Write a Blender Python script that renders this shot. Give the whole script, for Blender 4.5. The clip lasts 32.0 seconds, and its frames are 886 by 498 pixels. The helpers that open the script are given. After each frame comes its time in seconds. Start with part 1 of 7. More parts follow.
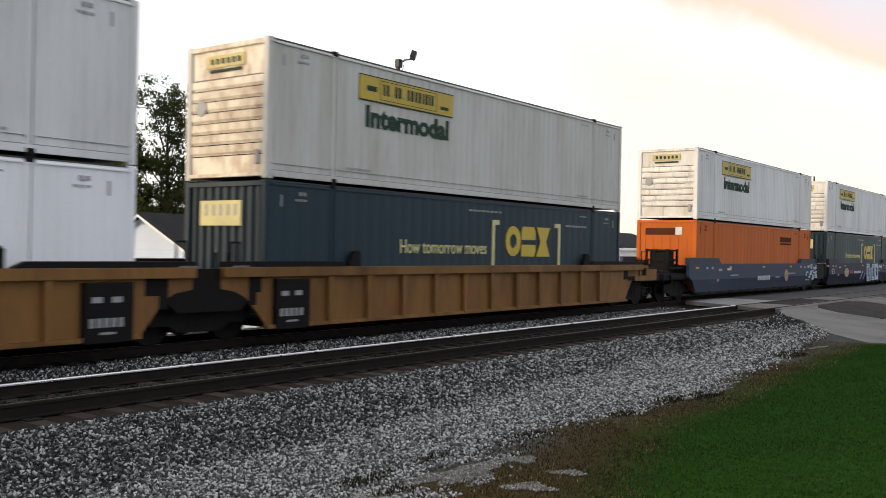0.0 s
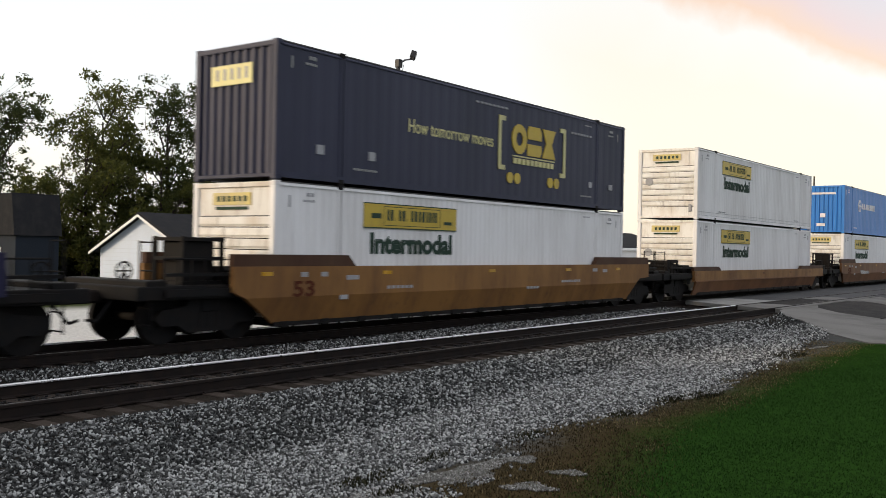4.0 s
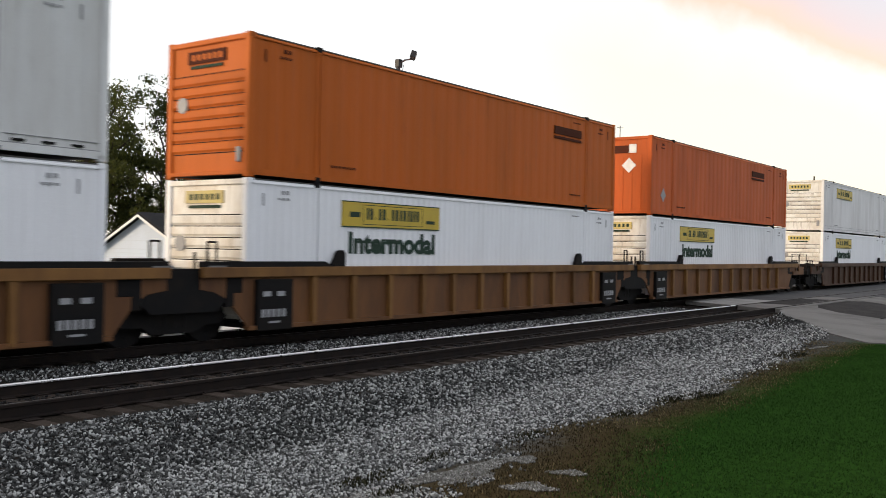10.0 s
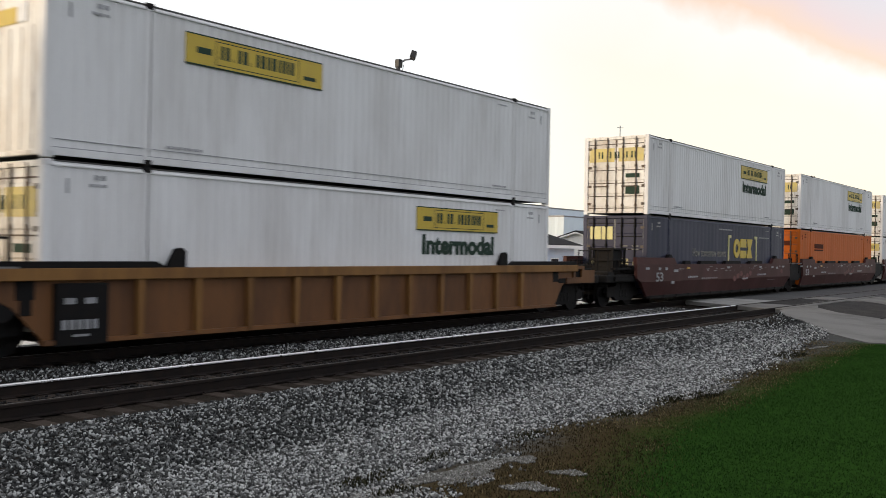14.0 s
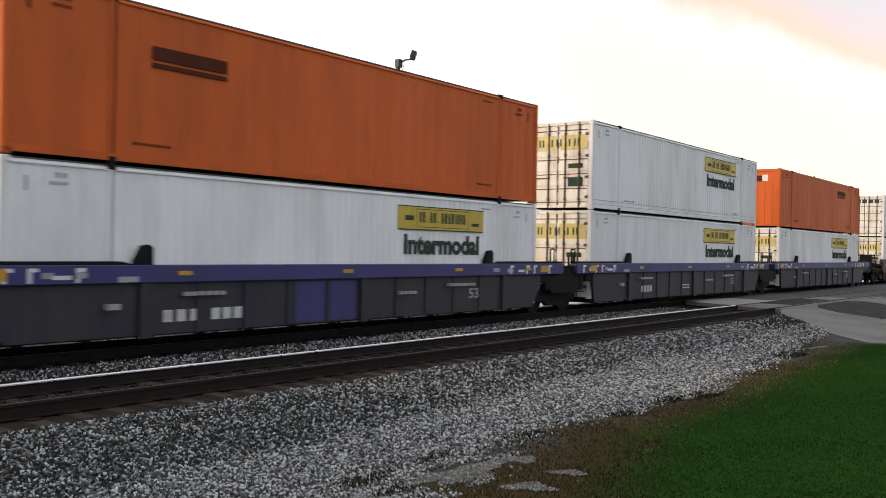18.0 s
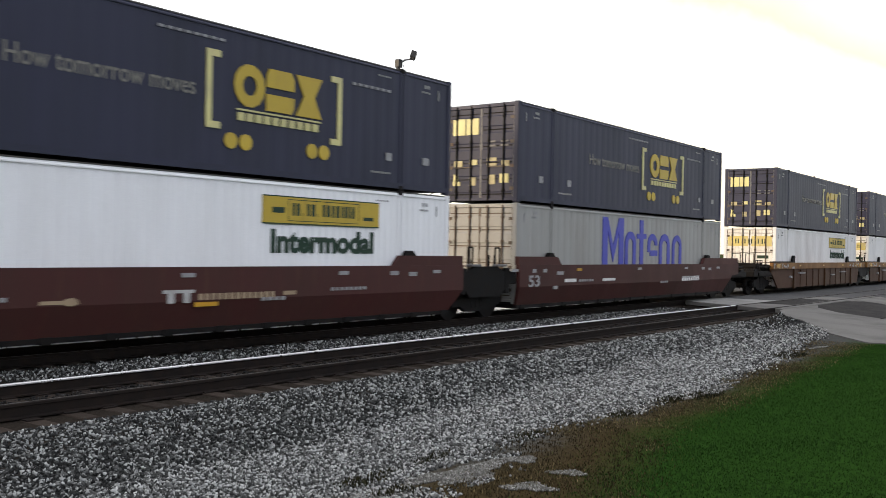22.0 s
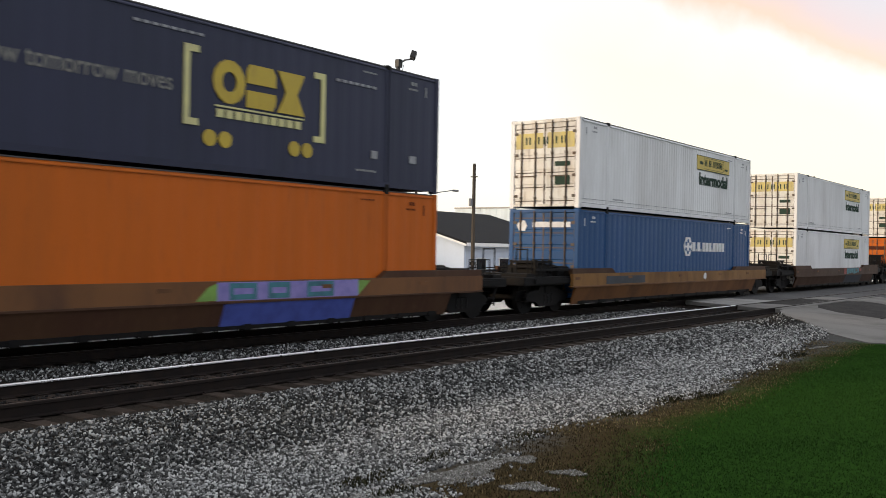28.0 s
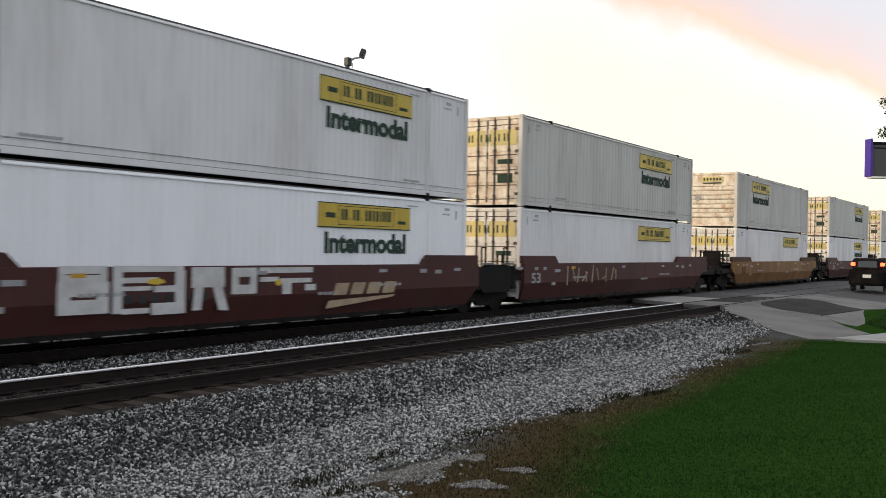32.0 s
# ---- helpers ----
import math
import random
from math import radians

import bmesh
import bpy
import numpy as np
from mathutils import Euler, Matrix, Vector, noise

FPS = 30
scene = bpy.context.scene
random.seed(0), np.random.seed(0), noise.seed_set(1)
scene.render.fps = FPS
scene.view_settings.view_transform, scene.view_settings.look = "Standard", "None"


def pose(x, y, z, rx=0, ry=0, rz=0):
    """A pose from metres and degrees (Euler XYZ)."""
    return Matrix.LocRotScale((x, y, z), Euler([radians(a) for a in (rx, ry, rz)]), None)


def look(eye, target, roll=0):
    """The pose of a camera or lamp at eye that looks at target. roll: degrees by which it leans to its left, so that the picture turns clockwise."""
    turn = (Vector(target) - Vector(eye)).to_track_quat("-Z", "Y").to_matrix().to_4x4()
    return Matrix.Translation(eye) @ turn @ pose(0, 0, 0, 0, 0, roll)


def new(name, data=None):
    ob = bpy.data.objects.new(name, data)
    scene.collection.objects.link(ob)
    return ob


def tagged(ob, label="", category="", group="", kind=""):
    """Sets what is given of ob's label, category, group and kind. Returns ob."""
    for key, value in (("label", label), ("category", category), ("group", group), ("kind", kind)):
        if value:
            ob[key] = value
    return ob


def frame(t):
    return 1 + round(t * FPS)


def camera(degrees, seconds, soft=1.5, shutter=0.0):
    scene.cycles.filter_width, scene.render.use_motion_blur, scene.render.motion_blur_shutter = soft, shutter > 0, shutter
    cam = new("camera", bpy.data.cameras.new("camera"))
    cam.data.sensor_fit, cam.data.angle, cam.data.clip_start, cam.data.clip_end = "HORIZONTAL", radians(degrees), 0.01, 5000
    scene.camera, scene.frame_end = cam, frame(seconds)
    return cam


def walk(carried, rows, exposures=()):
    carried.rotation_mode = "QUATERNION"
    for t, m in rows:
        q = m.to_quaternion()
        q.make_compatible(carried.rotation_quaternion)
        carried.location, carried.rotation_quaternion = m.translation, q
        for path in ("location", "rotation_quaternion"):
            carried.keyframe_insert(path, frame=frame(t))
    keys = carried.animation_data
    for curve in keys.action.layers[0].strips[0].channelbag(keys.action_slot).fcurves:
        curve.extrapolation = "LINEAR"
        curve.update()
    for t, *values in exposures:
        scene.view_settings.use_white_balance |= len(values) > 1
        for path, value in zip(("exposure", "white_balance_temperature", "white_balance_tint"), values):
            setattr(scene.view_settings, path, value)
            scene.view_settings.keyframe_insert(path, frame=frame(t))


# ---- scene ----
cam = camera(50.6, 32.0, soft=0.7, shutter=0.15)
BASE = look((-13.149, -14.25, 1.918), (-11.545, -13.057, 1.916), 1.1)
walk(cam, [(0.0, BASE), (14.0, BASE), (28.0, BASE)] + [(t, BASE @ pose(0, 0, 0, rx, ry, rz)) for t, rx, ry, rz in (
    (29.0, -0.05, 0.0, 0.0), (29.5, -0.07, -0.01, 0.03), (30.0, -0.062, -0.58, 0.03), (30.5, -0.06, -1.26, -0.02),
    (31.0, -0.07, -1.97, -0.04), (31.5, -0.07, -2.57, -0.08), (32.0, -0.062, -3.07, -0.08))],
     ((0.0, 0.03), (2.0, 0.1), (3.0, 0.0), (6.0, -0.15), (7.0, -0.05), (8.0, 0.0), (9.0, -0.12), (10.0, 0.0), (13.0, -0.02), (14.0, -0.08), (17.0, 0.0), (19.0, 0.02), (20.0, 0.0), (21.0, 0.06), (22.0, 0.3), (23.0, 0.22),
      (24.0, 0.24), (25.0, 0.38), (26.5, 0.2), (28.0, -0.02), (30.0, -0.1), (32.0, -0.04)))

# ---- light ----
SUN_TO = Vector((-0.80, 0.60, 0.0))
SUN_EL = 13.0
sun = new("sun", bpy.data.lights.new("sun", "SUN"))
sun.data.energy, sun.data.angle, sun.data.color = 2.5, radians(12), (1.0, 0.79, 0.55)
sun.matrix_basis = look(SUN_TO * math.cos(radians(SUN_EL)) + Vector((0, 0, math.sin(radians(SUN_EL)))), (0, 0, 0))


def node(tree, kind, **inputs):
    n = tree.nodes.new(kind)
    for k, v in inputs.items():
        n.inputs[k.replace("_", " ")].default_value = v
    return n


def make_world():
    w = bpy.data.worlds.new("world")
    w.use_nodes = True
    scene.world = w
    t = w.node_tree
    t.nodes.clear()
    L = t.links.new
    out = t.nodes.new("ShaderNodeOutputWorld")
    bg = t.nodes.new("ShaderNodeBackground")
    bg2 = t.nodes.new("ShaderNodeBackground")
    add = t.nodes.new("ShaderNodeAddShader")
    sky = t.nodes.new("ShaderNodeTexSky")
    sky.sky_type, sky.sun_disc = "NISHITA", False
    sky.sun_elevation, sky.sun_rotation = radians(SUN_EL), math.atan2(SUN_TO.x, SUN_TO.y)
    bg.inputs["Strength"].default_value = 0.05
    L(sky.outputs[0], bg.inputs["Color"])
    # thin evening cloud over the whole sky: cream near the horizon, white above, rosy streaks in one quarter
    co = t.nodes.new("ShaderNodeTexCoord")
    sep = t.nodes.new("ShaderNodeSeparateXYZ")
    L(co.outputs["Generated"], sep.inputs[0])
    ramp = t.nodes.new("ShaderNodeValToRGB")
    e = ramp.color_ramp.elements
    e[0].position, e[0].color = 0.0, (1.0, 0.93, 0.83, 1)
    e[1].position, e[1].color = 0.16, (1.0, 0.985, 0.97, 1)
    L(sep.outputs["Z"], ramp.inputs["Fac"])
    no = node(t, "ShaderNodeTexNoise", Scale=5.0, Detail=6.0, Roughness=0.55)
    L(co.outputs["Generated"], no.inputs["Vector"])

    def math_(op, a, c):
        n = t.nodes.new("ShaderNodeMath")
        n.operation = op
        for s, v in zip(n.inputs, (a, c)):
            if isinstance(v, float):
                s.default_value = v
            else:
                L(v, s)
        return n.outputs[0]

    def toward(v):
        n = t.nodes.new("ShaderNodeVectorMath")
        n.operation = "DOT_PRODUCT"
        n.inputs[1].default_value = v
        L(co.outputs["Generated"], n.inputs[0])
        return n.outputs["Value"]
    # a long tilted cloud bank: its lower edge catches the last light, its upper part is mauve
    above = math_("ADD", math_("MULTIPLY", toward((0.0846, 0.4045, -0.9106)), -1.0), math_("MULTIPLY", math_("SUBTRACT", no.outputs[0], 0.5), 0.11))
    bank = t.nodes.new("ShaderNodeValToRGB")
    e = bank.color_ramp.elements
    e[0].position, e[0].color = 0.0, (1.0, 0.9, 0.74, 1)
    e[1].position, e[1].color = 1.0, (0.78, 0.72, 0.73, 1)
    for pos, c in ((0.36, (1.0, 0.94, 0.85, 1)), (0.5, (0.98, 0.68, 0.48, 1)), (0.66, (0.88, 0.67, 0.62, 1))):
        q = e.new(pos)
        q.color = c
    L(math_("ADD", math_("MULTIPLY", above, 7.0), 0.5), bank.inputs["Fac"])
    east = t.nodes.new("ShaderNodeMapRange")
    east.interpolation_type = "SMOOTHSTEP"
    east.inputs["From Min"].default_value, east.inputs["From Max"].default_value = 0.915, 0.975
    L(math_("ADD", toward((0.9578, 0.1959, 0.2105)), math_("MULTIPLY", math_("SUBTRACT", no.outputs[0], 0.5), 0.03)), east.inputs["Value"])
    mix = t.nodes.new("ShaderNodeMix")
    mix.data_type = "RGBA"
    L(east.outputs[0], mix.inputs["Factor"])
    L(ramp.outputs[0], mix.inputs["A"])
    L(bank.outputs[0], mix.inputs["B"])
    # away from the sunset the cloud is cooler
    cool = t.nodes.new("ShaderNodeMapRange")
    cool.inputs["From Min"].default_value, cool.inputs["From Max"].default_value = -0.1, 0.9
    away = t.nodes.new("ShaderNodeVectorMath")
    away.operation = "DOT_PRODUCT"
    away.inputs[1].default_value = (-0.1, -0.95, 0.3)
    L(co.outputs["Generated"], away.inputs[0])
    L(away.outputs["Value"], cool.inputs["Value"])
    mix2 = t.nodes.new("ShaderNodeMix")
    mix2.data_type = "RGBA"
    L(cool.outputs[0], mix2.inputs["Factor"])
    L(mix.outputs["Result"], mix2.inputs["A"])
    mix2.inputs["B"].default_value = (0.735, 0.75, 0.835, 1)
    L(mix2.outputs["Result"], bg2.inputs["Color"])
    bg2.inputs["Strength"].default_value = 0.98
    L(bg.outputs[0], add.inputs[0])
    L(bg2.outputs[0], add.inputs[1])
    L(add.outputs[0], out.inputs[0])


make_world()

# ---- materials ----
MATS = {}


def mat(name, color, rough=0.6, metal=0.0, dirt=(0.1, 0.08, 0.06), amount=0.3, scale=1.2, streak=1.0, grain=60.0, bump=0.1, vary=0.08,
        spec=0.35, emit=0.0, rust=0.0):
    """Painted or raw surface: colour, grime at a large scale, grain at a fine one. streak above 1 draws the grime out downwards."""
    if name in MATS:
        return MATS[name]
    m = bpy.data.materials.new(name)
    m.use_nodes = True
    t = m.node_tree
    L = t.links.new
    b = t.nodes["Principled BSDF"]
    b.inputs["Metallic"].default_value = metal
    b.inputs["Specular IOR Level"].default_value = spec
    co = t.nodes.new("ShaderNodeTexCoord")
    info = t.nodes.new("ShaderNodeObjectInfo")
    shift = t.nodes.new("ShaderNodeVectorMath")
    shift.operation = "ADD"
    r3 = t.nodes.new("ShaderNodeVectorMath")
    r3.operation = "SCALE"
    r3.inputs[0].default_value = (37.0, 11.0, 23.0)
    L(info.outputs["Random"], r3.inputs["Scale"])
    L(co.outputs["Object"], shift.inputs[0])
    L(r3.outputs[0], shift.inputs[1])
    mp = t.nodes.new("ShaderNodeMapping")
    mp.inputs["Scale"].default_value = (1.0, 1.0, 1.0 / streak)
    L(shift.outputs[0], mp.inputs["Vector"])
    big = node(t, "ShaderNodeTexNoise", Scale=scale, Detail=6.0, Roughness=0.62)
    L(mp.outputs[0], big.inputs["Vector"])
    fine = node(t, "ShaderNodeTexNoise", Scale=grain, Detail=3.0, Roughness=0.6)
    L(shift.outputs[0], fine.inputs["Vector"])
    rg = t.nodes.new("ShaderNodeMapRange")
    rg.inputs["From Min"].default_value, rg.inputs["From Max"].default_value = 0.42, 0.78
    rg.inputs["To Max"].default_value = min(1.0, amount * 1.8)
    L(big.outputs[0], rg.inputs["Value"])
    mix = t.nodes.new("ShaderNodeMix")
    mix.data_type = "RGBA"
    L(rg.outputs[0], mix.inputs["Factor"])
    mix.inputs["A"].default_value = (*color, 1)
    mix.inputs["B"].default_value = (*dirt, 1)
    paint = mix.outputs["Result"]
    if rust:
        # thin runs of rust down the face
        mr = t.nodes.new("ShaderNodeMapping")
        mr.inputs["Scale"].default_value = (5.0, 5.0, 0.55)
        L(shift.outputs[0], mr.inputs["Vector"])
        runs = node(t, "ShaderNodeTexNoise", Scale=1.5, Detail=7.0, Roughness=0.68)
        L(mr.outputs[0], runs.inputs["Vector"])
        rm = t.nodes.new("ShaderNodeMapRange")
        rm.inputs["From Min"].default_value, rm.inputs["From Max"].default_value = 0.54, 0.72
        rm.inputs["To Max"].default_value = rust
        L(runs.outputs[0], rm.inputs["Value"])
        worn = t.nodes.new("ShaderNodeMix")
        worn.data_type = "RGBA"
        L(rm.outputs[0], worn.inputs["Factor"])
        L(paint, worn.inputs["A"])
        worn.inputs["B"].default_value = (0.09, 0.045, 0.024, 1)
        paint = worn.outputs["Result"]
    val = t.nodes.new("ShaderNodeHueSaturation")
    L(paint, val.inputs["Color"])
    vr = t.nodes.new("ShaderNodeMath")
    vr.operation = "MULTIPLY_ADD"
    vr.inputs[1].default_value, vr.inputs[2].default_value = 2 * vary, 1 - vary
    L(info.outputs["Random"], vr.inputs[0])
    fv = t.nodes.new("ShaderNodeMath")
    fv.operation = "MULTIPLY_ADD"
    fv.inputs[1].default_value = 0.25
    L(fine.outputs[0], fv.inputs[0])
    sub = t.nodes.new("ShaderNodeMath")
    sub.operation = "SUBTRACT"
    sub.inputs[1].default_value = 0.125
    L(vr.outputs[0], sub.inputs[0])
    L(sub.outputs[0], fv.inputs[2])
    L(fv.outputs[0], val.inputs["Value"])
    L(val.outputs[0], b.inputs["Base Color"])
    rr = t.nodes.new("ShaderNodeMath")
    rr.operation = "MULTIPLY_ADD"
    rr.inputs[1].default_value, rr.inputs[2].default_value = 0.3, rough - 0.15
    L(big.outputs[0], rr.inputs[0])
    L(rr.outputs[0], b.inputs["Roughness"])
    if bump:
        bp = t.nodes.new("ShaderNodeBump")
        bp.inputs["Strength"].default_value, bp.inputs["Distance"].default_value = bump, 0.01
        L(fine.outputs[0], bp.inputs["Height"])
        L(bp.outputs[0], b.inputs["Normal"])
    if emit:
        b.inputs["Emission Color"].default_value = (*color, 1)
        b.inputs["Emission Strength"].default_value = emit
    MATS[name] = m
    return m


WHITE = mat("white_paint", (0.745, 0.735, 0.73), 0.5, dirt=(0.4, 0.37, 0.34), amount=0.3, scale=0.9, streak=5, vary=0.05, bump=0.04, rust=0.1)
PALEW = mat("pale_grey_white_paint", (0.66, 0.665, 0.655), 0.55, dirt=(0.42, 0.39, 0.34), amount=0.28, scale=1.1, streak=5, vary=0.04, bump=0.04, rust=0.15)
CLEAN = mat("clean_white_paint", (0.86, 0.865, 0.885), 0.45, dirt=(0.62, 0.61, 0.6), amount=0.2, scale=0.9, streak=5, vary=0.03, bump=0.03, rust=0.05)
CREAM = mat("dull_white_paint", (0.56, 0.55, 0.51), 0.55, dirt=(0.33, 0.28, 0.22), amount=0.3, scale=1.1, streak=5, vary=0.06, bump=0.04, rust=0.2)
PETROL = mat("petrol_paint", (0.015, 0.032, 0.046), 0.5, spec=0.2, dirt=(0.022, 0.034, 0.036), amount=0.25, scale=0.8, streak=4, vary=0.08, bump=0.04)
NAVY = mat("navy_paint", (0.032, 0.034, 0.062), 0.5, spec=0.2, dirt=(0.024, 0.028, 0.034), amount=0.25, scale=0.8, streak=4, vary=0.08, bump=0.04)
ORANGE = mat("orange_paint", (0.5, 0.108, 0.007), 0.6, spec=0.2, dirt=(0.33, 0.09, 0.014), amount=0.36, scale=0.9, streak=5, vary=0.08, bump=0.04, rust=0.25)
RUSTO = mat("red_brown_orange_paint", (0.56, 0.105, 0.016), 0.6, spec=0.2, dirt=(0.3, 0.07, 0.02), amount=0.4, scale=0.9, streak=5, vary=0.06, bump=0.04, rust=0.3)
BLUE = mat("blue_paint", (0.025, 0.185, 0.53), 0.45, dirt=(0.05, 0.1, 0.2), amount=0.2, scale=0.9, streak=4, bump=0.04)
DEEPBLUE = mat("deep_blue_paint", (0.006, 0.06, 0.185), 0.45, spec=0.2, dirt=(0.01, 0.055, 0.11), amount=0.2, scale=0.9, streak=4, bump=0.04)
GREY = mat("grey_paint", (0.30, 0.30, 0.29), 0.5, dirt=(0.2, 0.18, 0.15), amount=0.25, scale=0.9, streak=4, bump=0.04, rust=0.2)
DARK = mat("dark_steel", (0.007, 0.0067, 0.007), 0.7, dirt=(0.022, 0.016, 0.012), amount=0.3, scale=2.5, grain=80, spec=0.12)
BLACKP = mat("black_paint", (0.015, 0.015, 0.016), 0.5, dirt=(0.07, 0.06, 0.05), amount=0.2, scale=2.0)
YCAR = mat("yellow_car_paint", (0.21, 0.103, 0.03), 0.6, spec=0.2, dirt=(0.085, 0.038, 0.017), amount=0.55, scale=1.0, streak=3, vary=0.1, rust=0.7)
BCAR = mat("brown_yellow_car_paint", (0.155, 0.068, 0.025), 0.6, spec=0.2, dirt=(0.06, 0.03, 0.019), amount=0.7, scale=1.0, streak=3, vary=0.1, rust=0.6)
MCAR = mat("maroon_car_paint", (0.06, 0.018, 0.0165), 0.6, spec=0.2, dirt=(0.05, 0.025, 0.02), amount=0.45, scale=1.0, streak=3, vary=0.1, rust=0.35)
PCAR = mat("violet_blue_car_paint", (0.015, 0.0145, 0.043), 0.55, spec=0.15, dirt=(0.04, 0.035, 0.035), amount=0.45, scale=1.0, streak=3, vary=0.1, rust=0.3)
VCAR = mat("violet_blue_band_paint", (0.036, 0.03, 0.135), 0.5, dirt=(0.03, 0.028, 0.06), amount=0.4, scale=1.0, streak=3, vary=0.08, rust=0.15)
RCAR = mat("rust_stained_car_paint", (0.064, 0.031, 0.016), 0.65, spec=0.2, dirt=(0.05, 0.02, 0.013), amount=0.6, scale=1.0, streak=3, vary=0.1, rust=0.8)
FCAR = mat("faded_blue_car_paint", (0.04, 0.056, 0.092), 0.65, spec=0.15, dirt=(0.08, 0.08, 0.09), amount=0.4, scale=1.2, streak=3, vary=0.08, rust=0.35)
# lower panels of the violet-banded cars, darker than the band
DCAR = mat("dark_violet_grey_car_paint", (0.017, 0.016, 0.027), 0.6, dirt=(0.06, 0.045, 0.035), amount=0.4, scale=1.0, streak=3, vary=0.1, rust=0.3)
YELLOW = mat("yellow_film", (0.52, 0.37, 0.035), 0.45, dirt=(0.4, 0.28, 0.06), amount=0.25, scale=2.0, vary=0.08, bump=0, rust=0.3)
PALEY = mat("pale_yellow_film", (0.6, 0.55, 0.24), 0.45, dirt=(0.4, 0.36, 0.22), amount=0.4, scale=2.0, bump=0)
INK = mat("black_film", (0.03, 0.035, 0.035), 0.75, spec=0.1, amount=0.1, scale=2.0, bump=0)
GREENINK = mat("dark_green_film", (0.03, 0.055, 0.04), 0.75, spec=0.1, amount=0.1, scale=2.0, bump=0)
SLATE = mat("slate_film", (0.036, 0.037, 0.066), 0.75, spec=0.1, amount=0.1, scale=2.0, bump=0)
WFILM = mat("white_film", (0.7, 0.7, 0.7), 0.5, dirt=(0.3, 0.28, 0.25), amount=0.3, scale=3.0, bump=0)
DIMFILM = mat("dim_film", (0.13, 0.13, 0.135), 0.5, amount=0.2, scale=3.0, bump=0)
GFILM = mat("grey_film", (0.3, 0.3, 0.31), 0.5, amount=0.2, scale=3.0, bump=0)
BLUEINK = mat("blue_film", (0.05, 0.06, 0.42), 0.5, amount=0.1, scale=2.0, bump=0)
BROWNINK = mat("brown_film", (0.075, 0.02, 0.01), 0.8, spec=0.1, amount=0.1, scale=2.0, bump=0)
REFLECT = mat("amber_reflector", (0.5, 0.27, 0.02), 0.3, amount=0.1, scale=3.0, bump=0)
STEEL = mat("worn_rail_head", (0.8, 0.8, 0.82), 0.3, metal=1.0, dirt=(0.3, 0.25, 0.2), amount=0.15, scale=3.0, bump=0.02)
RAILR = mat("rusty_rail", (0.014, 0.011, 0.01), 0.8, metal=0.0, spec=0.1, dirt=(0.03, 0.02, 0.015), amount=0.4, scale=4.0)
DULLRAIL = mat("dull_rail_head", (0.07, 0.062, 0.056), 0.55, metal=0.3, dirt=(0.04, 0.03, 0.024), amount=0.4, scale=3.0)
TIE = mat("creosoted_timber", (0.04, 0.03, 0.024), 0.85, spec=0.1, dirt=(0.05, 0.04, 0.033), amount=0.4, scale=3.0, grain=40, bump=0.5, vary=0.25)


# ---- mesh helpers ----
def box(bm, x0, x1, y0, y1, z0, z1, bevel=0.0):
    v = [bm.verts.new(p) for p in ((x0, y0, z0), (x1, y0, z0), (x1, y1, z0), (x0, y1, z0), (x0, y0, z1), (x1, y0, z1), (x1, y1, z1), (x0, y1, z1))]
    f = [bm.faces.new([v[i] for i in q]) for q in ((3, 2, 1, 0), (4, 5, 6, 7), (0, 1, 5, 4), (1, 2, 6, 5), (2, 3, 7, 6), (3, 0, 4, 7))]
    if bevel:
        edges = list({e for q in f for e in q.edges})
        bmesh.ops.bevel(bm, geom=edges, offset=bevel, segments=1, affect="EDGES")
    return f


def prism(bm, poly, y0, y1):
    """A solid from an outline in x and z, between two depths y."""
    a = [bm.verts.new((x, y0, z)) for x, z in poly]
    b = [bm.verts.new((x, y1, z)) for x, z in poly]
    n = len(poly)
    bm.faces.new(a)
    bm.faces.new(b[::-1])
    for i in range(n):
        bm.faces.new((a[i], b[i], b[(i + 1) % n], a[(i + 1) % n]))


def slab(bm, poly, x0, x1):
    """A solid from an outline in y and z, between two places x."""
    a = [bm.verts.new((x0, y, z)) for y, z in poly]
    b = [bm.verts.new((x1, y, z)) for y, z in poly]
    n = len(poly)
    bm.faces.new(a)
    bm.faces.new(b[::-1])
    for i in range(n):
        bm.faces.new((a[i], b[i], b[(i + 1) % n], a[(i + 1) % n]))


def tube(bm, p, q, r0, r1=None, n=8):
    p, q = Vector(p), Vector(q)
    r1 = r0 if r1 is None else r1
    m = (q - p).to_track_quat("Z", "Y").to_matrix()
    a, b = [], []
    for i in range(n):
        d = m @ Vector((math.cos(2 * math.pi * i / n), math.sin(2 * math.pi * i / n), 0))
        a.append(bm.verts.new(p + d * r0))
        b.append(bm.verts.new(q + d * r1))
    for i in range(n):
        bm.faces.new((a[i], a[(i + 1) % n], b[(i + 1) % n], b[i]))
    bm.faces.new(a[::-1])
    bm.faces.new(b)


def mesh_of(name, bm, material):
    bmesh.ops.recalc_face_normals(bm, faces=bm.faces)
    me = bpy.data.meshes.new(name)
    bm.to_mesh(me)
    bm.free()
    me.materials.append(material)
    return me


def part(name, bm, material, parent, label="", at=(0, 0, 0)):
    ob = new(name, mesh_of(name, bm, material))
    ob.parent = parent
    ob.location = at
    return tagged(ob, label)


SHARED = {}
# rows of marks too small to pick apart one by one
SMALL = {"name_lettering", "number_marking", "bar_lettering", "stencil_lettering", "reflectors", "round_marks", "panel_border", "emblem_inlay", "bracket_mark",
         "slot_row", "graffiti", "placard", "emblem"}


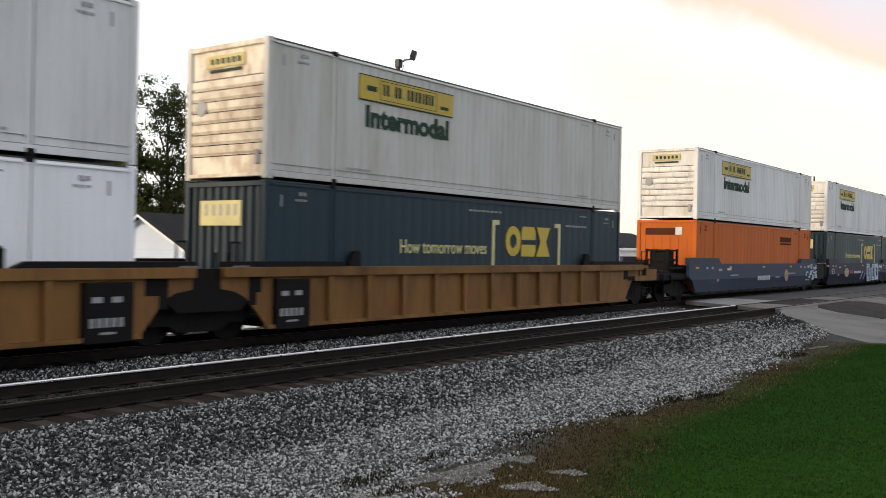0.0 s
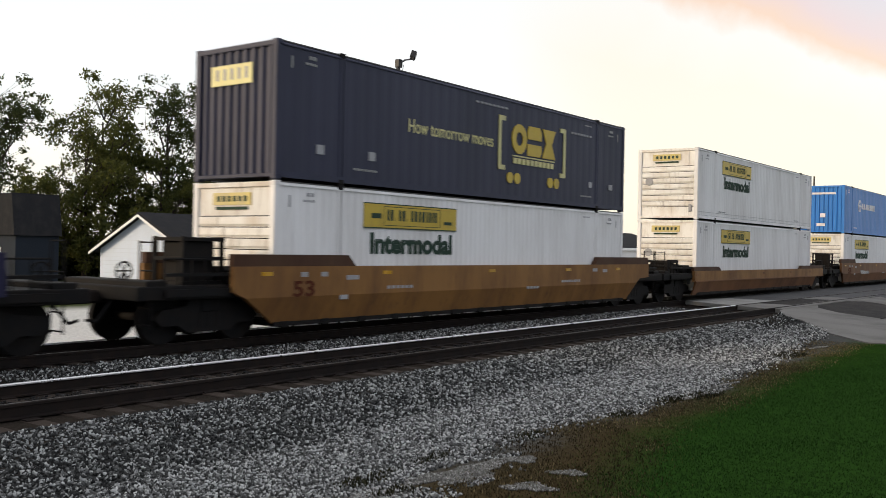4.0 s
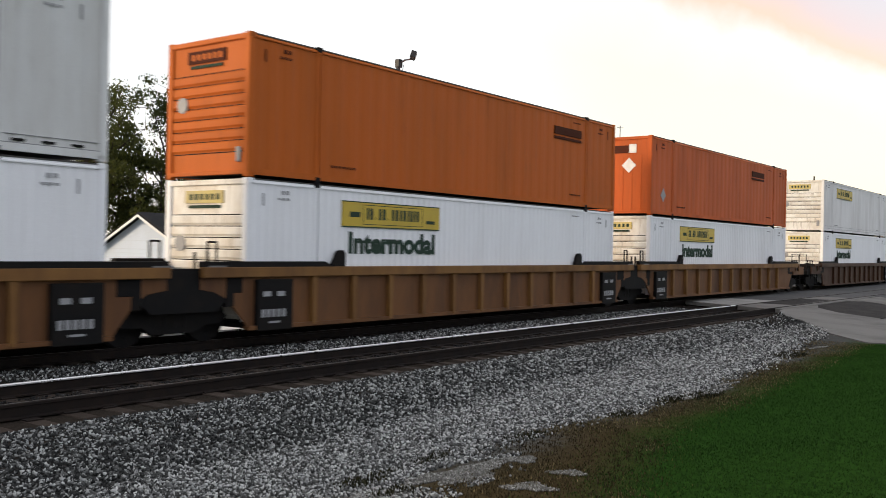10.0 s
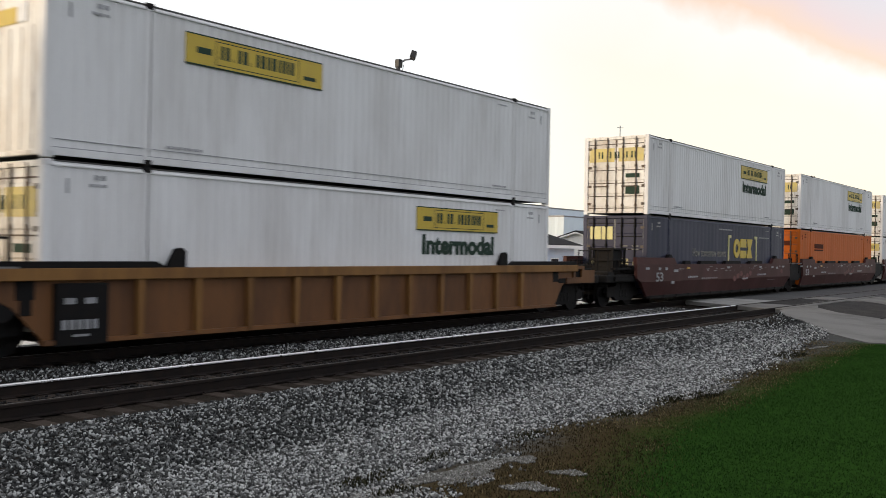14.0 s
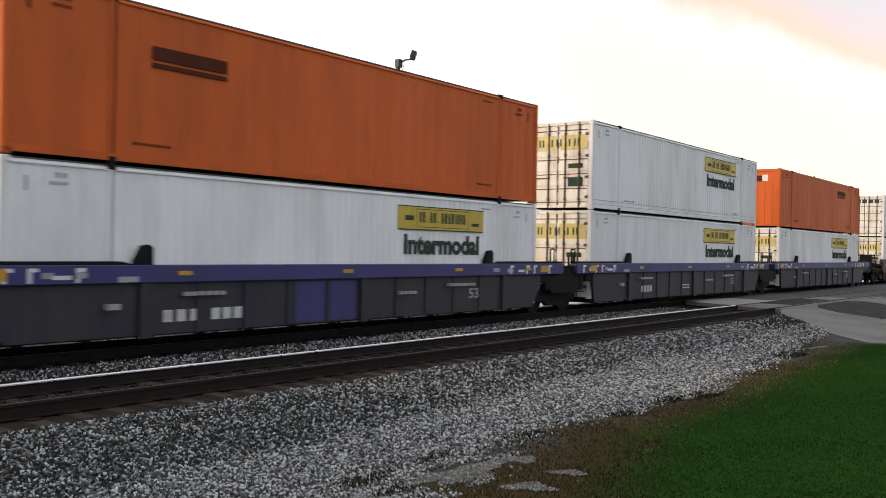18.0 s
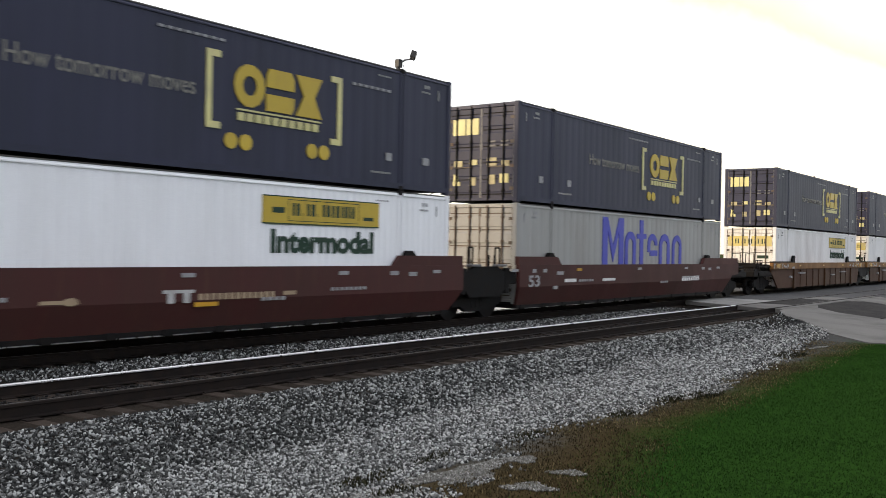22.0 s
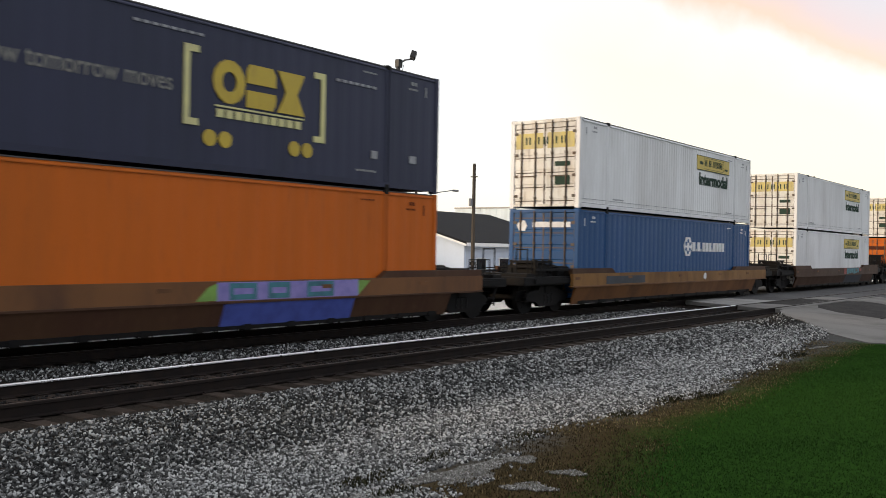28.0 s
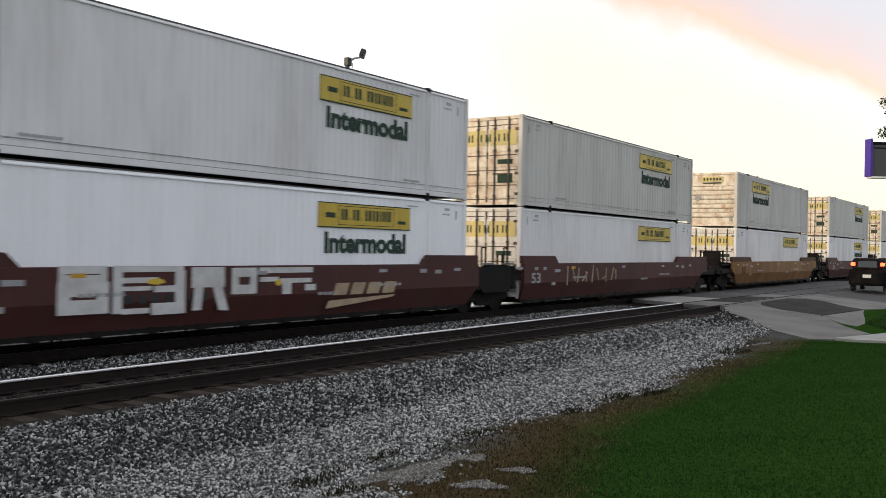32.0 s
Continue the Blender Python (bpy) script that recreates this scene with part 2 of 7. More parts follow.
def piece(name, key, build, material, parent, at=(0, 0, 0), label="", turn=0.0):
    """A part whose mesh is built once for its key and material, and shared."""
    k = (key, material.name)
    if k not in SHARED:
        bm = bmesh.new()
        build(bm)
        SHARED[k] = mesh_of(name, bm, material)
    ob = new(name, SHARED[k])
    ob.parent = parent
    ob.location = at
    if turn:
        ob.rotation_euler = (0, 0, turn)
    if name in SMALL:
        tagged(ob, kind="stuff")
    return tagged(ob, label)


def thing(name, label, category, at=(0, 0, 0), group="", kind=""):
    ob = new(name)
    ob.empty_display_size = 0.3
    ob.location = at
    return tagged(ob, label, category, group, kind)


def text_mesh(words, size, material, bold=0.0, shear=0.0):
    """Standing letters whose foot is at z = 0, facing -y, starting at x = 0."""
    k = ("text", words, size, bold, shear, material.name)
    if k in SHARED:
        return SHARED[k]
    cu = bpy.data.curves.new("words", "FONT")
    cu.body, cu.size, cu.extrude, cu.offset, cu.shear = words, size, 0.004, bold, shear
    cu.resolution_u = 4
    ob = new("words", cu)
    bpy.context.view_layer.update()
    me = bpy.data.meshes.new_from_object(ob.evaluated_get(bpy.context.evaluated_depsgraph_get()))
    bpy.data.objects.remove(ob)
    me.transform(Matrix.Rotation(radians(90), 4, "X"))
    me.materials.clear()
    me.materials.append(material)
    SHARED[k] = me
    return me


def letters(words, width, height, material, parent, x, z, y, bold=0.02, label=""):
    """Words fitted to a width and a cap height, foot at z, left end at x."""
    me = text_mesh(words, 1.0, material, bold)
    k = ("fitted", words, width, height, bold, material.name)
    if k not in SHARED:
        m2 = me.copy()
        xs = [v.co.x for v in m2.vertices]
        zs = [v.co.z for v in m2.vertices]
        m2.transform(Matrix.Diagonal((width / (max(xs) - min(xs)), 1, height / max(zs), 1)) @ Matrix.Translation((-min(xs), 0, 0)))
        SHARED[k] = m2
    ob = new("lettering", SHARED[k])
    ob.parent = parent
    ob.location = (x, y, z)
    return tagged(ob, label)


# ---- the plan: rail tops at z = 0, the train's containers between y = 0 and 2.59, its way along -x ----
CL, CW, CH = 16.15, 2.59, 2.896
OFFSETS = [-19.26, -0.04, 22.99, 42.4, 61.42, 85.01, 107.84, 131.05, 150.4, 169.67, 192.92, 212.22, 231.34, 254.46, 273.9, 293.04, 316.22, 335.14,
           354.6, 378.06, 397.66, 417.37, 440.79, 460.39, 479.79, 503.47, 522.95, 542.29, 565.8, 589.47, 613.05, 636.47, 659.8, 679.12, 698.49, 721.69,
           744.66, 767.74, 787.14, 806.54]
TRAVEL = [(0, 0.0), (1, 21.08), (2, 42.46), (3, 63.62), (6, 127.5), (7, 148.87), (8, 170.12), (9, 191.44), (10, 212.76), (11, 233.83), (12, 255.31),
          (13, 276.66), (14, 297.9), (17, 362.18), (18, 383.64), (19, 405.31), (20, 427.02), (21, 448.61), (22, 470.29), (23, 491.9), (24, 513.61),
          (25, 535.04), (28, 599.89), (29, 621.56), (29.5, 632.1), (30, 642.91), (31, 664.12), (32, 685.76)]
MOVERS = []


# ---- ground ----
EDGE_Y, EDGE_X = (-9.3, -8.6, -8.0, -7.4, -6.6, -5.8, -4.95, -4.1), (13.0, 13.0, 13.6, 14.2, 15.6, 17.2, 18.2, 20.4)


def road_z(y):
    """Height of the road's surface: level over the rails, falling towards the lawn."""
    return -0.03 if y > -4.3 else max(-0.03 + (y + 4.3) * 0.07, bare_height(y) + 0.02)


def ground_height(x, y):
    """The bare ground, made up to the paving beside the crossing."""
    z = bare_height(y)
    if -17 < y < -6 and x < 60:
        z += 0.03 * noise.noise((x * 0.6, y * 0.6, 0))
    if -10.0 < y < -4.4 and 9 < x < 90:
        k = min(1.0, max(0.0, (x - float(np.interp(y, EDGE_Y, EDGE_X)) + 1.3) / 1.3)) * min(1.0, (y + 10.0) / 0.6)
        z += (road_z(y) - 0.03 - z) * k * k * (3 - 2 * k)
    return z


def bare_height(y):
    """Raised double track, a drain of gravel beside it, the lawn climbing gently towards the viewer, lower land beyond."""
    pts = ((-400, 0.2), (-60, 0.15), (-14, -0.02), (-9.5, -0.3), (-8.0, -0.37), (-6.6, -0.36), (-4.75, -0.2), (3.4, -0.2), (5.2, -0.5), (9, -0.95),
           (14, -1.2), (400, -1.2), (3000, -1.2))
    for (a, za), (b, zb) in zip(pts, pts[1:]):
        if a <= y <= b:
            k = (y - a) / (b - a)
            return za + (zb - za) * k
    return pts[0][1] if y < -400 else -1.2


def make_ground():
    xs = [-3000, -800, -200, -80, -40, -25] + [-20 + i * 0.5 for i in range(120)] + [40 + i * 4 for i in range(30)] + [180, 300, 800, 3000]
    ys = [-3000, -800, -200, -60, -30, -20, -17] + [-16 + i * 0.35 for i in range(40)] + [-1.7 + i * 0.6 for i in range(30)] + [18, 24, 40, 80, 200, 800, 3000]
    verts, faces = [], []
    for y in ys:
        for x in xs:
            verts.append((x, y, ground_height(x, y)))
    w = len(xs)
    for j in range(len(ys) - 1):
        for i in range(w - 1):
            faces.append((j * w + i, j * w + i + 1, (j + 1) * w + i + 1, (j + 1) * w + i))
    me = bpy.data.meshes.new("ground")
    me.from_pydata(verts, [], faces)
    me.shade_smooth()
    m = bpy.data.materials.new("ground_cover")
    m.use_nodes = True
    t = m.node_tree
    L = t.links.new
    b = t.nodes["Principled BSDF"]
    b.inputs["Roughness"].default_value = 0.95
    b.inputs["Specular IOR Level"].default_value = 0.0
    co = t.nodes.new("ShaderNodeTexCoord")
    sep = t.nodes.new("ShaderNodeSeparateXYZ")
    L(co.outputs["Object"], sep.inputs[0])
    wob = node(t, "ShaderNodeTexNoise", Scale=0.5, Detail=6.0, Roughness=0.6)
    fine = node(t, "ShaderNodeTexNoise", Scale=9.0, Detail=6.0, Roughness=0.7)
    cell = node(t, "ShaderNodeTexVoronoi", Scale=24.0)
    for n in (wob, fine, cell):
        L(co.outputs["Object"], n.inputs["Vector"])
    ya = t.nodes.new("ShaderNodeMath")
    ya.operation = "MULTIPLY_ADD"
    ya.inputs[1].default_value = 2.4
    L(wob.outputs[0], ya.inputs[0])
    L(sep.outputs["Y"], ya.inputs[2])
    yb = t.nodes.new("ShaderNodeMath")
    yb.operation = "MULTIPLY_ADD"
    yb.inputs[1].default_value = 1.2
    L(fine.outputs[0], yb.inputs[0])
    L(ya.outputs[0], yb.inputs[2])
    ramp = t.nodes.new("ShaderNodeValToRGB")
    mr = t.nodes.new("ShaderNodeMapRange")
    mr.inputs["From Min"].default_value, mr.inputs["From Max"].default_value = -14.0, 46.0
    L(yb.outputs[0], mr.inputs["Value"])
    L(mr.outputs[0], ramp.inputs["Fac"])

    def stop(y):
        return (y + 1.8 + 14.0) / 60.0
    # earth darkens towards y = 3.2, painting in shade beneath the train
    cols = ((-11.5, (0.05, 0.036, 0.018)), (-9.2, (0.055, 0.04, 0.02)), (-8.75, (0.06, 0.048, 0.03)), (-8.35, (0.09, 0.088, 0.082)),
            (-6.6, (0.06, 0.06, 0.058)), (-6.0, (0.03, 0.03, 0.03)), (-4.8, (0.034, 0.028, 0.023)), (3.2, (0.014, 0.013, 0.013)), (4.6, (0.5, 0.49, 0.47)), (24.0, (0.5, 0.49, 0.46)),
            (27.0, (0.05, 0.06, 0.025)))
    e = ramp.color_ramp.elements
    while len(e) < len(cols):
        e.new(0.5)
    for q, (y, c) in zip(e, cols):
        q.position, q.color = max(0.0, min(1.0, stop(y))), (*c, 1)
    hs = t.nodes.new("ShaderNodeHueSaturation")
    # the lawn's own edge, running out from the track towards the viewer
    def calc(op, a, c):
        n = t.nodes.new("ShaderNodeMath")
        n.operation = op
        for s, v in zip(n.inputs, (a, c)):
            if isinstance(v, float):
                s.default_value = v
            else:
                L(v, s)
        return n.outputs[0]
    back = calc("MULTIPLY", calc("MAXIMUM", calc("SUBTRACT", -2.6, sep.outputs["X"]), 0.0), 0.27)
    edge = calc("SUBTRACT", calc("ADD", calc("MULTIPLY", sep.outputs["X"], 0.07), -9.25), back)
    rag = calc("MULTIPLY", calc("SUBTRACT", fine.outputs[0], 0.5), 0.9)
    inside = t.nodes.new("ShaderNodeMapRange")
    inside.inputs["From Min"].default_value, inside.inputs["From Max"].default_value = -0.4, 0.45
    L(calc("ADD", calc("SUBTRACT", edge, sep.outputs["Y"]), rag), inside.inputs["Value"])
    green = t.nodes.new("ShaderNodeMix")
    green.data_type = "RGBA"
    L(inside.outputs[0], green.inputs["Factor"])
    L(ramp.outputs[0], green.inputs["A"])
    green.inputs["B"].default_value = (0.02, 0.052, 0.009, 1)
    L(green.outputs["Result"], hs.inputs["Color"])
    vm = t.nodes.new("ShaderNodeMath")
    vm.operation = "MULTIPLY_ADD"
    vm.inputs[1].default_value, vm.inputs[2].default_value = 1.3, 0.4
    L(fine.outputs[0], vm.inputs[0])
    L(vm.outputs[0], hs.inputs["Value"])
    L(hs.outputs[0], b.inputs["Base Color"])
    bp = t.nodes.new("ShaderNodeBump")
    bp.inputs["Strength"].default_value, bp.inputs["Distance"].default_value = 0.7, 0.03
    L(cell.outputs["Distance"], bp.inputs["Height"])
    L(bp.outputs[0], b.inputs["Normal"])
    me.materials.append(m)
    tagged(new("ground", me), "earth with ballast, gravel and mown lawn", "ground", kind="structure")


make_ground()


def rock_mesh(name, places, sizes, material, seed):
    """Many small angular stones in one mesh, each a squashed eight-faced lump."""
    rng = np.random.default_rng(seed)
    n = len(places)
    base = np.array([(1, 0, 0), (0, 1, 0), (-1, 0, 0), (0, -1, 0), (0, 0, 1), (0, 0, -1)], float)
    v = base[None] * (0.7 + 0.6 * rng.random((n, 6, 1))) + 0.35 * (rng.random((n, 6, 3)) - 0.5)
    v *= np.array([1, 0.85, 0.7])
    q = rng.normal(size=(n, 4))
    q /= np.linalg.norm(q, axis=1, keepdims=True)
    w, x, y, z = q.T
    R = np.stack([np.stack([1 - 2 * (y * y + z * z), 2 * (x * y - z * w), 2 * (x * z + y * w)], -1),
                  np.stack([2 * (x * y + z * w), 1 - 2 * (x * x + z * z), 2 * (y * z - x * w)], -1),
                  np.stack([2 * (x * z - y * w), 2 * (y * z + x * w), 1 - 2 * (x * x + y * y)], -1)], 1)
    v = np.einsum("nij,nkj->nki", R, v) * sizes[:, None, None] + places[:, None, :]
    tri = np.array([(0, 1, 4), (1, 2, 4), (2, 3, 4), (3, 0, 4), (1, 0, 5), (2, 1, 5), (3, 2, 5), (0, 3, 5)])
    f = (tri[None] + 6 * np.arange(n)[:, None, None]).reshape(-1, 3)
    me = bpy.data.meshes.new(name)
    me.vertices.add(n * 6)
    me.vertices.foreach_set("co", v.reshape(-1))
    me.loops.add(len(f) * 3)
    me.loops.foreach_set("vertex_index", f.reshape(-1).astype(np.int32))
    me.polygons.add(len(f))
    me.polygons.foreach_set("loop_start", np.arange(0, len(f) * 3, 3, dtype=np.int32))
    me.update(calc_edges=True)
    me.materials.append(material)
    return new(name, me)


def stone_material(name, dark, light, mids=((0.38, 0.05), (0.62, 0.2), (0.84, 0.62))):
    m = bpy.data.materials.new(name)
    m.use_nodes = True
    t = m.node_tree
    b = t.nodes["Principled BSDF"]
    b.inputs["Roughness"].default_value = 0.85
    geo = t.nodes.new("ShaderNodeNewGeometry")
    ramp = t.nodes.new("ShaderNodeValToRGB")
    e = ramp.color_ramp.elements
    e[0].color, e[1].color = (*dark, 1), (*light, 1)
    for pos, k in mids:
        mid = e.new(pos)
        mid.color = (*[(1 - k) * a + k * c for a, c in zip(dark, light)], 1)
    b.inputs["Specular IOR Level"].default_value = 0.2
    t.links.new(geo.outputs["Random Per Island"], ramp.inputs["Fac"])
    t.links.new(ramp.outputs[0], b.inputs["Base Color"])
    return m


def shoulder_foot(x):
    return np.interp(x, (-5.4, -0.9, 6.3, 10.0, 16.3, 20.0), (-6.77, -6.43, -6.22, -6.1, -5.65, -5.2))


def gravel_edge(x):
    return np.interp(x, (-9.0, -6.4, -5.9, -5.0, -4.5, -4.1, -2.0, -1.0, 1.9, 3.4, 7.8, 11.0, 14.8), (-10.4, -9.3, -9.0, -8.8, -8.4, -8.25, -8.2, -8.4, -8.43, -8.18, -8.05, -7.3, -7.25))


def make_stones():
    rng = np.random.default_rng(4)

    def strew(name, label, groups, cols, seed):
        xs, ys, ss = [], [], []
        for n, x0, x1, y0, y1, s0, s1, skew in groups:
            xs.append(x0 + (x1 - x0) * rng.random(n) ** skew)
            ys.append(y0 + (y1 - y0) * rng.random(n))
            ss.append(s0 + (s1 - s0) * rng.random(n))
        x, y, s = np.concatenate(xs), np.concatenate(ys), np.concatenate(ss)
        # the shoulder's foot, and the line where dry grass takes over from the gravel, in tongues and pockets
        wave = 0.06 * np.sin(x * 1.7) + 0.08 * np.sin(x * 4.1 + 1.0)
        foot = shoulder_foot(x) + wave * 0.6
        grass = gravel_edge(x) + wave * 0.8 + 0.25 * rng.normal(size=len(x)) * 0.6
        pocket = (np.sin(x * 2.6 + 0.8) * np.sin(y * 6.0 + 0.5 * x) > 0.86) & (y > gravel_edge(x) - 0.5) & (x < 4)
        thin = (y < grass) & ~pocket
        if name == "gravel":
            thin |= y > foot + 0.25 * rng.random(len(x))
        elif name == "ballast":
            thin |= (y < foot) & (rng.random(len(x)) > 0.06)
        # no coarse stone on the dusty patch, nor on the bare soil where the rails meet the crossing
        if name != "fouled_ballast":
            thin |= (np.hypot((x + 5.5) / 0.8, (y + 8.85) / 0.36) < 0.8 + 0.4 * rng.random(len(x))) | ((rng.random(len(x)) < 0.8) & (x > 14.6) & (y > -5.75 + 0.1 * (x - 14.6) - 0.3 * rng.random(len(x))) & (y < -3.9))
            s *= np.clip(0.86 + 0.035 * (x + 6.0), 0.86, 1.3)
        keep = ~thin & (x < np.interp(y, EDGE_Y, EDGE_X) + 0.5 * rng.random(len(x)) ** 3) & ((x < 20.6) | (y < -2))
        x, y, s = x[keep], y[keep], s[keep]
        z = np.array([ground_height(p, q) for p, q in zip(x.tolist(), y.tolist())]) + s * 0.35
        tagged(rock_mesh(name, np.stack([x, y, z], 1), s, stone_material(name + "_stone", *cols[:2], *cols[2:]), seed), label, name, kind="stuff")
    strew("ballast", "coarse grey crushed stone ballast beside the track", [(72000, -12.5, 20, -7.0, -4.35, 0.016, 0.038, 1.35), (22000, -12, 21, -1.9, 0.25, 0.018, 0.04, 1.1)],
          ((0.008, 0.0084, 0.0082), (0.47, 0.475, 0.46), ((0.4, 0.05), (0.63, 0.2), (0.84, 0.62))), 7)
    strew("gravel", "pale finer gravel below the ballast shoulder", [(66000, -11, 16.5, -9.6, -4.7, 0.015, 0.034, 1.2), (60000, -9, 6, -9.6, -6.1, 0.013, 0.03, 1.0)], ((0.02, 0.02, 0.019), (0.58, 0.583, 0.565), ((0.34, 0.09), (0.6, 0.3), (0.82, 0.7))), 8)
    # the stones between the rails get much darker colours than the rest
    strew("fouled_ballast", "dark ballast between the rails", [(9000, -12, 20, -3.6, -2.4, 0.02, 0.034, 1.0), (4000, -12, 21, 0.6, 2.0, 0.02, 0.034, 1.0)],
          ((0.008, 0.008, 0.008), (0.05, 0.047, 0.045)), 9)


make_stones()


# ---- the two tracks ----
def rail_profile():
    return [(-0.07, -0.18), (0.07, -0.18), (0.07, -0.165), (0.012, -0.15), (0.012, -0.045), (0.036, -0.035), (0.036, -0.006), (0.028, 0.0),
            (-0.028, 0.0), (-0.036, -0.006), (-0.036, -0.035), (-0.012, -0.045), (-0.012, -0.15), (-0.07, -0.165)]


def make_track(name, yc, label, tie_z):
    tr = thing(name, label, "track", kind="structure")
    for y in (yc - 0.755, yc + 0.755):
        bm = bmesh.new()
        slab(bm, [(y + a, z) for a, z in rail_profile()], -120, 400)
        rail = part("rail", bm, RAILR, tr)
        bm = bmesh.new()
        g = 1 if y < yc else -1
        slab(bm, [(y + g * a, z) for a, z in ((-0.008, 0.001), (-0.008, 0.005), (0.026, 0.005), (0.041, -0.008), (0.041, -0.026), (0.036, -0.026), (0.036, -0.004), (0.028, 0.001))], -120, 21.3)
        # near rails take a dulled copy of the steel, their glint facing away
        part("running_surface", bm, DULLRAIL if y < yc else STEEL, rail, "bright worn steel top" if y > yc else "worn steel top, toned down where it shows no glint")
        bm = bmesh.new()
        slab(bm, [(y + a, z) for a, z in ((-0.03, 0.001), (-0.03, 0.004), (0.03, 0.004), (0.03, 0.001))], 21.3, 400)
        part("running_surface", bm, DULLRAIL, rail, "worn steel top, toned down where it shows no glint")

    def tie(bm):
        box(bm, -0.115, 0.115, -1.3, 1.3, -0.17, 0, 0.012)

    def plate(bm):
        box(bm, -0.1, 0.1, -0.17, 0.17, 0, 0.015)
    rnd = random.Random(name)
    for i in range(120):
        x = -13 + i * 0.53
        t = piece("tie", "tie", tie, TIE, tr, (x, yc + rnd.uniform(-0.06, 0.06), tie_z + rnd.uniform(-0.015, 0.01)), turn=rnd.uniform(-0.012, 0.012))
        if i < 50 and yc < 0:
            for s in (-0.755, 0.755):
                piece("tie_plate", "tie_plate", plate, RAILR, t, (0, s, 0.002))


make_track("near_track", -2.95, "empty railway track with timber ties on grey ballast", -0.185)
make_track("far_track", 1.295, "railway track under the freight train", -0.185)


# ---- crossing and paving ----
CONCRETE = mat("worn_concrete", (0.19, 0.182, 0.17), 0.9, spec=0.1, dirt=(0.1, 0.096, 0.09), amount=0.55, scale=0.55, grain=30, bump=0.3)
ASPHALT = mat("old_asphalt", (0.09, 0.09, 0.092), 0.95, spec=0.1, dirt=(0.11, 0.105, 0.1), amount=0.4, scale=0.6, grain=45, bump=0.5)
TAR = mat("dark_patch", (0.03, 0.028, 0.027), 0.95, spec=0.1, dirt=(0.07, 0.065, 0.06), amount=0.5, scale=1.0, grain=40, bump=0.6)


def paved(name, near, far, material, label, lift=0.0, thick=0.14):
    """A slab between two edge lines that have the same number of points."""
    bm = bmesh.new()
    rows = []
    for k in range(7):
        u = k / 6
        rows.append([(a + (c - a) * u, b + (d - b) * u) for (a, b), (c, d) in zip(near, far)])
    top = [[bm.verts.new((x, y, road_z(y) + lift)) for x, y in r] for r in rows]
    low = [[bm.verts.new((x, y, road_z(y) + lift - thick)) for x, y in r] for r in rows]
    n = len(near)
    for k in range(6):
        for i in range(n - 1):
            bm.faces.new((top[k][i], top[k][i + 1], top[k + 1][i + 1], top[k + 1][i]))
    for i in range(n - 1):
        bm.faces.new((top[0][i], low[0][i], low[0][i + 1], top[0][i + 1]))
        bm.faces.new((top[6][i], top[6][i + 1], low[6][i + 1], low[6][i]))
    for k in range(6):
        bm.faces.new((top[k][0], top[k + 1][0], low[k + 1][0], low[k][0]))
        bm.faces.new((top[k][-1], low[k][-1], low[k + 1][-1], top[k + 1][-1]))
    ob = new(name, mesh_of(name, bm, material))
    tagged(ob, label, "pavement", kind="structure")


PALE = mat("pale_concrete", (0.33, 0.325, 0.31), 0.9, spec=0.1, dirt=(0.2, 0.19, 0.17), amount=0.4, scale=1.0, grain=30, bump=0.3)
A0 = [(12.9, -9.2)] + [(x, y) for x, y in zip(EDGE_X, EDGE_Y)][1:]
A1 = [(15.3, -9.75), (17.2, -9.0), (18.8, -8.35), (20.3, -7.75), (21.9, -7.05), (22.3, -5.6), (23.5, -4.6), (25.3, -4.1)]
D0 = [(21.9, -7.04), (22.05, -6.5), (22.25, -5.75), (22.6, -5.3), (23.4, -4.66), (25.28, -4.1)]
D1 = [(27.8, -7.5), (28.3, -6.9), (29.2, -6.2), (30.4, -5.4), (30.7, -4.6), (29.7, -4.1)]
S1 = [(33.5, -8.9), (34.4, -7.4), (34.6, -6.2), (34.9, -5.2), (35.3, -4.5), (36.4, -4.1)]
P0 = [(18.9, -8.8), (19.6, -8.25), (20.6, -7.72), (21.85, -7.1)]
P1 = [(20.6, -8.75), (23.0, -8.35), (25.4, -7.9), (27.6, -7.55)]
R1 = [(72.0, -12.5), (72.0, -10.5), (72.0, -9.0), (72.0, -7.5), (72.0, -5.8), (72.0, -4.1)]
paved("road_apron", A0, A1, CONCRETE, "pale worn concrete apron leading to the crossing", 0.0)
paved("road_patch", D0, D1, TAR, "dark patched asphalt beside the crossing", -0.008)
paved("road_shoulder", P0, P1, CONCRETE, "pale stony shoulder by the grass", -0.02)
paved("road_strip", D1, S1, CONCRETE, "pale concrete strip of the crossing road", -0.004)
paved("road", S1, R1, ASPHALT, "old grey asphalt road", -0.008)
paved("pavement", [(13.0, -9.25), (12.46, -9.86), (12.07, -10.63), (11.6, -11.6)], [(13.3, -9.3), (14.2, -9.75), (15.25, -10.25), (16.8, -11.0)], PALE,
      "pale concrete footway by the lawn", 0.035)


def crossing_panel(x0, x1, y0, y1, material, name, label, skew=0.0):
    bm = bmesh.new()
    prism(bm, [(0, -0.17), (x1 - x0, -0.17), (x1 - x0, -0.012), (0, -0.012)], y0, y1)
    for v in bm.verts:
        v.co.x += x0 + (skew * (v.co.y + 3.0) if v.co.x < 0.01 else 0)
    bmesh.ops.bevel(bm, geom=list(bm.edges), offset=0.012, segments=1, affect="EDGES")
    tagged(new(name, mesh_of(name, bm, material)), label, "crossing panel", "crossing panels", "structure")


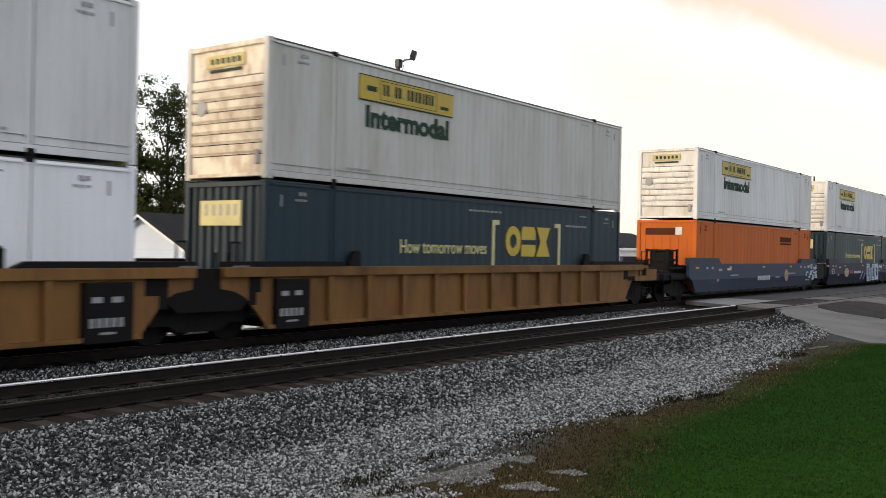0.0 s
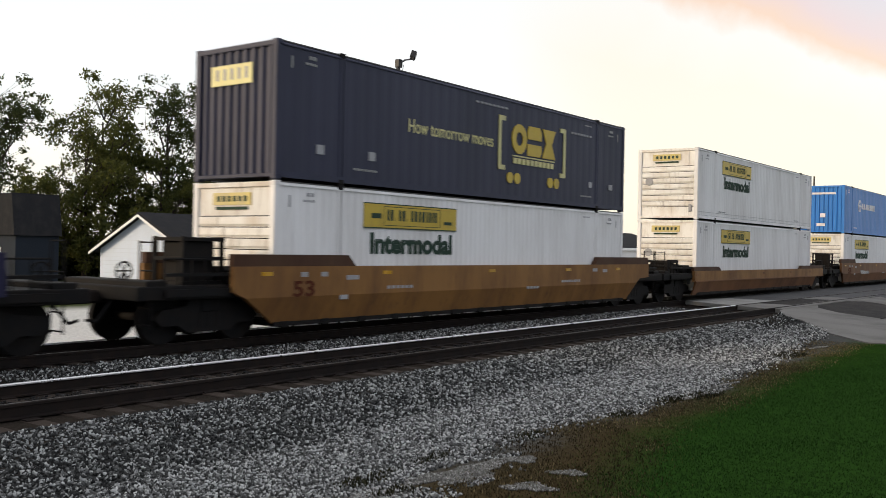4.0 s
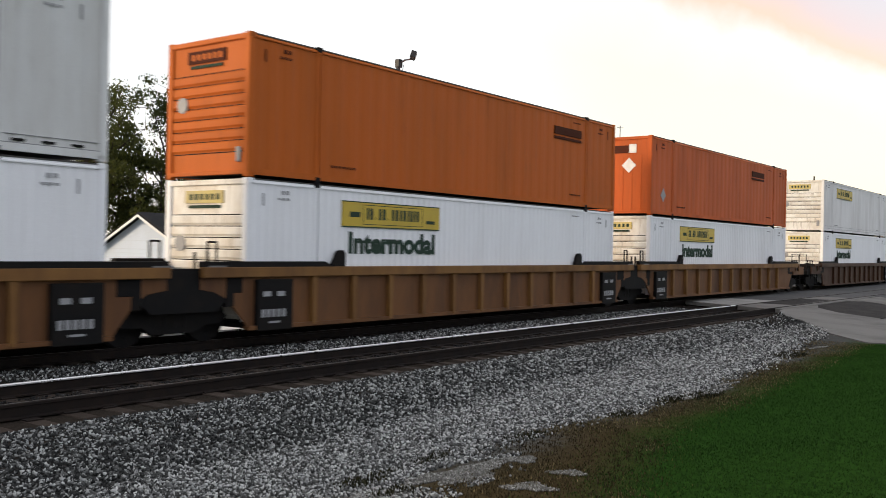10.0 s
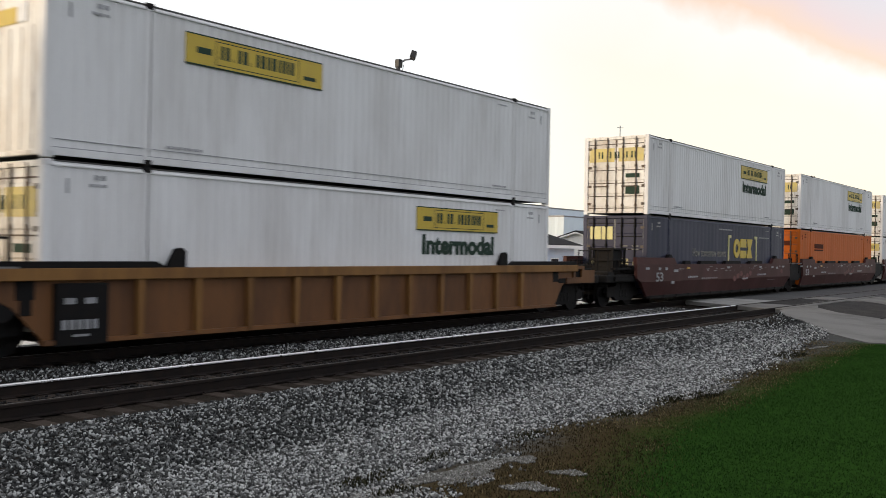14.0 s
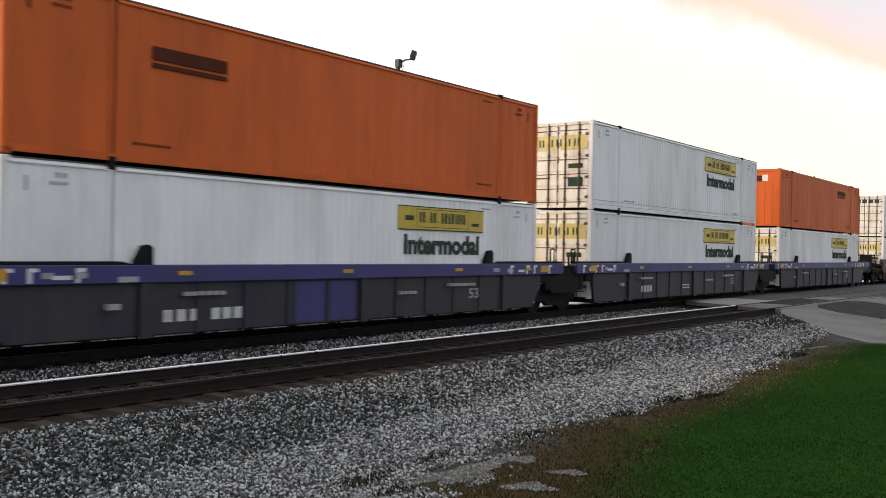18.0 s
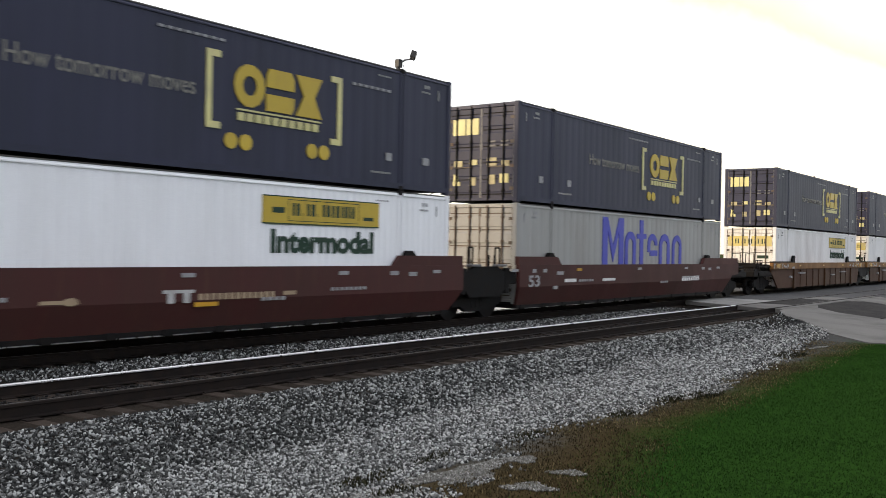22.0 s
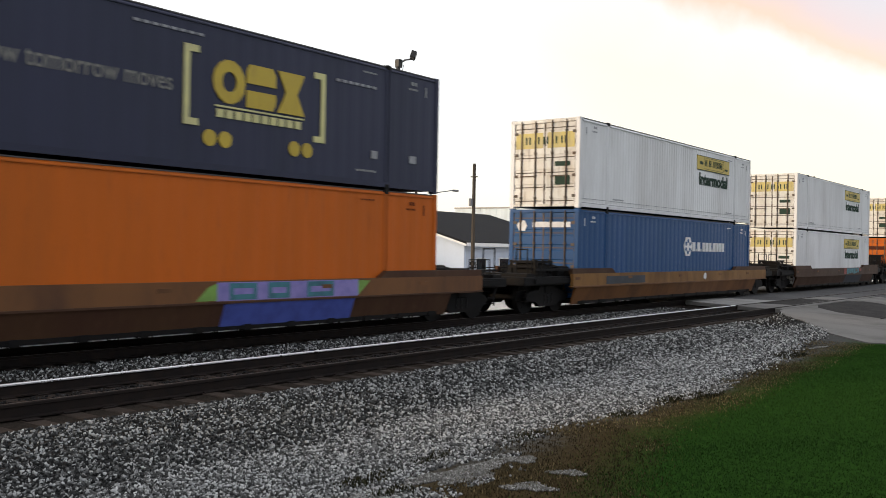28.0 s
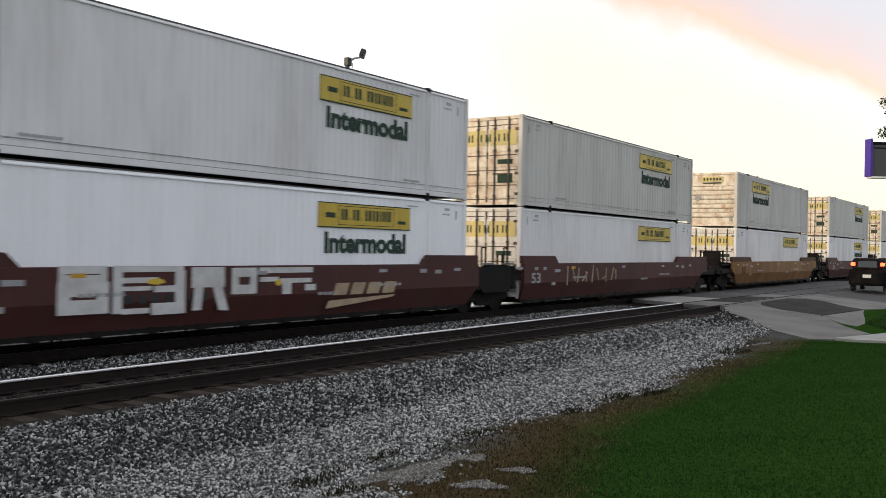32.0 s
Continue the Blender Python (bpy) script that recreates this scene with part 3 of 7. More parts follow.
for k in range(14):
    xa = 20.95 + k * 2.9
    far_end = k > 3
    first = 0.62 if k == 0 else 0.0
    crossing_panel(xa, xa + 2.89, -4.09, -3.78, CONCRETE if k < 5 else ASPHALT, "crossing_panel", "panel outside the rail")
    crossing_panel(xa, xa + 2.89, -3.63, -2.25, ASPHALT if far_end else CONCRETE if k in (0, 3) else TAR, "crossing_panel", "worn panel between the rails", first)
    crossing_panel(xa, xa + 2.89, -2.15, 0.46, PALE if k < 2 else ASPHALT, "crossing_panel", "panel between the two tracks", first)
    crossing_panel(xa + 2 * (k == 0), xa + 2.89, 0.62, 1.98, TAR, "crossing_panel", "worn panel between the rails")
    crossing_panel(xa + 2 * (k == 0), xa + 2.89, 2.12, 5.0, ASPHALT, "crossing_panel", "asphalt beyond the far rail")


# ---- lawn and weeds ----
def blades(name, n, region, height, width, cols, label, seed, keep=None):
    rng = np.random.default_rng(seed)
    x0, x1, y0, y1, sk = region
    x = x0 + (x1 - x0) * rng.random(n) ** sk
    y = y0 + (y1 - y0) * rng.random(n)
    if keep is not None:
        ok = keep(x, y, rng.random(n))
        x, y = x[ok], y[ok]
    n = len(x)
    z = np.array([ground_height(a, b) for a, b in zip(x.tolist(), y.tolist())])
    h = height * (0.5 + rng.random(n))
    a = rng.random(n) * 2 * np.pi
    w = width * (0.6 + 0.8 * rng.random(n))
    lean = rng.normal(size=(n, 2)) * 0.35 * h[:, None]
    p = np.stack([x, y, z - 0.01], 1)
    d = np.stack([np.cos(a) * w, np.sin(a) * w, 0 * a], 1)
    tip = p + np.stack([lean[:, 0], lean[:, 1], h], 1)
    v = np.stack([p - d, p + d, tip], 1).reshape(-1, 3)
    me = bpy.data.meshes.new(name)
    me.vertices.add(3 * n)
    me.vertices.foreach_set("co", v.reshape(-1))
    me.loops.add(3 * n)
    me.loops.foreach_set("vertex_index", np.arange(3 * n, dtype=np.int32))
    me.polygons.add(n)
    me.polygons.foreach_set("loop_start", np.arange(0, 3 * n, 3, dtype=np.int32))
    me.update(calc_edges=True)
    m = stone_material(name + "_blades", *cols)
    m.node_tree.nodes["Principled BSDF"].inputs["Specular IOR Level"].default_value = 0.1
    me.materials.append(m)
    tagged(new(name, me), label, "grass", kind="stuff")


def lawn_edge(x):
    return -9.25 + 0.07 * x - 0.27 * np.maximum(-2.6 - x, 0.0)


def on_lawn(x, y):
    return (x < np.minimum(12.8, 12.7 + 0.6 * (y + 9.1))) | ((y < -8.95 - 0.34 * (20.4 - x)) & (x > 16.5))


blades("lawn", 190000, (-6.5, 13.0, -14.2, -8.3, 1.45), 0.024, 0.008, ((0.0145, 0.041, 0.006), (0.019, 0.05, 0.0085)), "mown dark green lawn", 11,
       lambda x, y, r: (y < lawn_edge(x) - 0.4 + 1.0 * r * r + 0.16 * np.sin(x * 2.2) + 0.1 * np.sin(x * 5.3 + y)) & on_lawn(x, y))
blades("grass_patch", 16000, (16.0, 34.0, -13.0, -8.0, 1.0), 0.05, 0.025, ((0.016, 0.04, 0.008), (0.05, 0.08, 0.02)), "green grass patch beside the road", 15,
       lambda x, y, r: (y < -8.75 - 0.1 * r + 0.06 * (x - 20.4) * (x < 26) - 0.25 * np.maximum(20.4 - x, 0)) & (x > 15.8 - 0.9 * (y + 10.0)) & (x < 33.0))
blades("dry_grass", 130000, (-8.5, 13.0, -11.4, -7.2, 1.2), 0.03, 0.008, ((0.055, 0.042, 0.02), (0.28, 0.215, 0.11)), "dry brown grass along the gravel", 12,
       lambda x, y, r: (y > lawn_edge(x) - 0.55 * r) & (y < gravel_edge(x) + 0.3 - 0.5 * r) & (x < 12.8) & (np.sin(x * 2.1 + 0.6) + np.sin(y * 3.3 + x) > np.where(x > -2.0, -1.4, 0.2) + 0.7 * r))
blades("withered_grass", 60000, (-8.5, 13.0, -11.4, -7.2, 1.2), 0.032, 0.009, ((0.022, 0.016, 0.008), (0.085, 0.06, 0.03)), "withered dark brown grass and thatch", 17,
       lambda x, y, r: (y > lawn_edge(x) - 0.6 * r) & (y < gravel_edge(x) + 0.35 - 0.5 * r) & (x < 12.8)
       & (np.sin(x * 1.3 + 1.1) + np.sin(y * 2.6 + 0.8 * x) + 0.7 * np.sin(x * 3.7 - y * 2.0) > np.where(x > -2.0, 0.5, -1.9) + 0.6 * r))
blades("olive_grass", 45000, (-8.0, 13.0, -11.6, -7.4, 1.2), 0.026, 0.008, ((0.04, 0.055, 0.013), (0.12, 0.135, 0.04)), "yellowing olive grass at the lawn's edge", 16,
       lambda x, y, r: (np.abs(y - lawn_edge(x) - 0.1) < 0.95 * r) & (x < 12.8))
WEED_SPOTS = ((-6.35, -8.27, 0.3), (-5.9, -8.18, 0.2), (-5.04, -8.16, 0.28), (-6.5, -8.8, 0.25), (-3.4, -8.3, 0.3), (-1.2, -8.5, 0.3), (0.53, -8.52, 0.35), (1.27, -8.8, 0.4), (8.6, -7.9, 0.6))


def near_weeds(x, y, r):
    ok = np.zeros(len(x), bool)
    for a, b, d in WEED_SPOTS:
        ok |= (np.hypot((x - a) * 0.7, (y - b) * 1.5) < d * (0.35 + 0.65 * r))
    return ok


blades("weeds", 90000, (-8.0, 12.0, -9.8, -7.3, 1.2), 0.05, 0.016, ((0.012, 0.013, 0.006), (0.06, 0.052, 0.024)), "sparse dark weeds in the gravel", 13, near_weeds)


# ---- dusty patches of fine grit among the dry grass ----
GRIT_SPOTS = ((-5.5, -8.85, 0.85, 0.34, 9000), (-6.9, -8.75, 0.8, 0.3, 4500), (-4.62, -9.0, 0.2, 0.2, 2600), (-4.95, -9.75, 0.14, 0.22, 1800), (-5.7, -9.75, 0.2, 0.3, 2400),
              (1.3, -8.72, 1.0, 0.07, 2200), (2.6, -8.6, 0.6, 0.06, 1000), (10.9, -7.95, 0.6, 0.09, 1500))


def make_grit():
    rng = np.random.default_rng(31)
    xs, ys, ss = [], [], []
    for cx, cy, rx, ry, n in GRIT_SPOTS:
        a, k = rng.random(n) * 2 * np.pi, np.sqrt(rng.random(n))
        k = k * (0.75 + 0.25 * np.sin(3 * a + cx) + 0.12 * np.sin(7 * a))
        xs.append(cx + rx * k * np.cos(a))
        ys.append(cy + ry * k * np.sin(a) - 0.1 * rx * k * np.cos(a))
        ss.append(0.006 + 0.012 * rng.random(n) * (1.6 if cx > 0 else 1.0))
    x, y, s = np.concatenate(xs), np.concatenate(ys), np.concatenate(ss)
    z = np.array([ground_height(p, q) for p, q in zip(x.tolist(), y.tolist())]) + s * 0.5
    tagged(rock_mesh("grit", np.stack([x, y, z], 1), s, stone_material("grit_stone", (0.09, 0.086, 0.076), (0.42, 0.41, 0.385)), 32), "dusty patches of fine pale grit", "gravel", kind="stuff")


make_grit()

# ---- trees ----
BARK = mat("bark", (0.035, 0.028, 0.022), 0.9, spec=0.1, dirt=(0.06, 0.05, 0.04), amount=0.4, scale=4.0, grain=25, bump=0.6)


def leaf_material(name, dark, light):
    m = stone_material(name, dark, light)
    t = m.node_tree
    thin = t.nodes.new("ShaderNodeBsdfTranslucent")
    thin.inputs["Color"].default_value = (light[0] * 2.2, light[1] * 2.2, light[2] * 1.4, 1)
    both = t.nodes.new("ShaderNodeMixShader")
    both.inputs[0].default_value = 0.28
    t.links.new(t.nodes["Principled BSDF"].outputs[0], both.inputs[1])
    t.links.new(thin.outputs[0], both.inputs[2])
    t.links.new(both.outputs[0], t.nodes["Material Output"].inputs["Surface"])
    return m


LEAF = leaf_material("dark_foliage", (0.011, 0.017, 0.006), (0.05, 0.062, 0.02))
LEAF2 = leaf_material("olive_foliage", (0.018, 0.024, 0.007), (0.09, 0.095, 0.027))


def tree(x, y, top, spread, trunk_h, seed, leaves=5000, leaf=0.26, material=LEAF, ground=-1.2, clumps=26, label="leafy deciduous tree, dark against the evening sky", low=0.35):
    rnd = random.Random(seed)
    t = thing("tree", label, "tree", (x, y, ground))
    H = top - ground
    bm = bmesh.new()
    tube(bm, (0, 0, 0), (0.1, 0.05, trunk_h), 0.03 * H * 0.6, 0.02 * H * 0.6, 10)
    tube(bm, (0.1, 0.05, trunk_h - 0.1), (0.0, 0.1, H * 0.78), 0.02 * H * 0.6, 0.05, 8)
    cl = []
    limbs = []
    for i in range(max(7, clumps // 7)):
        a = i * 2.4 + rnd.uniform(-0.5, 0.5)
        u = rnd.uniform(0.05, 0.95)
        zc = H * (low + (0.97 - low) * u)
        wide = (0.62 + 0.38 * math.sin(math.pi * u ** 0.7)) * math.sqrt(1 - u ** 5)
        r = spread * wide * rnd.uniform(0.6, 1.05)
        tip = Vector((r * math.cos(a), r * math.sin(a), zc))
        base = Vector((0.05, 0.05, max(trunk_h * 0.7, zc - rnd.uniform(0.1, 0.3) * H)))
        m = base.lerp(tip, 0.5) + Vector((rnd.uniform(-0.3, 0.3), rnd.uniform(-0.3, 0.3), rnd.uniform(0.0, 0.05) * H))
        tube(bm, base, m, 0.075, 0.045, 5)
        tube(bm, m, tip, 0.045, 0.012, 5)
        limbs.append((base, m, tip))
    for i in range(clumps * 2):
        base, m, tip = limbs[i % len(limbs)]
        k = rnd.uniform(0.25, 1.0)
        p = base.lerp(m, k * 2) if k < 0.5 else m.lerp(tip, k * 2 - 1)
        off = Vector((rnd.gauss(0, 1), rnd.gauss(0, 1), rnd.gauss(0.35, 0.8))) * spread * 0.17
        c = p + off
        c.z = min(max(c.z, 0.1 * H), H * 1.0)
        tube(bm, p, c, 0.022, 0.008, 4)
        cl.append((c, spread * rnd.uniform(0.05, 0.15)))
    part("trunk", bm, BARK, t, "dark trunk and limbs")
    rng = np.random.default_rng(seed)
    weight = np.array([q for _, q in cl]) ** 2 * (0.15 + rng.random(len(cl)))
    ids = rng.choice(len(cl), leaves, p=weight / weight.sum())
    C = np.array([tuple(c) for c, _ in cl])[ids]
    R = np.array([q for _, q in cl])[ids]
    d = rng.normal(size=(leaves, 3))
    d /= np.linalg.norm(d, axis=1, keepdims=True)
    P = C + d * (R * (0.15 + 1.1 * rng.random(leaves) ** 0.7))[:, None] * np.array([1, 1, 0.8])
    q1 = rng.normal(size=(leaves, 3))
    q1 /= np.linalg.norm(q1, axis=1, keepdims=True)
    q2 = np.cross(q1, rng.normal(size=(leaves, 3)))
    q2 /= np.linalg.norm(q2, axis=1, keepdims=True)
    s = leaf * (0.5 + rng.random(leaves))[:, None]
    v = np.stack([P - q1 * s, P + q2 * s * 0.6, P + q1 * s, P - q2 * s * 0.6], 1).reshape(-1, 3)
    me = bpy.data.meshes.new("crown")
    me.vertices.add(4 * leaves)
    me.vertices.foreach_set("co", v.reshape(-1))
    me.loops.add(4 * leaves)
    me.loops.foreach_set("vertex_index", np.arange(4 * leaves, dtype=np.int32))
    me.polygons.add(leaves)
    me.polygons.foreach_set("loop_start", np.arange(0, 4 * leaves, 4, dtype=np.int32))
    me.update(calc_edges=True)
    me.materials.append(material)
    cr = new("crown", me)
    cr.parent = t
    tagged(cr, "crown of small leaves with gaps", kind="stuff")
    return t


tree(25.6, 59.5, 15.2, 4.8, 5.5, 1, 9000, 0.12, clumps=110, low=0.36)
tree(31.2, 53.2, 15.2, 5.2, 5.0, 2, 9500, 0.12, LEAF2, clumps=120, low=0.34)
tree(28.0, 50.5, 11.0, 5.4, 3.0, 7, 24000, 0.11, LEAF2, clumps=130, low=0.1, label="bushy olive-green tree behind the houses")
tree(36.2, 51.5, 16.8, 5.4, 5.0, 3, 17000, 0.12, clumps=150, low=0.12)
tree(40.8, 48.8, 17.2, 5.6, 5.0, 4, 18000, 0.12, clumps=160, low=0.1)
tree(45.8, 46.5, 11.9, 5.0, 4.5, 5, 15000, 0.12, clumps=130, low=0.1)
tree(33.8, 49.0, 10.2, 5.0, 3.0, 14, 22000, 0.11, LEAF2, clumps=120, low=0.08, label="bushy olive-green tree behind the houses")
tree(35.6, 37.2, 12.4, 5.3, 3.0, 6, 30000, 0.085, clumps=190, low=0.1, label="round leafy tree behind the white cottage")
tree(20.0, 63.0, 14.2, 5.2, 5.0, 8, 11000, 0.12, clumps=100, low=0.32)
tree(95.5, 41.2, 6.2, 1.6, 1.8, 9, 2000, 0.14, clumps=24, low=0.35, label="small tree far beyond the tracks")
tree(31.3, -9.75, 10.8, 2.5, 5.0, 10, 14000, 0.05, ground=-0.2, clumps=90, low=0.62, label="leafy tree beside the road")


def hedge(x0, y0, x1, y1, h, n, seed):
    rng = np.random.default_rng(seed)
    u = rng.random(n)
    P = np.stack([x0 + (x1 - x0) * u + rng.normal(size=n) * 0.7, y0 + (y1 - y0) * u + rng.normal(size=n) * 0.7,
                  -1.2 + h * rng.random(n) * (0.75 + 0.25 * np.sin(u * 40) * np.sin(u * 17 + 1))], 1)
    ob = rock_mesh("shrubbery", P, 0.16 + 0.2 * rng.random(n), LEAF, seed)
    tagged(ob, "dark shrubbery under the trees", "shrubs", kind="stuff")


hedge(16.0, 62.0, 50.0, 42.0, 4.6, 9000, 21)
hedge(50.0, 42.0, 120.0, 60.0, 4.0, 7000, 22)


# ---- houses beyond the tracks ----
# white boards: the darker bluish cast puts shade into their colour
SIDING = mat("white_clapboard", (0.52, 0.585, 0.69), 0.6, dirt=(0.4, 0.42, 0.45), amount=0.2, scale=0.8, streak=2, bump=0.1)
SHINGLE = mat("dark_shingles", (0.02, 0.02, 0.022), 0.9, spec=0.1, dirt=(0.04, 0.038, 0.036), amount=0.4, scale=1.5, grain=20, bump=0.5)
TRIM = mat("white_trim", (0.8, 0.8, 0.79), 0.5, dirt=(0.6, 0.58, 0.55), amount=0.15, scale=2.0, bump=0)
GLASS = mat("dark_window_glass", (0.02, 0.025, 0.03), 0.1, spec=0.6, amount=0.05, bump=0)
SLATEWALL = mat("slate_blue_siding", (0.02, 0.026, 0.036), 0.8, spec=0.15, dirt=(0.03, 0.033, 0.04), amount=0.3, scale=1.0)
CLAD = mat("pale_cyan_cladding", (0.66, 0.74, 0.79), 0.5, dirt=(0.5, 0.55, 0.58), amount=0.2, scale=1.0, streak=3, bump=0.02)
GREYPOLE = mat("grey_weathered_pole", (0.085, 0.085, 0.09), 0.9, spec=0.1, dirt=(0.05, 0.045, 0.042), amount=0.4, scale=2.0, streak=6, bump=0.4)
BRICK = mat("chimney_brick", (0.11, 0.06, 0.042), 0.9, spec=0.1, dirt=(0.06, 0.04, 0.035), amount=0.4, scale=3.0, grain=30, bump=0.5)
POLEWOOD = mat("weathered_pole", (0.075, 0.062, 0.05), 0.9, spec=0.1, dirt=(0.04, 0.033, 0.028), amount=0.4, scale=2.0, streak=6, bump=0.4)
GALV = mat("galvanised_metal", (0.2, 0.2, 0.21), 0.5, metal=0.6, dirt=(0.1, 0.1, 0.1), amount=0.2, scale=4.0)


def add_window(wall, x, y, z, w, h, axis, name="window"):
    """A window of a house wall, its frame standing proud. axis: 'x' for a wall across the tracks, 'y' along them."""
    win = new(name)
    win.parent = wall
    win.location = (x, y, z)
    for nm, m, k, d in (("window_frame", TRIM, 0.06, 0.05), ("pane", GLASS, 0.0, 0.058)):
        bm = bmesh.new()
        if axis == "x":
            box(bm, -d, 0.0, -w / 2 - k, w / 2 + k, -k, h + k)
        else:
            box(bm, -w / 2 - k, w / 2 + k, -d, 0.0, -k, h + k)
        part(nm, bm, m, win)
    bm = bmesh.new()
    if axis == "x":
        box(bm, -0.09, 0, -0.03 + -w / 2, w / 2 + 0.03, h / 2 - 0.025, h / 2 + 0.025)
    else:
        box(bm, -w / 2, w / 2, -0.075, 0, h / 2 - 0.025, h / 2 + 0.025)
    part("sash_bar", bm, TRIM, win)


def gable_house(name, label, x0, x1, y0, y1, eave, ridge, ground, wall_mat, roof_mat, windows_x=(), windows_y=(), boards=True):
    """A house whose ridge runs along the tracks; its gable at x0 and its long wall at y0 face the viewer."""
    h = thing(name, label, "house", (x0, y0, ground))
    L, W = x1 - x0, y1 - y0
    e, r = eave - ground, ridge - ground
    bm = bmesh.new()
    slab(bm, [(0, 0), (W, 0), (W, e), (W / 2, r), (0, e)], 0, 0.2)
    gw = part("gable_wall", bm, wall_mat, h)
    bm = bmesh.new()
    slab(bm, [(0, 0), (W, 0), (W, e), (W / 2, r), (0, e)], L - 0.2, L)
    part("gable_wall", bm, wall_mat, h)
    bm = bmesh.new()
    box(bm, 0.2, L - 0.2, 0, 0.2, 0, e)
    sw = part("long_wall", bm, wall_mat, h)
    bm = bmesh.new()
    box(bm, 0.2, L - 0.2, W - 0.2, W, 0, e)
    part("long_wall", bm, wall_mat, h)
    k = (r - e) / (W / 2)
    o = 0.45
    for s in (0, 1):
        bm = bmesh.new()
        if s == 0:
            prof = [(-o, e - o * k), (W / 2, r), (W / 2, r + 0.14), (-o, e - o * k + 0.14)]
        else:
            prof = [(W + o, e - o * k), (W + o, e - o * k + 0.14), (W / 2, r + 0.14), (W / 2, r)]
        slab(bm, [(a, b + 0.01) for a, b in prof], -0.4, L + 0.4)
        part("roof_slope", bm, roof_mat, h, "dark shingled roof slope")
        bm = bmesh.new()
        slab(bm, [(a, b - 0.1 if i in (0, 1) else b - 0.12) for i, (a, b) in enumerate(prof)], -0.46, -0.41)
        part("rake_board", bm, TRIM, h, "white rake board")
    bm = bmesh.new()
    box(bm, -0.4, L + 0.4, -o - 0.06, -o - 0.01, e - o * k - 0.12, e - o * k + 0.1)
    part("eave_board", bm, TRIM, h, "white eave board")
    if boards:
        def board(bm, n=W):
            box(bm, -0.022, 0, 0.0, n, 0, 0.03)
        for i in range(int(r / 0.22)):
            z = 0.1 + i * 0.22
            a = 0.0 if z < e else (z - e) / k
            if W - 2 * a > 0.4:
                bm = bmesh.new()
                box(bm, -0.02, 0.0, a + 0.02, W - a - 0.02, z, z + 0.035)
                part("clapboard", bm, wall_mat, h)
    for y, z, w, hh in windows_x:
        add_window(gw, 0, y, z, w, hh, "x")
    for x, z, w, hh in windows_y:
        add_window(sw, x, 0, z, w, hh, "y")
    return h


gable_house("white_cottage", "small white clapboard cottage with dark gable roof", 17.13, 28.6, 24.03, 31.87, 1.52, 3.36, -1.2, SIDING, SHINGLE,
            [], [])
hb = gable_house("white_house", "long white house with dark shingled roof", 33.6, 47.5, 18.9, 34.6, 2.3, 4.45, -1.2, SIDING, SHINGLE,
                 [(3.4, 1.0, 0.9, 1.5), (6.2, 1.0, 0.9, 1.5), (11.0, 1.0, 0.9, 1.5)], [(1.8, 1.0, 1.0, 1.5), (4.6, 1.0, 1.4, 1.5), (8.0, 1.0, 1.0, 1.5), (11.0, 1.0, 1.0, 1.5)], False)
bm = bmesh.new()
box(bm, -0.55, 0.15, 7.6, 8.5, 0.0, 6.75, 0.02)
box(bm, -0.6, 0.2, 7.55, 8.55, 6.7, 6.85)
part("chimney", bm, BRICK, hb, "brown brick chimney on the gable")



def make_slate_house():
    s = thing("slate_house", "dark slate-blue flat-topped house with white window", "house", (17.6, 41.6, -1.2))
    bm = bmesh.new()
    box(bm, 0, 2.9, 0, 11.0, 0, 3.4)
    w = part("wall", bm, SLATEWALL, s)
    bm = bmesh.new()
    slab(bm, [(-0.2, 3.4), (11.2, 3.4), (10.8, 6.05), (0.2, 6.05)], -0.2, 3.0)
    part("roof", bm, SHINGLE, s, "steep dark mansard roof")
    add_window(w, -0.02, 1.0, 4.0, 0.9, 1.2, "x")
    add_window(w, 0, 2.2, 1.3, 0.9, 1.3, "x")


make_slate_house()


def make_store():
    s = thing("metal_store", "white metal-clad store with stepped parapet", "building", (84.5, 40.6, -1.2))
    for nm, a, b, h in (("tall_block", 3.2, 16.0, 8.2), ("low_block", 0.0, 3.2, 7.1)):
        bm = bmesh.new()
        box(bm, 0, 12.0, a, b, 0, h)
        blk = part(nm, bm, CLAD, s, "white metal-clad block")
        n = int((b - a) / 0.8)
        for q in range(n):
            bm = bmesh.new()
            box(bm, -0.03, 0, 0, 0.4, 0, h)
            part("cladding_rib", bm, CLAD, blk, at=(0, a + q * (b - a) / n, 0))
        bm = bmesh.new()
        box(bm, -0.08, 12.1, a - 0.05, b + 0.05, h, h + 0.16)
        part("coping", bm, GALV, s)


make_store()
gable_house("low_building", "low white building with dark roof", 66.5, 78.0, 24.5, 33.5, 2.3, 3.7, -1.2, TRIM, SHINGLE, [(2.5, 1.2, 1.0, 1.3)], [(2.0, 1.2, 1.2, 1.3), (6.0, 1.2, 1.2, 1.3)], False)


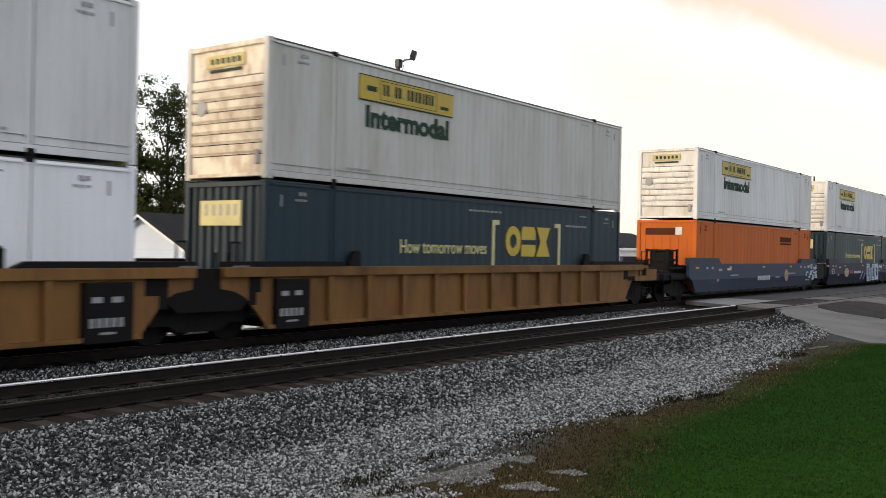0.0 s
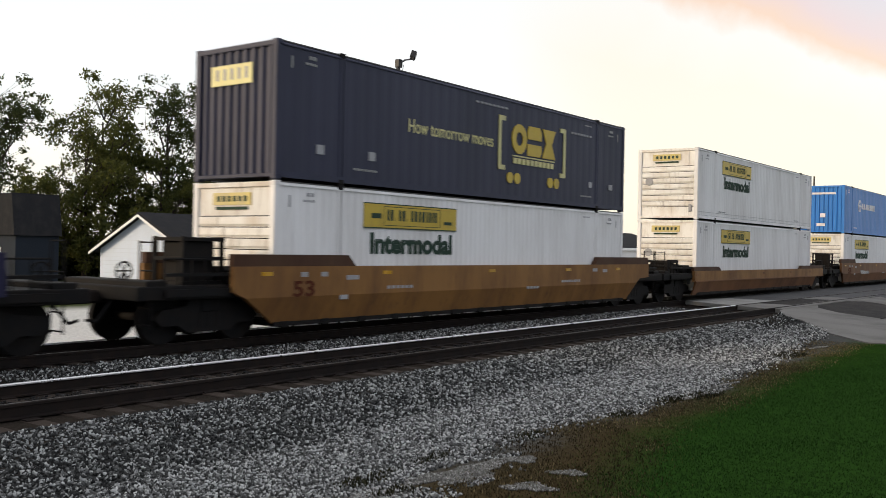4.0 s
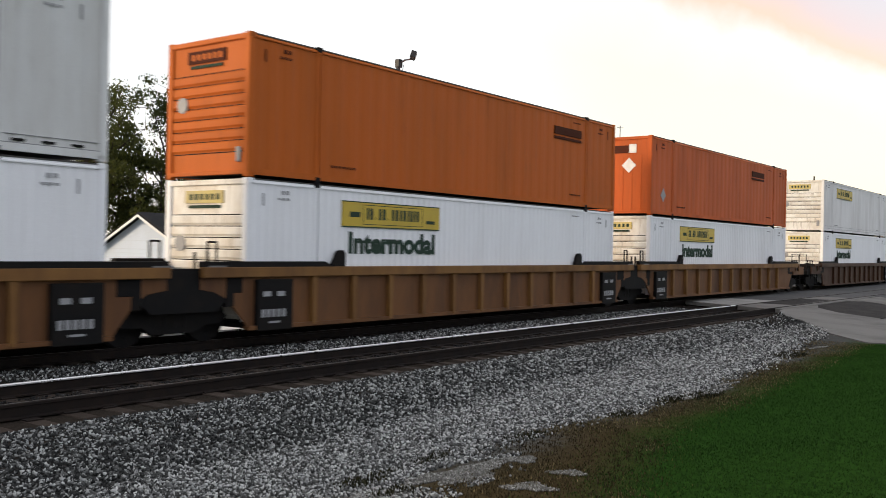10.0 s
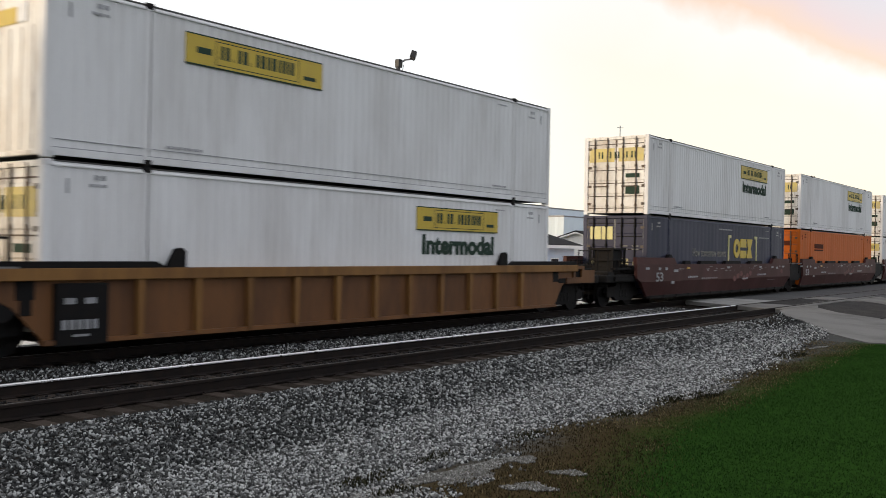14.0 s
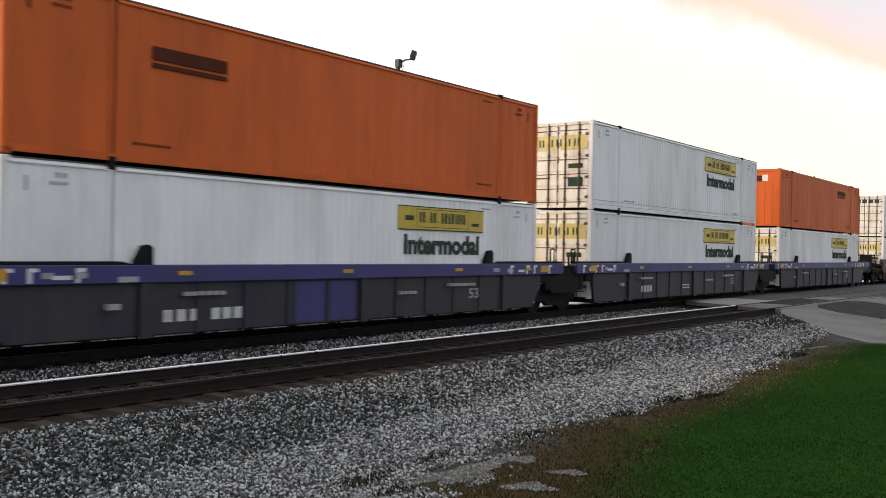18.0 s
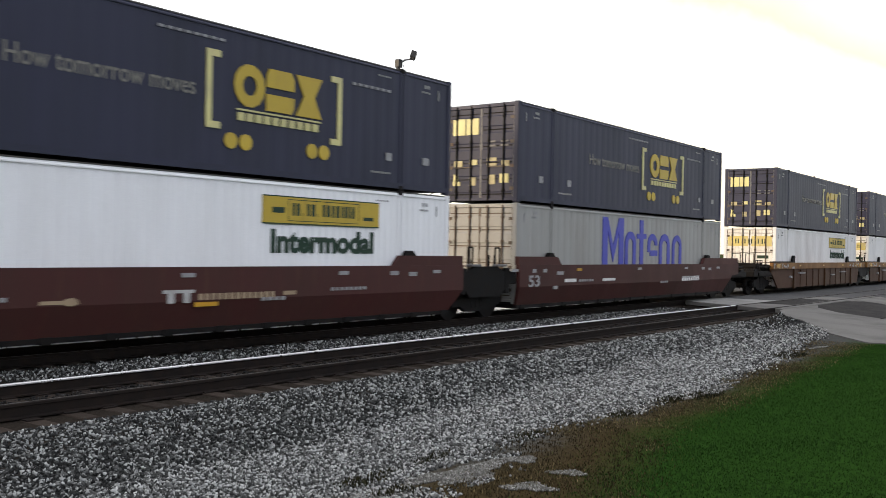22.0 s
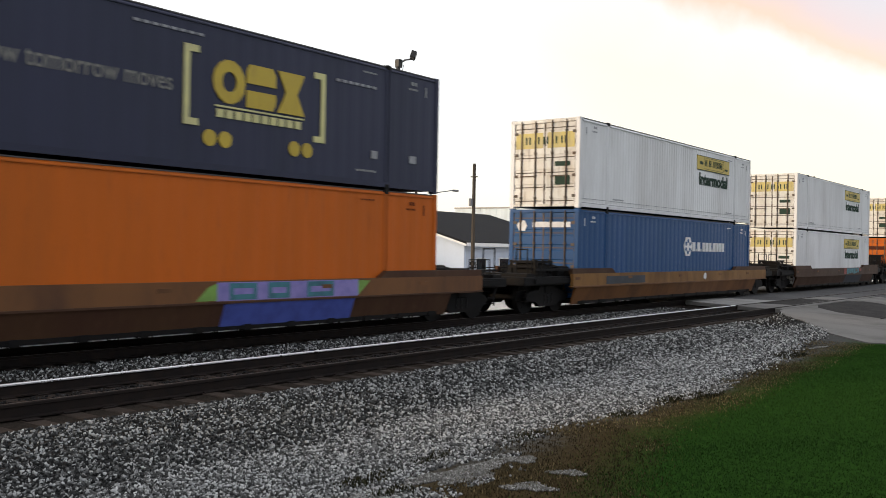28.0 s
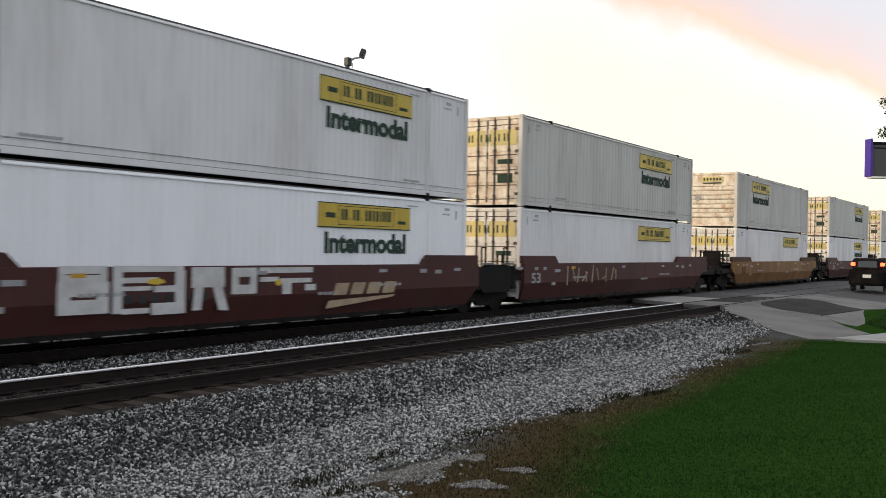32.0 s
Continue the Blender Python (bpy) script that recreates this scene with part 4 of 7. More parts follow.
# ---- poles ----
def make_floodlight():
    p = thing("floodlight_pole", "leaning wooden pole with an unlit floodlight", "lamp post", (8.6, 4.3, -0.32))
    bm = bmesh.new()
    top = Vector((0.27, -0.36, 7.9))
    tube(bm, (0, 0, -0.3), top * 0.55, 0.1, 0.085, 12)
    tube(bm, top * 0.55, top, 0.085, 0.065, 12)
    part("pole", bm, GREYPOLE, p)
    bm = bmesh.new()
    tube(bm, top * 0.99, top + Vector((0.12, -0.16, 0.04)), 0.03, 0.03, 8)
    tube(bm, top + Vector((0.12, -0.16, 0.04)), top + Vector((0.28, -0.36, 0.08)), 0.025, 0.025, 8)
    part("arm", bm, GALV, p)
    bm = bmesh.new()
    box(bm, -0.11, 0.11, -0.08, 0.08, -0.12, 0.12, 0.02)
    hd = part("lamp_head", bm, BLACKP, p, "black floodlight housing", top + Vector((0.25, -0.36, 0.18)))
    hd.rotation_euler = (0.3, 0.3, 0.7)
    bm = bmesh.new()
    box(bm, -0.085, 0.085, -0.088, -0.08, -0.09, 0.09)
    part("lens", bm, GALV, hd)
    bm = bmesh.new()
    box(bm, -0.09, 0.09, -0.09, 0.09, -0.2, 0.05, 0.02)
    part("cap", bm, BLACKP, p, "", top)
    bm = bmesh.new()
    tube(bm, top + Vector((0.1, -0.1, -0.1)), (0.25, -0.15, 4.0), 0.01, 0.01, 4)
    part("cable", bm, BLACKP, p)


make_floodlight()


def wood_pole(x, y, base, top, r, label):
    p = thing("utility_pole", label, "utility pole", (x, y, base))
    bm = bmesh.new()
    tube(bm, (0, 0, 0), (0, 0, top - base), r, r * 0.75, 10)
    part("pole", bm, POLEWOOD, p)
    return p


p2 = wood_pole(32.0, 17.15, -1.2, 6.9, 0.13, "dark utility pole with a transformer")
bm = bmesh.new()
tube(bm, (-0.16, 0.1, 5.6), (-0.16, 0.1, 6.05), 0.12, 0.12, 12)
part("transformer", bm, GALV, p2, "grey transformer can")
bm = bmesh.new()
box(bm, -0.05, 0.05, -0.22, 0.22, 7.3, 7.36)
part("crossarm", bm, POLEWOOD, p2)
p3 = wood_pole(45.7, 32.3, -1.2, 8.05, 0.13, "wooden pole with a curved street-lamp arm")
bm = bmesh.new()
tube(bm, (0, 0, 6.8), (0.8, -1.1, 7.5), 0.04, 0.04, 6)
tube(bm, (0.8, -1.1, 7.5), (1.75, -2.35, 7.75), 0.04, 0.04, 6)
part("lamp_arm", bm, GALV, p3)
bm = bmesh.new()
box(bm, -0.3, 0.3, -0.12, 0.12, -0.1, 0.05, 0.03)
part("lamp_head", bm, GALV, p3, "", (1.9, -2.5, 7.75))
wood_pole(60.0, 5.5, -0.6, 7.85, 0.08, "thin dark signal pole beyond the crossing")
mast = thing("radio_mast", "thin pale radio mast", "mast", (69.1, 26.0, -1.2))
bm = bmesh.new()
tube(bm, (0, 0, 0), (0, 0, 15.2), 0.07, 0.04, 6)
part("tube", bm, GALV, mast)
for z in (9.6, 12.2, 15.0):
    bm = bmesh.new()
    tube(bm, (-0.25, 0.2, z), (0.25, -0.2, z), 0.02, 0.02, 4)
    part("aerial", bm, GALV, mast)

# ---- beside the road ----
SIGNBLUE = mat("violet_blue_edge", (0.07, 0.03, 0.33), 0.4, amount=0.1, scale=2.0, bump=0)
SIGNGREY = mat("dark_sign_face", (0.06, 0.06, 0.065), 0.5, dirt=(0.1, 0.1, 0.1), amount=0.2, scale=2.0)


def make_sign():
    s = thing("sign", "dark grey roadside sign box with violet-blue edge", "sign", (12.85, -10.0, -0.2))
    ux, uy = 0.63, -0.777
    def boxed(a, b, t0, t1, z0, z1, m, nm, parent):
        bm = bmesh.new()
        vs = []
        for z in (z0, z1):
            for u, v in ((a, t0), (b, t0), (b, t1), (a, t1)):
                vs.append(bm.verts.new((ux * u - uy * v, uy * u + ux * v, z)))
        for q in ((3, 2, 1, 0), (4, 5, 6, 7), (0, 1, 5, 4), (1, 2, 6, 5), (2, 3, 7, 6), (3, 0, 4, 7)):
            bm.faces.new([vs[i] for i in q])
        return part(nm, bm, m, parent)
    cab = boxed(0.06, 2.4, -0.12, 0.12, 4.14, 4.95, SIGNGREY, "cabinet", s)
    boxed(0.0, 0.06, -0.14, 0.14, 4.14, 5.1, SIGNBLUE, "edge_trim", cab)
    boxed(0.08, 2.35, -0.128, -0.121, 4.85, 4.88, DARK, "seam", cab)
    boxed(0.06, 2.4, -0.14, 0.14, 4.1, 4.14, TRIM, "lower_trim", cab)
    boxed(0.06, 2.4, -0.13, 0.13, 4.95, 5.02, DARK, "top_trim", cab)
    boxed(1.15, 1.35, -0.1, 0.1, 0.0, 4.1, DARK, "post", s)


make_sign()
CARPAINT = mat("dark_grey_car_paint", (0.005, 0.005, 0.006), 0.7, spec=0.05, amount=0.1, scale=2.0, bump=0)
TAIL = mat("lit_tail_lamp", (1.0, 0.06, 0.02), 0.3, amount=0.0, vary=0.0, bump=0, emit=9.0)
RUBBER = mat("tyre_rubber", (0.015, 0.015, 0.015), 0.9, amount=0.2, scale=3.0)


def make_car():
    c = thing("parked_car", "dark grey car standing with its tail lights lit", "car", (41.0, -6.38, -0.02))
    bm = bmesh.new()
    slab_pts = [(0.0, 0.4), (0.0, 1.1), (0.08, 1.22), (3.2, 1.22), (4.5, 1.08), (4.7, 0.6), (4.6, 0.35), (0.1, 0.32)]
    prism(bm, slab_pts, 0, 1.82)
    bmesh.ops.bevel(bm, geom=list(bm.edges), offset=0.06, segments=2, affect="EDGES")
    body = part("body", bm, CARPAINT, c)
    bm = bmesh.new()
    prism(bm, [(0.06, 1.2), (0.26, 1.72), (0.5, 1.79), (2.6, 1.76), (3.4, 1.2)], 0.14, 1.68)
    bmesh.ops.bevel(bm, geom=list(bm.edges), offset=0.05, segments=2, affect="EDGES")
    cabin = part("cabin", bm, CARPAINT, c)
    bm = bmesh.new()
    v = [bm.verts.new(p) for p in ((0.06, 0.42, 1.3), (0.06, 1.4, 1.3), (0.17, 1.36, 1.64), (0.17, 0.46, 1.64), (0.12, 0.42, 1.29), (0.12, 1.4, 1.29), (0.23, 1.36, 1.63), (0.23, 0.46, 1.63))]
    for q in ((0, 1, 2, 3), (7, 6, 5, 4), (0, 4, 5, 1), (1, 5, 6, 2), (2, 6, 7, 3), (3, 7, 4, 0)):
        bm.faces.new([v[i] for i in q])
    part("rear_window", bm, GLASS, cabin)
    bm = bmesh.new()
    prism(bm, [(0.4, 1.28), (0.5, 1.68), (2.5, 1.66), (3.0, 1.28)], 0.12, 0.145)
    part("side_window", bm, GLASS, cabin)
    for y in (0.06, 1.52):
        bm = bmesh.new()
        box(bm, -0.04, 0.16, y, y + 0.2, 1.38, 1.56, 0.03)
        part("tail_lamp", bm, TAIL, body, "glowing red tail lamp")
    bm = bmesh.new()
    box(bm, -0.02, 0.03, 0.7, 1.12, 0.75, 0.92)
    part("number_plate", bm, WFILM, body, "white plate")
    for x in (0.85, 3.65):
        for y in (0.0, 1.62):
            bm = bmesh.new()
            tube(bm, (0, 0, 0), (0, 0.2, 0), 0.33, n=18)
            w = part("wheel", bm, RUBBER, c, at=(x, y, 0.33))
            bm = bmesh.new()
            tube(bm, (0, -0.01, 0), (0, 0.21, 0), 0.2, n=12)
            part("rim", bm, GALV, w)


make_car()
bo = thing("bollard", "yellow steel bollard by the road", "bollard", (41.6, -6.4, -0.13))
bm = bmesh.new()
tube(bm, (0, 0, 0), (0, 0, 1.0), 0.09, n=12)
tube(bm, (0, 0, 1.0), (0, 0, 1.05), 0.09, 0.05, n=12)
part("tube", bm, YELLOW, bo)


# ---- containers ----
def wave_wall(bm, x0, x1, z0, z1, y_out, y_in, period, flat=0.5):
    """A corrugated sheet in the plane of x and z, ribs standing."""
    n = max(1, round((x1 - x0) / period))
    p = (x1 - x0) / n
    xs = []
    for i in range(n):
        a = x0 + i * p
        xs += [(a, y_out), (a + p * flat * 0.9, y_out), (a + p * (flat * 0.9 + 0.12), y_in), (a + p * 0.88, y_in)]
    xs.append((x1, y_out))
    lo = [bm.verts.new((x, y, z0)) for x, y in xs]
    hi = [bm.verts.new((x, y, z1)) for x, y in xs]
    for i in range(len(xs) - 1):
        bm.faces.new((lo[i], lo[i + 1], hi[i + 1], hi[i]))


CONTAINER = {
    "white": (WHITE, "white steel"), "clean": (CLEAN, "clean white steel"), "pale": (PALEW, "pale grey-white steel"), "dull": (CREAM, "weathered off-white steel"), "navy": (NAVY, "dark navy steel"), "orange": (ORANGE, "orange steel"),
    "blue": (BLUE, "bright blue steel"), "deep": (DEEPBLUE, "deep blue steel"), "rust": (RUSTO, "red-brown orange steel"), "petrol": (PETROL, "dark petrol-blue steel"), "grey": (GREY, "grey steel")}
LOCK = mat("grimy_rod", (0.075, 0.062, 0.05), 0.6, dirt=(0.14, 0.07, 0.035), amount=0.45, scale=5.0)
TOPEDGE = mat("dark_roof_edge", (0.06, 0.055, 0.055), 0.6, amount=0.3, scale=2.0)
# the cream base holds the low sun's warmth; blotches and runs are soil
WARMEND = mat("soiled_sunwarm_cream_end", (0.7, 0.64, 0.52), 0.55, dirt=(0.34, 0.17, 0.08), amount=0.55, scale=2.4, streak=1.5, vary=0.07, bump=0.05, rust=0.6)

WHITEEND = mat("soiled_white_end", (0.73, 0.715, 0.675), 0.55, dirt=(0.4, 0.29, 0.18), amount=0.36, scale=1.6, streak=2, vary=0.08, bump=0.05, rust=0.55)
RUSTEND = mat("rust_run_end", (0.6, 0.45, 0.3), 0.6, dirt=(0.3, 0.13, 0.06), amount=0.6, scale=1.2, streak=2, vary=0.05, bump=0.05, rust=0.6)
TANEND = mat("tan_stained_end", (0.46, 0.41, 0.33), 0.6, dirt=(0.22, 0.15, 0.1), amount=0.5, scale=1.2, streak=3, vary=0.05, bump=0.05, rust=0.45)
DIRTYY = mat("faded_yellow_film", (0.56, 0.45, 0.14), 0.5, dirt=(0.42, 0.36, 0.24), amount=0.5, scale=3.0, vary=0.1, bump=0, rust=0.4)
PLACARD = mat("grimy_cream_plate", (0.42, 0.37, 0.2), 0.55, dirt=(0.15, 0.12, 0.08), amount=0.5, scale=5.0, bump=0, rust=0.5)
CREAMFILM = mat("cream_film", (0.2, 0.19, 0.165), 0.5, dirt=(0.2, 0.18, 0.15), amount=0.3, scale=3.0, bump=0)


def container(colour, end, logo, label, soil=False, name="container"):
    """A 53-foot box. Origin at the foot of its leading corner on the viewer's side; x along the train, y across it.
    end: how the leading wall looks (ribbed, upright, plain or doors)."""
    paint, words = CONTAINER[colour]
    box_ = thing(name, label, "container", group="stacked containers on the train")
    per = {"white": 0.22, "clean": 0.22, "pale": 0.28, "dull": 0.28, "navy": 0.40, "petrol": 0.40, "orange": 0.46, "rust": 0.46, "blue": 0.38, "deep": 0.38, "grey": 0.4}[colour]
    dep = {"navy": 0.004, "petrol": 0.005, "orange": 0.008, "rust": 0.008, "blue": 0.008, "deep": 0.01, "grey": 0.008}.get(colour, 0.013)

    def side(bm):
        for a, b in ((0.12, 1.9), (2.06, CL - 2.06), (CL - 1.9, CL - 0.12)):
            wave_wall(bm, a, b, 0.17, CH - 0.09, 0.022, 0.022 + dep, per)
    piece("side_wall", ("side", per, dep), side, paint, box_)

    def back_side(bm):
        wave_wall(bm, 0.12, CL - 0.12, 0.17, CH - 0.09, CW - 0.02, CW - 0.05, 0.9)
    piece("side_wall", "back_side", back_side, paint, box_)

    def roof(bm):
        box(bm, 0.05, CL - 0.05, 0.06, CW - 0.06, CH - 0.06, CH - 0.02)
    piece("roof", "roof", roof, paint, box_)

    def floor(bm):
        box(bm, 0.1, CL - 0.1, 0.07, CW - 0.07, 0.06, 0.16)
    piece("floor", "floor", floor, DARK, box_)

    def top_rail(bm):
        box(bm, 0.12, CL - 0.12, 0, 0.07, CH - 0.09, CH - 0.034)

    def low_rail(bm):
        box(bm, 0.12, CL - 0.12, 0.0, 0.05, 0.06, 0.17)
        box(bm, 0.12, CL - 0.12, 0.0, 0.08, 0.045, 0.06)
    def near_rail(bm):
        slab(bm, [(0.0, CH - 0.11), (0.0, CH - 0.085), (0.045, CH - 0.034), (0.07, CH - 0.034), (0.07, CH - 0.11)], 0.12, CL - 0.12)
    piece("top_rail", "near_rail", near_rail, paint, box_)
    piece("top_rail", "top_rail", top_rail, paint, box_, (0, CW - 0.07, 0))
    for y in (0, CW - 0.07):
        piece("bottom_rail", "low_rail", low_rail, paint, box_, (0, y, 0))

    # thin grey strips paint the shadow line above the bottom rail
    def seam(bm):
        box(bm, 0.16, CL - 0.16, 0.008, 0.03, 0.172, 0.186)
        box(bm, 0.16, CL - 0.16, 0.012, 0.03, 0.31, 0.322)
    if colour in ("white", "clean", "pale", "dull"):
        piece("rail_seam", "railshadow", seam, GFILM, box_, label="grey lines painted as shadow above the bottom rail")

    def cap(bm):
        box(bm, 0.14, CL - 0.14, 0.03, 0.07, CH - 0.034, CH - 0.008)
    piece("roof_edge", "cap", cap, TOPEDGE, box_, label="dark roof edge strip")

    def post(bm):
        box(bm, 0, 0.14, 0, 0.16, 0.1, CH - 0.1, 0.012)

    def cast(bm):
        box(bm, 0, 0.178, 0, 0.162, 0, 0.118, 0.012)
    for x in (0, CL - 0.14):
        for y in (0, CW - 0.16):
            piece("corner_post", "post", post, paint, box_, (x, y, 0))
    for x in (0, CL - 0.178):
        for y in (0, CW - 0.162):
            for z in (0, CH - 0.118):
                piece("corner_casting", "cast", cast, paint, box_, (x, y, z))

    def mid(bm):
        box(bm, 0, 0.1, 0.004, 0.06, 0.1, CH - 0.05, 0.01)
        box(bm, 0.13, 0.16, 0.01, 0.06, 0.1, CH - 0.05)

    def midcast(bm):
        box(bm, 0, 0.17, -0.006, 0.16, 0, 0.12, 0.012)
    for x in (1.9, CL - 2.06):
        piece("lifting_post", "mid", mid, paint, box_, (x, 0, 0))
        piece("lifting_casting", "midcast", midcast, DARK, box_, (x, 0, CH - 0.1), "blackened lifting casting")
        piece("lifting_casting", "midcast", midcast, DARK, box_, (x, 0, 0.0))

    # the trailing wall
    def plain_end(bm):
        box(bm, CL - 0.06, CL - 0.02, 0.14, CW - 0.14, 0.1, CH - 0.1)
    piece("end_wall", "tail", plain_end, paint, box_)

    # the leading wall
    tint = {"white": RUSTEND if soil else WHITEEND, "clean": WHITEEND, "pale": WHITEEND, "dull": WARMEND if logo == "pan" else TANEND if soil else WHITEEND}.get(colour, paint)

    def header(bm):
        box(bm, 0.0, 0.1, 0.14, CW - 0.14, CH - 0.13, CH - 0.02, 0.01)

    def sill(bm):
        box(bm, 0.0, 0.1, 0.14, CW - 0.14, 0.05, 0.13, 0.01)
    piece("end_header", "header", header, tint, box_)
    piece("end_sill", "sill", sill, tint, box_)
    if end == "ribbed":
        def sheet(bm):
            box(bm, 0.05, 0.08, 0.15, CW - 0.15, 0.12, CH - 0.13)

        def rib(bm):
            slab_y = (0.17, CW - 0.17)
            prism(bm, [(0.02, 0.0), (0.06, -0.06), (0.06, 0.17), (0.02, 0.13)], *slab_y)
        piece("end_wall", "sheet", sheet, tint, box_)
        for i in range(7):
            piece("end_rib", "endrib", rib, tint, box_, (0, 0, 0.58 + i * 0.235))

        def gap(bm):
            box(bm, 0.046, 0.052, 0.2, CW - 0.2, 0, 0.022)
        for i in range(8):
            piece("end_groove", "endgap", gap, DARK, box_, (0, 0, 0.5 + i * 0.235), "dark seam")

        def fitting(bm):
            tube(bm, (0.0, CW - 0.5, 1.55), (0.05, CW - 0.5, 1.55), 0.17, n=12)

        def plate(bm):
            box(bm, 0.01, 0.05, 0.25, 0.4, 0.3, 0.62, 0.02)
        piece("service_cap", "fitting", fitting, GFILM, box_)
        piece("service_plate", "endplate", plate, GFILM, box_)

        def endlogo(bm):
            box(bm, 0.02, 0.05, 0.75, 1.95, CH - 0.5, CH - 0.24)
        piece("name_panel", "endlogo", endlogo, BROWNINK if logo == "orange" else DIRTYY, box_, label="dark brown name panel" if logo == "orange" else "faded yellow name panel")

        def endmarks(bm):
            for i in range(6):
                y = 0.86 + i * 0.17
                box(bm, 0.014, 0.03, y, y + 0.1, CH - 0.43, CH - 0.31)
        tagged(piece("bar_lettering", "endmarks", endmarks, ORANGE if logo == "orange" else GREENINK, box_), kind="stuff")

        def endbar(bm):
            box(bm, 0.015, 0.05, 0.85, 1.85, CH - 0.6, CH - 0.54)
        piece("lettering_bar", "endbar", endbar, GREENINK, box_)
    elif end == "upright":
        def corr(bm):
            n = 9
            w = (CW - 0.3) / n
            line = []
            for i in range(n):
                y = 0.15 + i * w
                line += [(0.08, y), (0.02, y + 0.05), (0.02, y + w * 0.5), (0.08, y + w * 0.5 + 0.05)]
            line.append((0.08, CW - 0.15))
            a = [bm.verts.new((x, q, 0.12)) for x, q in line]
            b = [bm.verts.new((x, q, CH - 0.13)) for x, q in line]
            for j in range(len(line) - 1):
                bm.faces.new((a[j], a[j + 1], b[j + 1], b[j]))
        piece("end_wall", "corr", corr, tint, box_)
        if logo in ("brak", "braklow"):
            def board(bm):
                box(bm, -0.002, 0.016, 0.75, 2.05, CH - 0.85 if logo == "brak" else CH - 0.95, CH - 0.42 if logo == "brak" else CH - 0.42)
            piece("name_panel", ("board", logo), board, PALEY, box_, label="pale yellow name panel")

            def strokes(bm):
                for i in range(5):
                    box(bm, -0.006, 0.0, 0.88 + i * 0.23, 0.97 + i * 0.23, CH - 0.74, CH - 0.5)
            tagged(piece("bar_lettering", "boardmarks", strokes, GFILM, box_), kind="stuff")
        elif logo == "slant":
            def board(bm):
                for i in range(5):
                    yv = 0.62 + i * 0.2
                    box(bm, 0.006, 0.016, yv, yv + 0.15, CH - 0.42, CH - 0.25)
            piece("bar_lettering", "slantend", board, SLATE, box_)
        else:
            def board(bm):
                box(bm, 0.006, 0.016, 0.5, 1.9, CH - 0.55, CH - 0.43)
                box(bm, 0.006, 0.016, 1.1, 1.4, 0.95, 1.2)
                box(bm, 0.006, 0.016, 1.1, 1.6, 0.42, 0.6)
            piece("bar_lettering", "whiteend", board, WFILM, box_)
    elif end == "plain":
        def sheet(bm):
            box(bm, 0.03, 0.07, 0.14, CW - 0.14, 0.12, CH - 0.13)
        piece("end_wall", "flatend", sheet, tint, box_)

        def stiff(bm):
            box(bm, 0.016, 0.03, 0, 0.06, 0.15, CH - 0.7, 0.005)
        for i in range(6):
            piece("end_rib", "stiff", stiff, tint, box_, (0, 0.4 + i * 0.36, 0))

        def board(bm):
            box(bm, 0.01, 0.028, 0.75, 2.2, CH - 0.62, CH - 0.34)
        piece("name_panel", "flatboard", board, BROWNINK if colour in ("orange", "rust") else YELLOW, box_, label="name panel")

        def tag(bm):
            box(bm, 0.004, 0.028, 0.62, 0.9, CH - 0.62, CH - 0.3)
        piece("placard", "flattag", tag, WFILM, box_)
    else:
        def leaf(bm):
            line = [(0.075, 0.13), (0.032, 0.13)]
            for i in range(5):
                z = 0.28 + i * 0.48
                line += [(0.032, z), (0.018, z + 0.03), (0.018, z + 0.29), (0.032, z + 0.32)]
            prism(bm, line + [(0.032, CH - 0.14), (0.075, CH - 0.14)], 0.02, 1.12)
        for y in (0.15, 1.295):
            d = piece("door", "leaf", leaf, tint, box_, (0, y, 0), "container door leaf")

            def rod(bm):
                tube(bm, (0.0, 0, 0.05), (0.0, 0, CH - 0.06), 0.028, n=6)
                for z in (0.3, 1.0, 1.75, 2.45):
                    box(bm, -0.01, 0.05, -0.05, 0.05, z, z + 0.07)
            for q in (0.34, 0.86):
                piece("lock_rod", "rod", rod, LOCK if colour not in ("navy", "petrol") else DARK, d, (0, q, 0), "steel locking rod")

            def seams(bm):
                for z in (0.22, 0.66, 1.14, 1.62, 2.1, 2.58):
                    box(bm, 0.024, 0.034, 0.06, 1.08, z, z + 0.03)
            tagged(piece("panel_seam", "seams", seams, LOCK if colour not in ("navy", "petrol") else DARK, d, label="grimy panel seams"), kind="stuff")

            def gasket(bm):
                box(bm, 0.02, 0.06, 0.0, 0.03, 0.14, CH - 0.15)
                box(bm, 0.02, 0.06, 1.11, 1.14, 0.14, CH - 0.15)
            tagged(piece("gasket", "gasket", gasket, LOCK if colour not in ("navy", "petrol") else DIMFILM, d), kind="stuff")

            def handle(bm):
                box(bm, -0.015, 0.02, 0.3, 0.9, 1.02, 1.06)
            piece("door_handle", "handle", handle, LOCK, d)
            for z in (0.35, 1.0, 1.7, 2.4):
                def hinge(bm):
                    box(bm, 0.0, 0.05, -0.02, 0.12, 0, 0.09)
                piece("hinge", "hinge", hinge, LOCK, d, (0, 0.0 if y < 1 else 1.02, z))
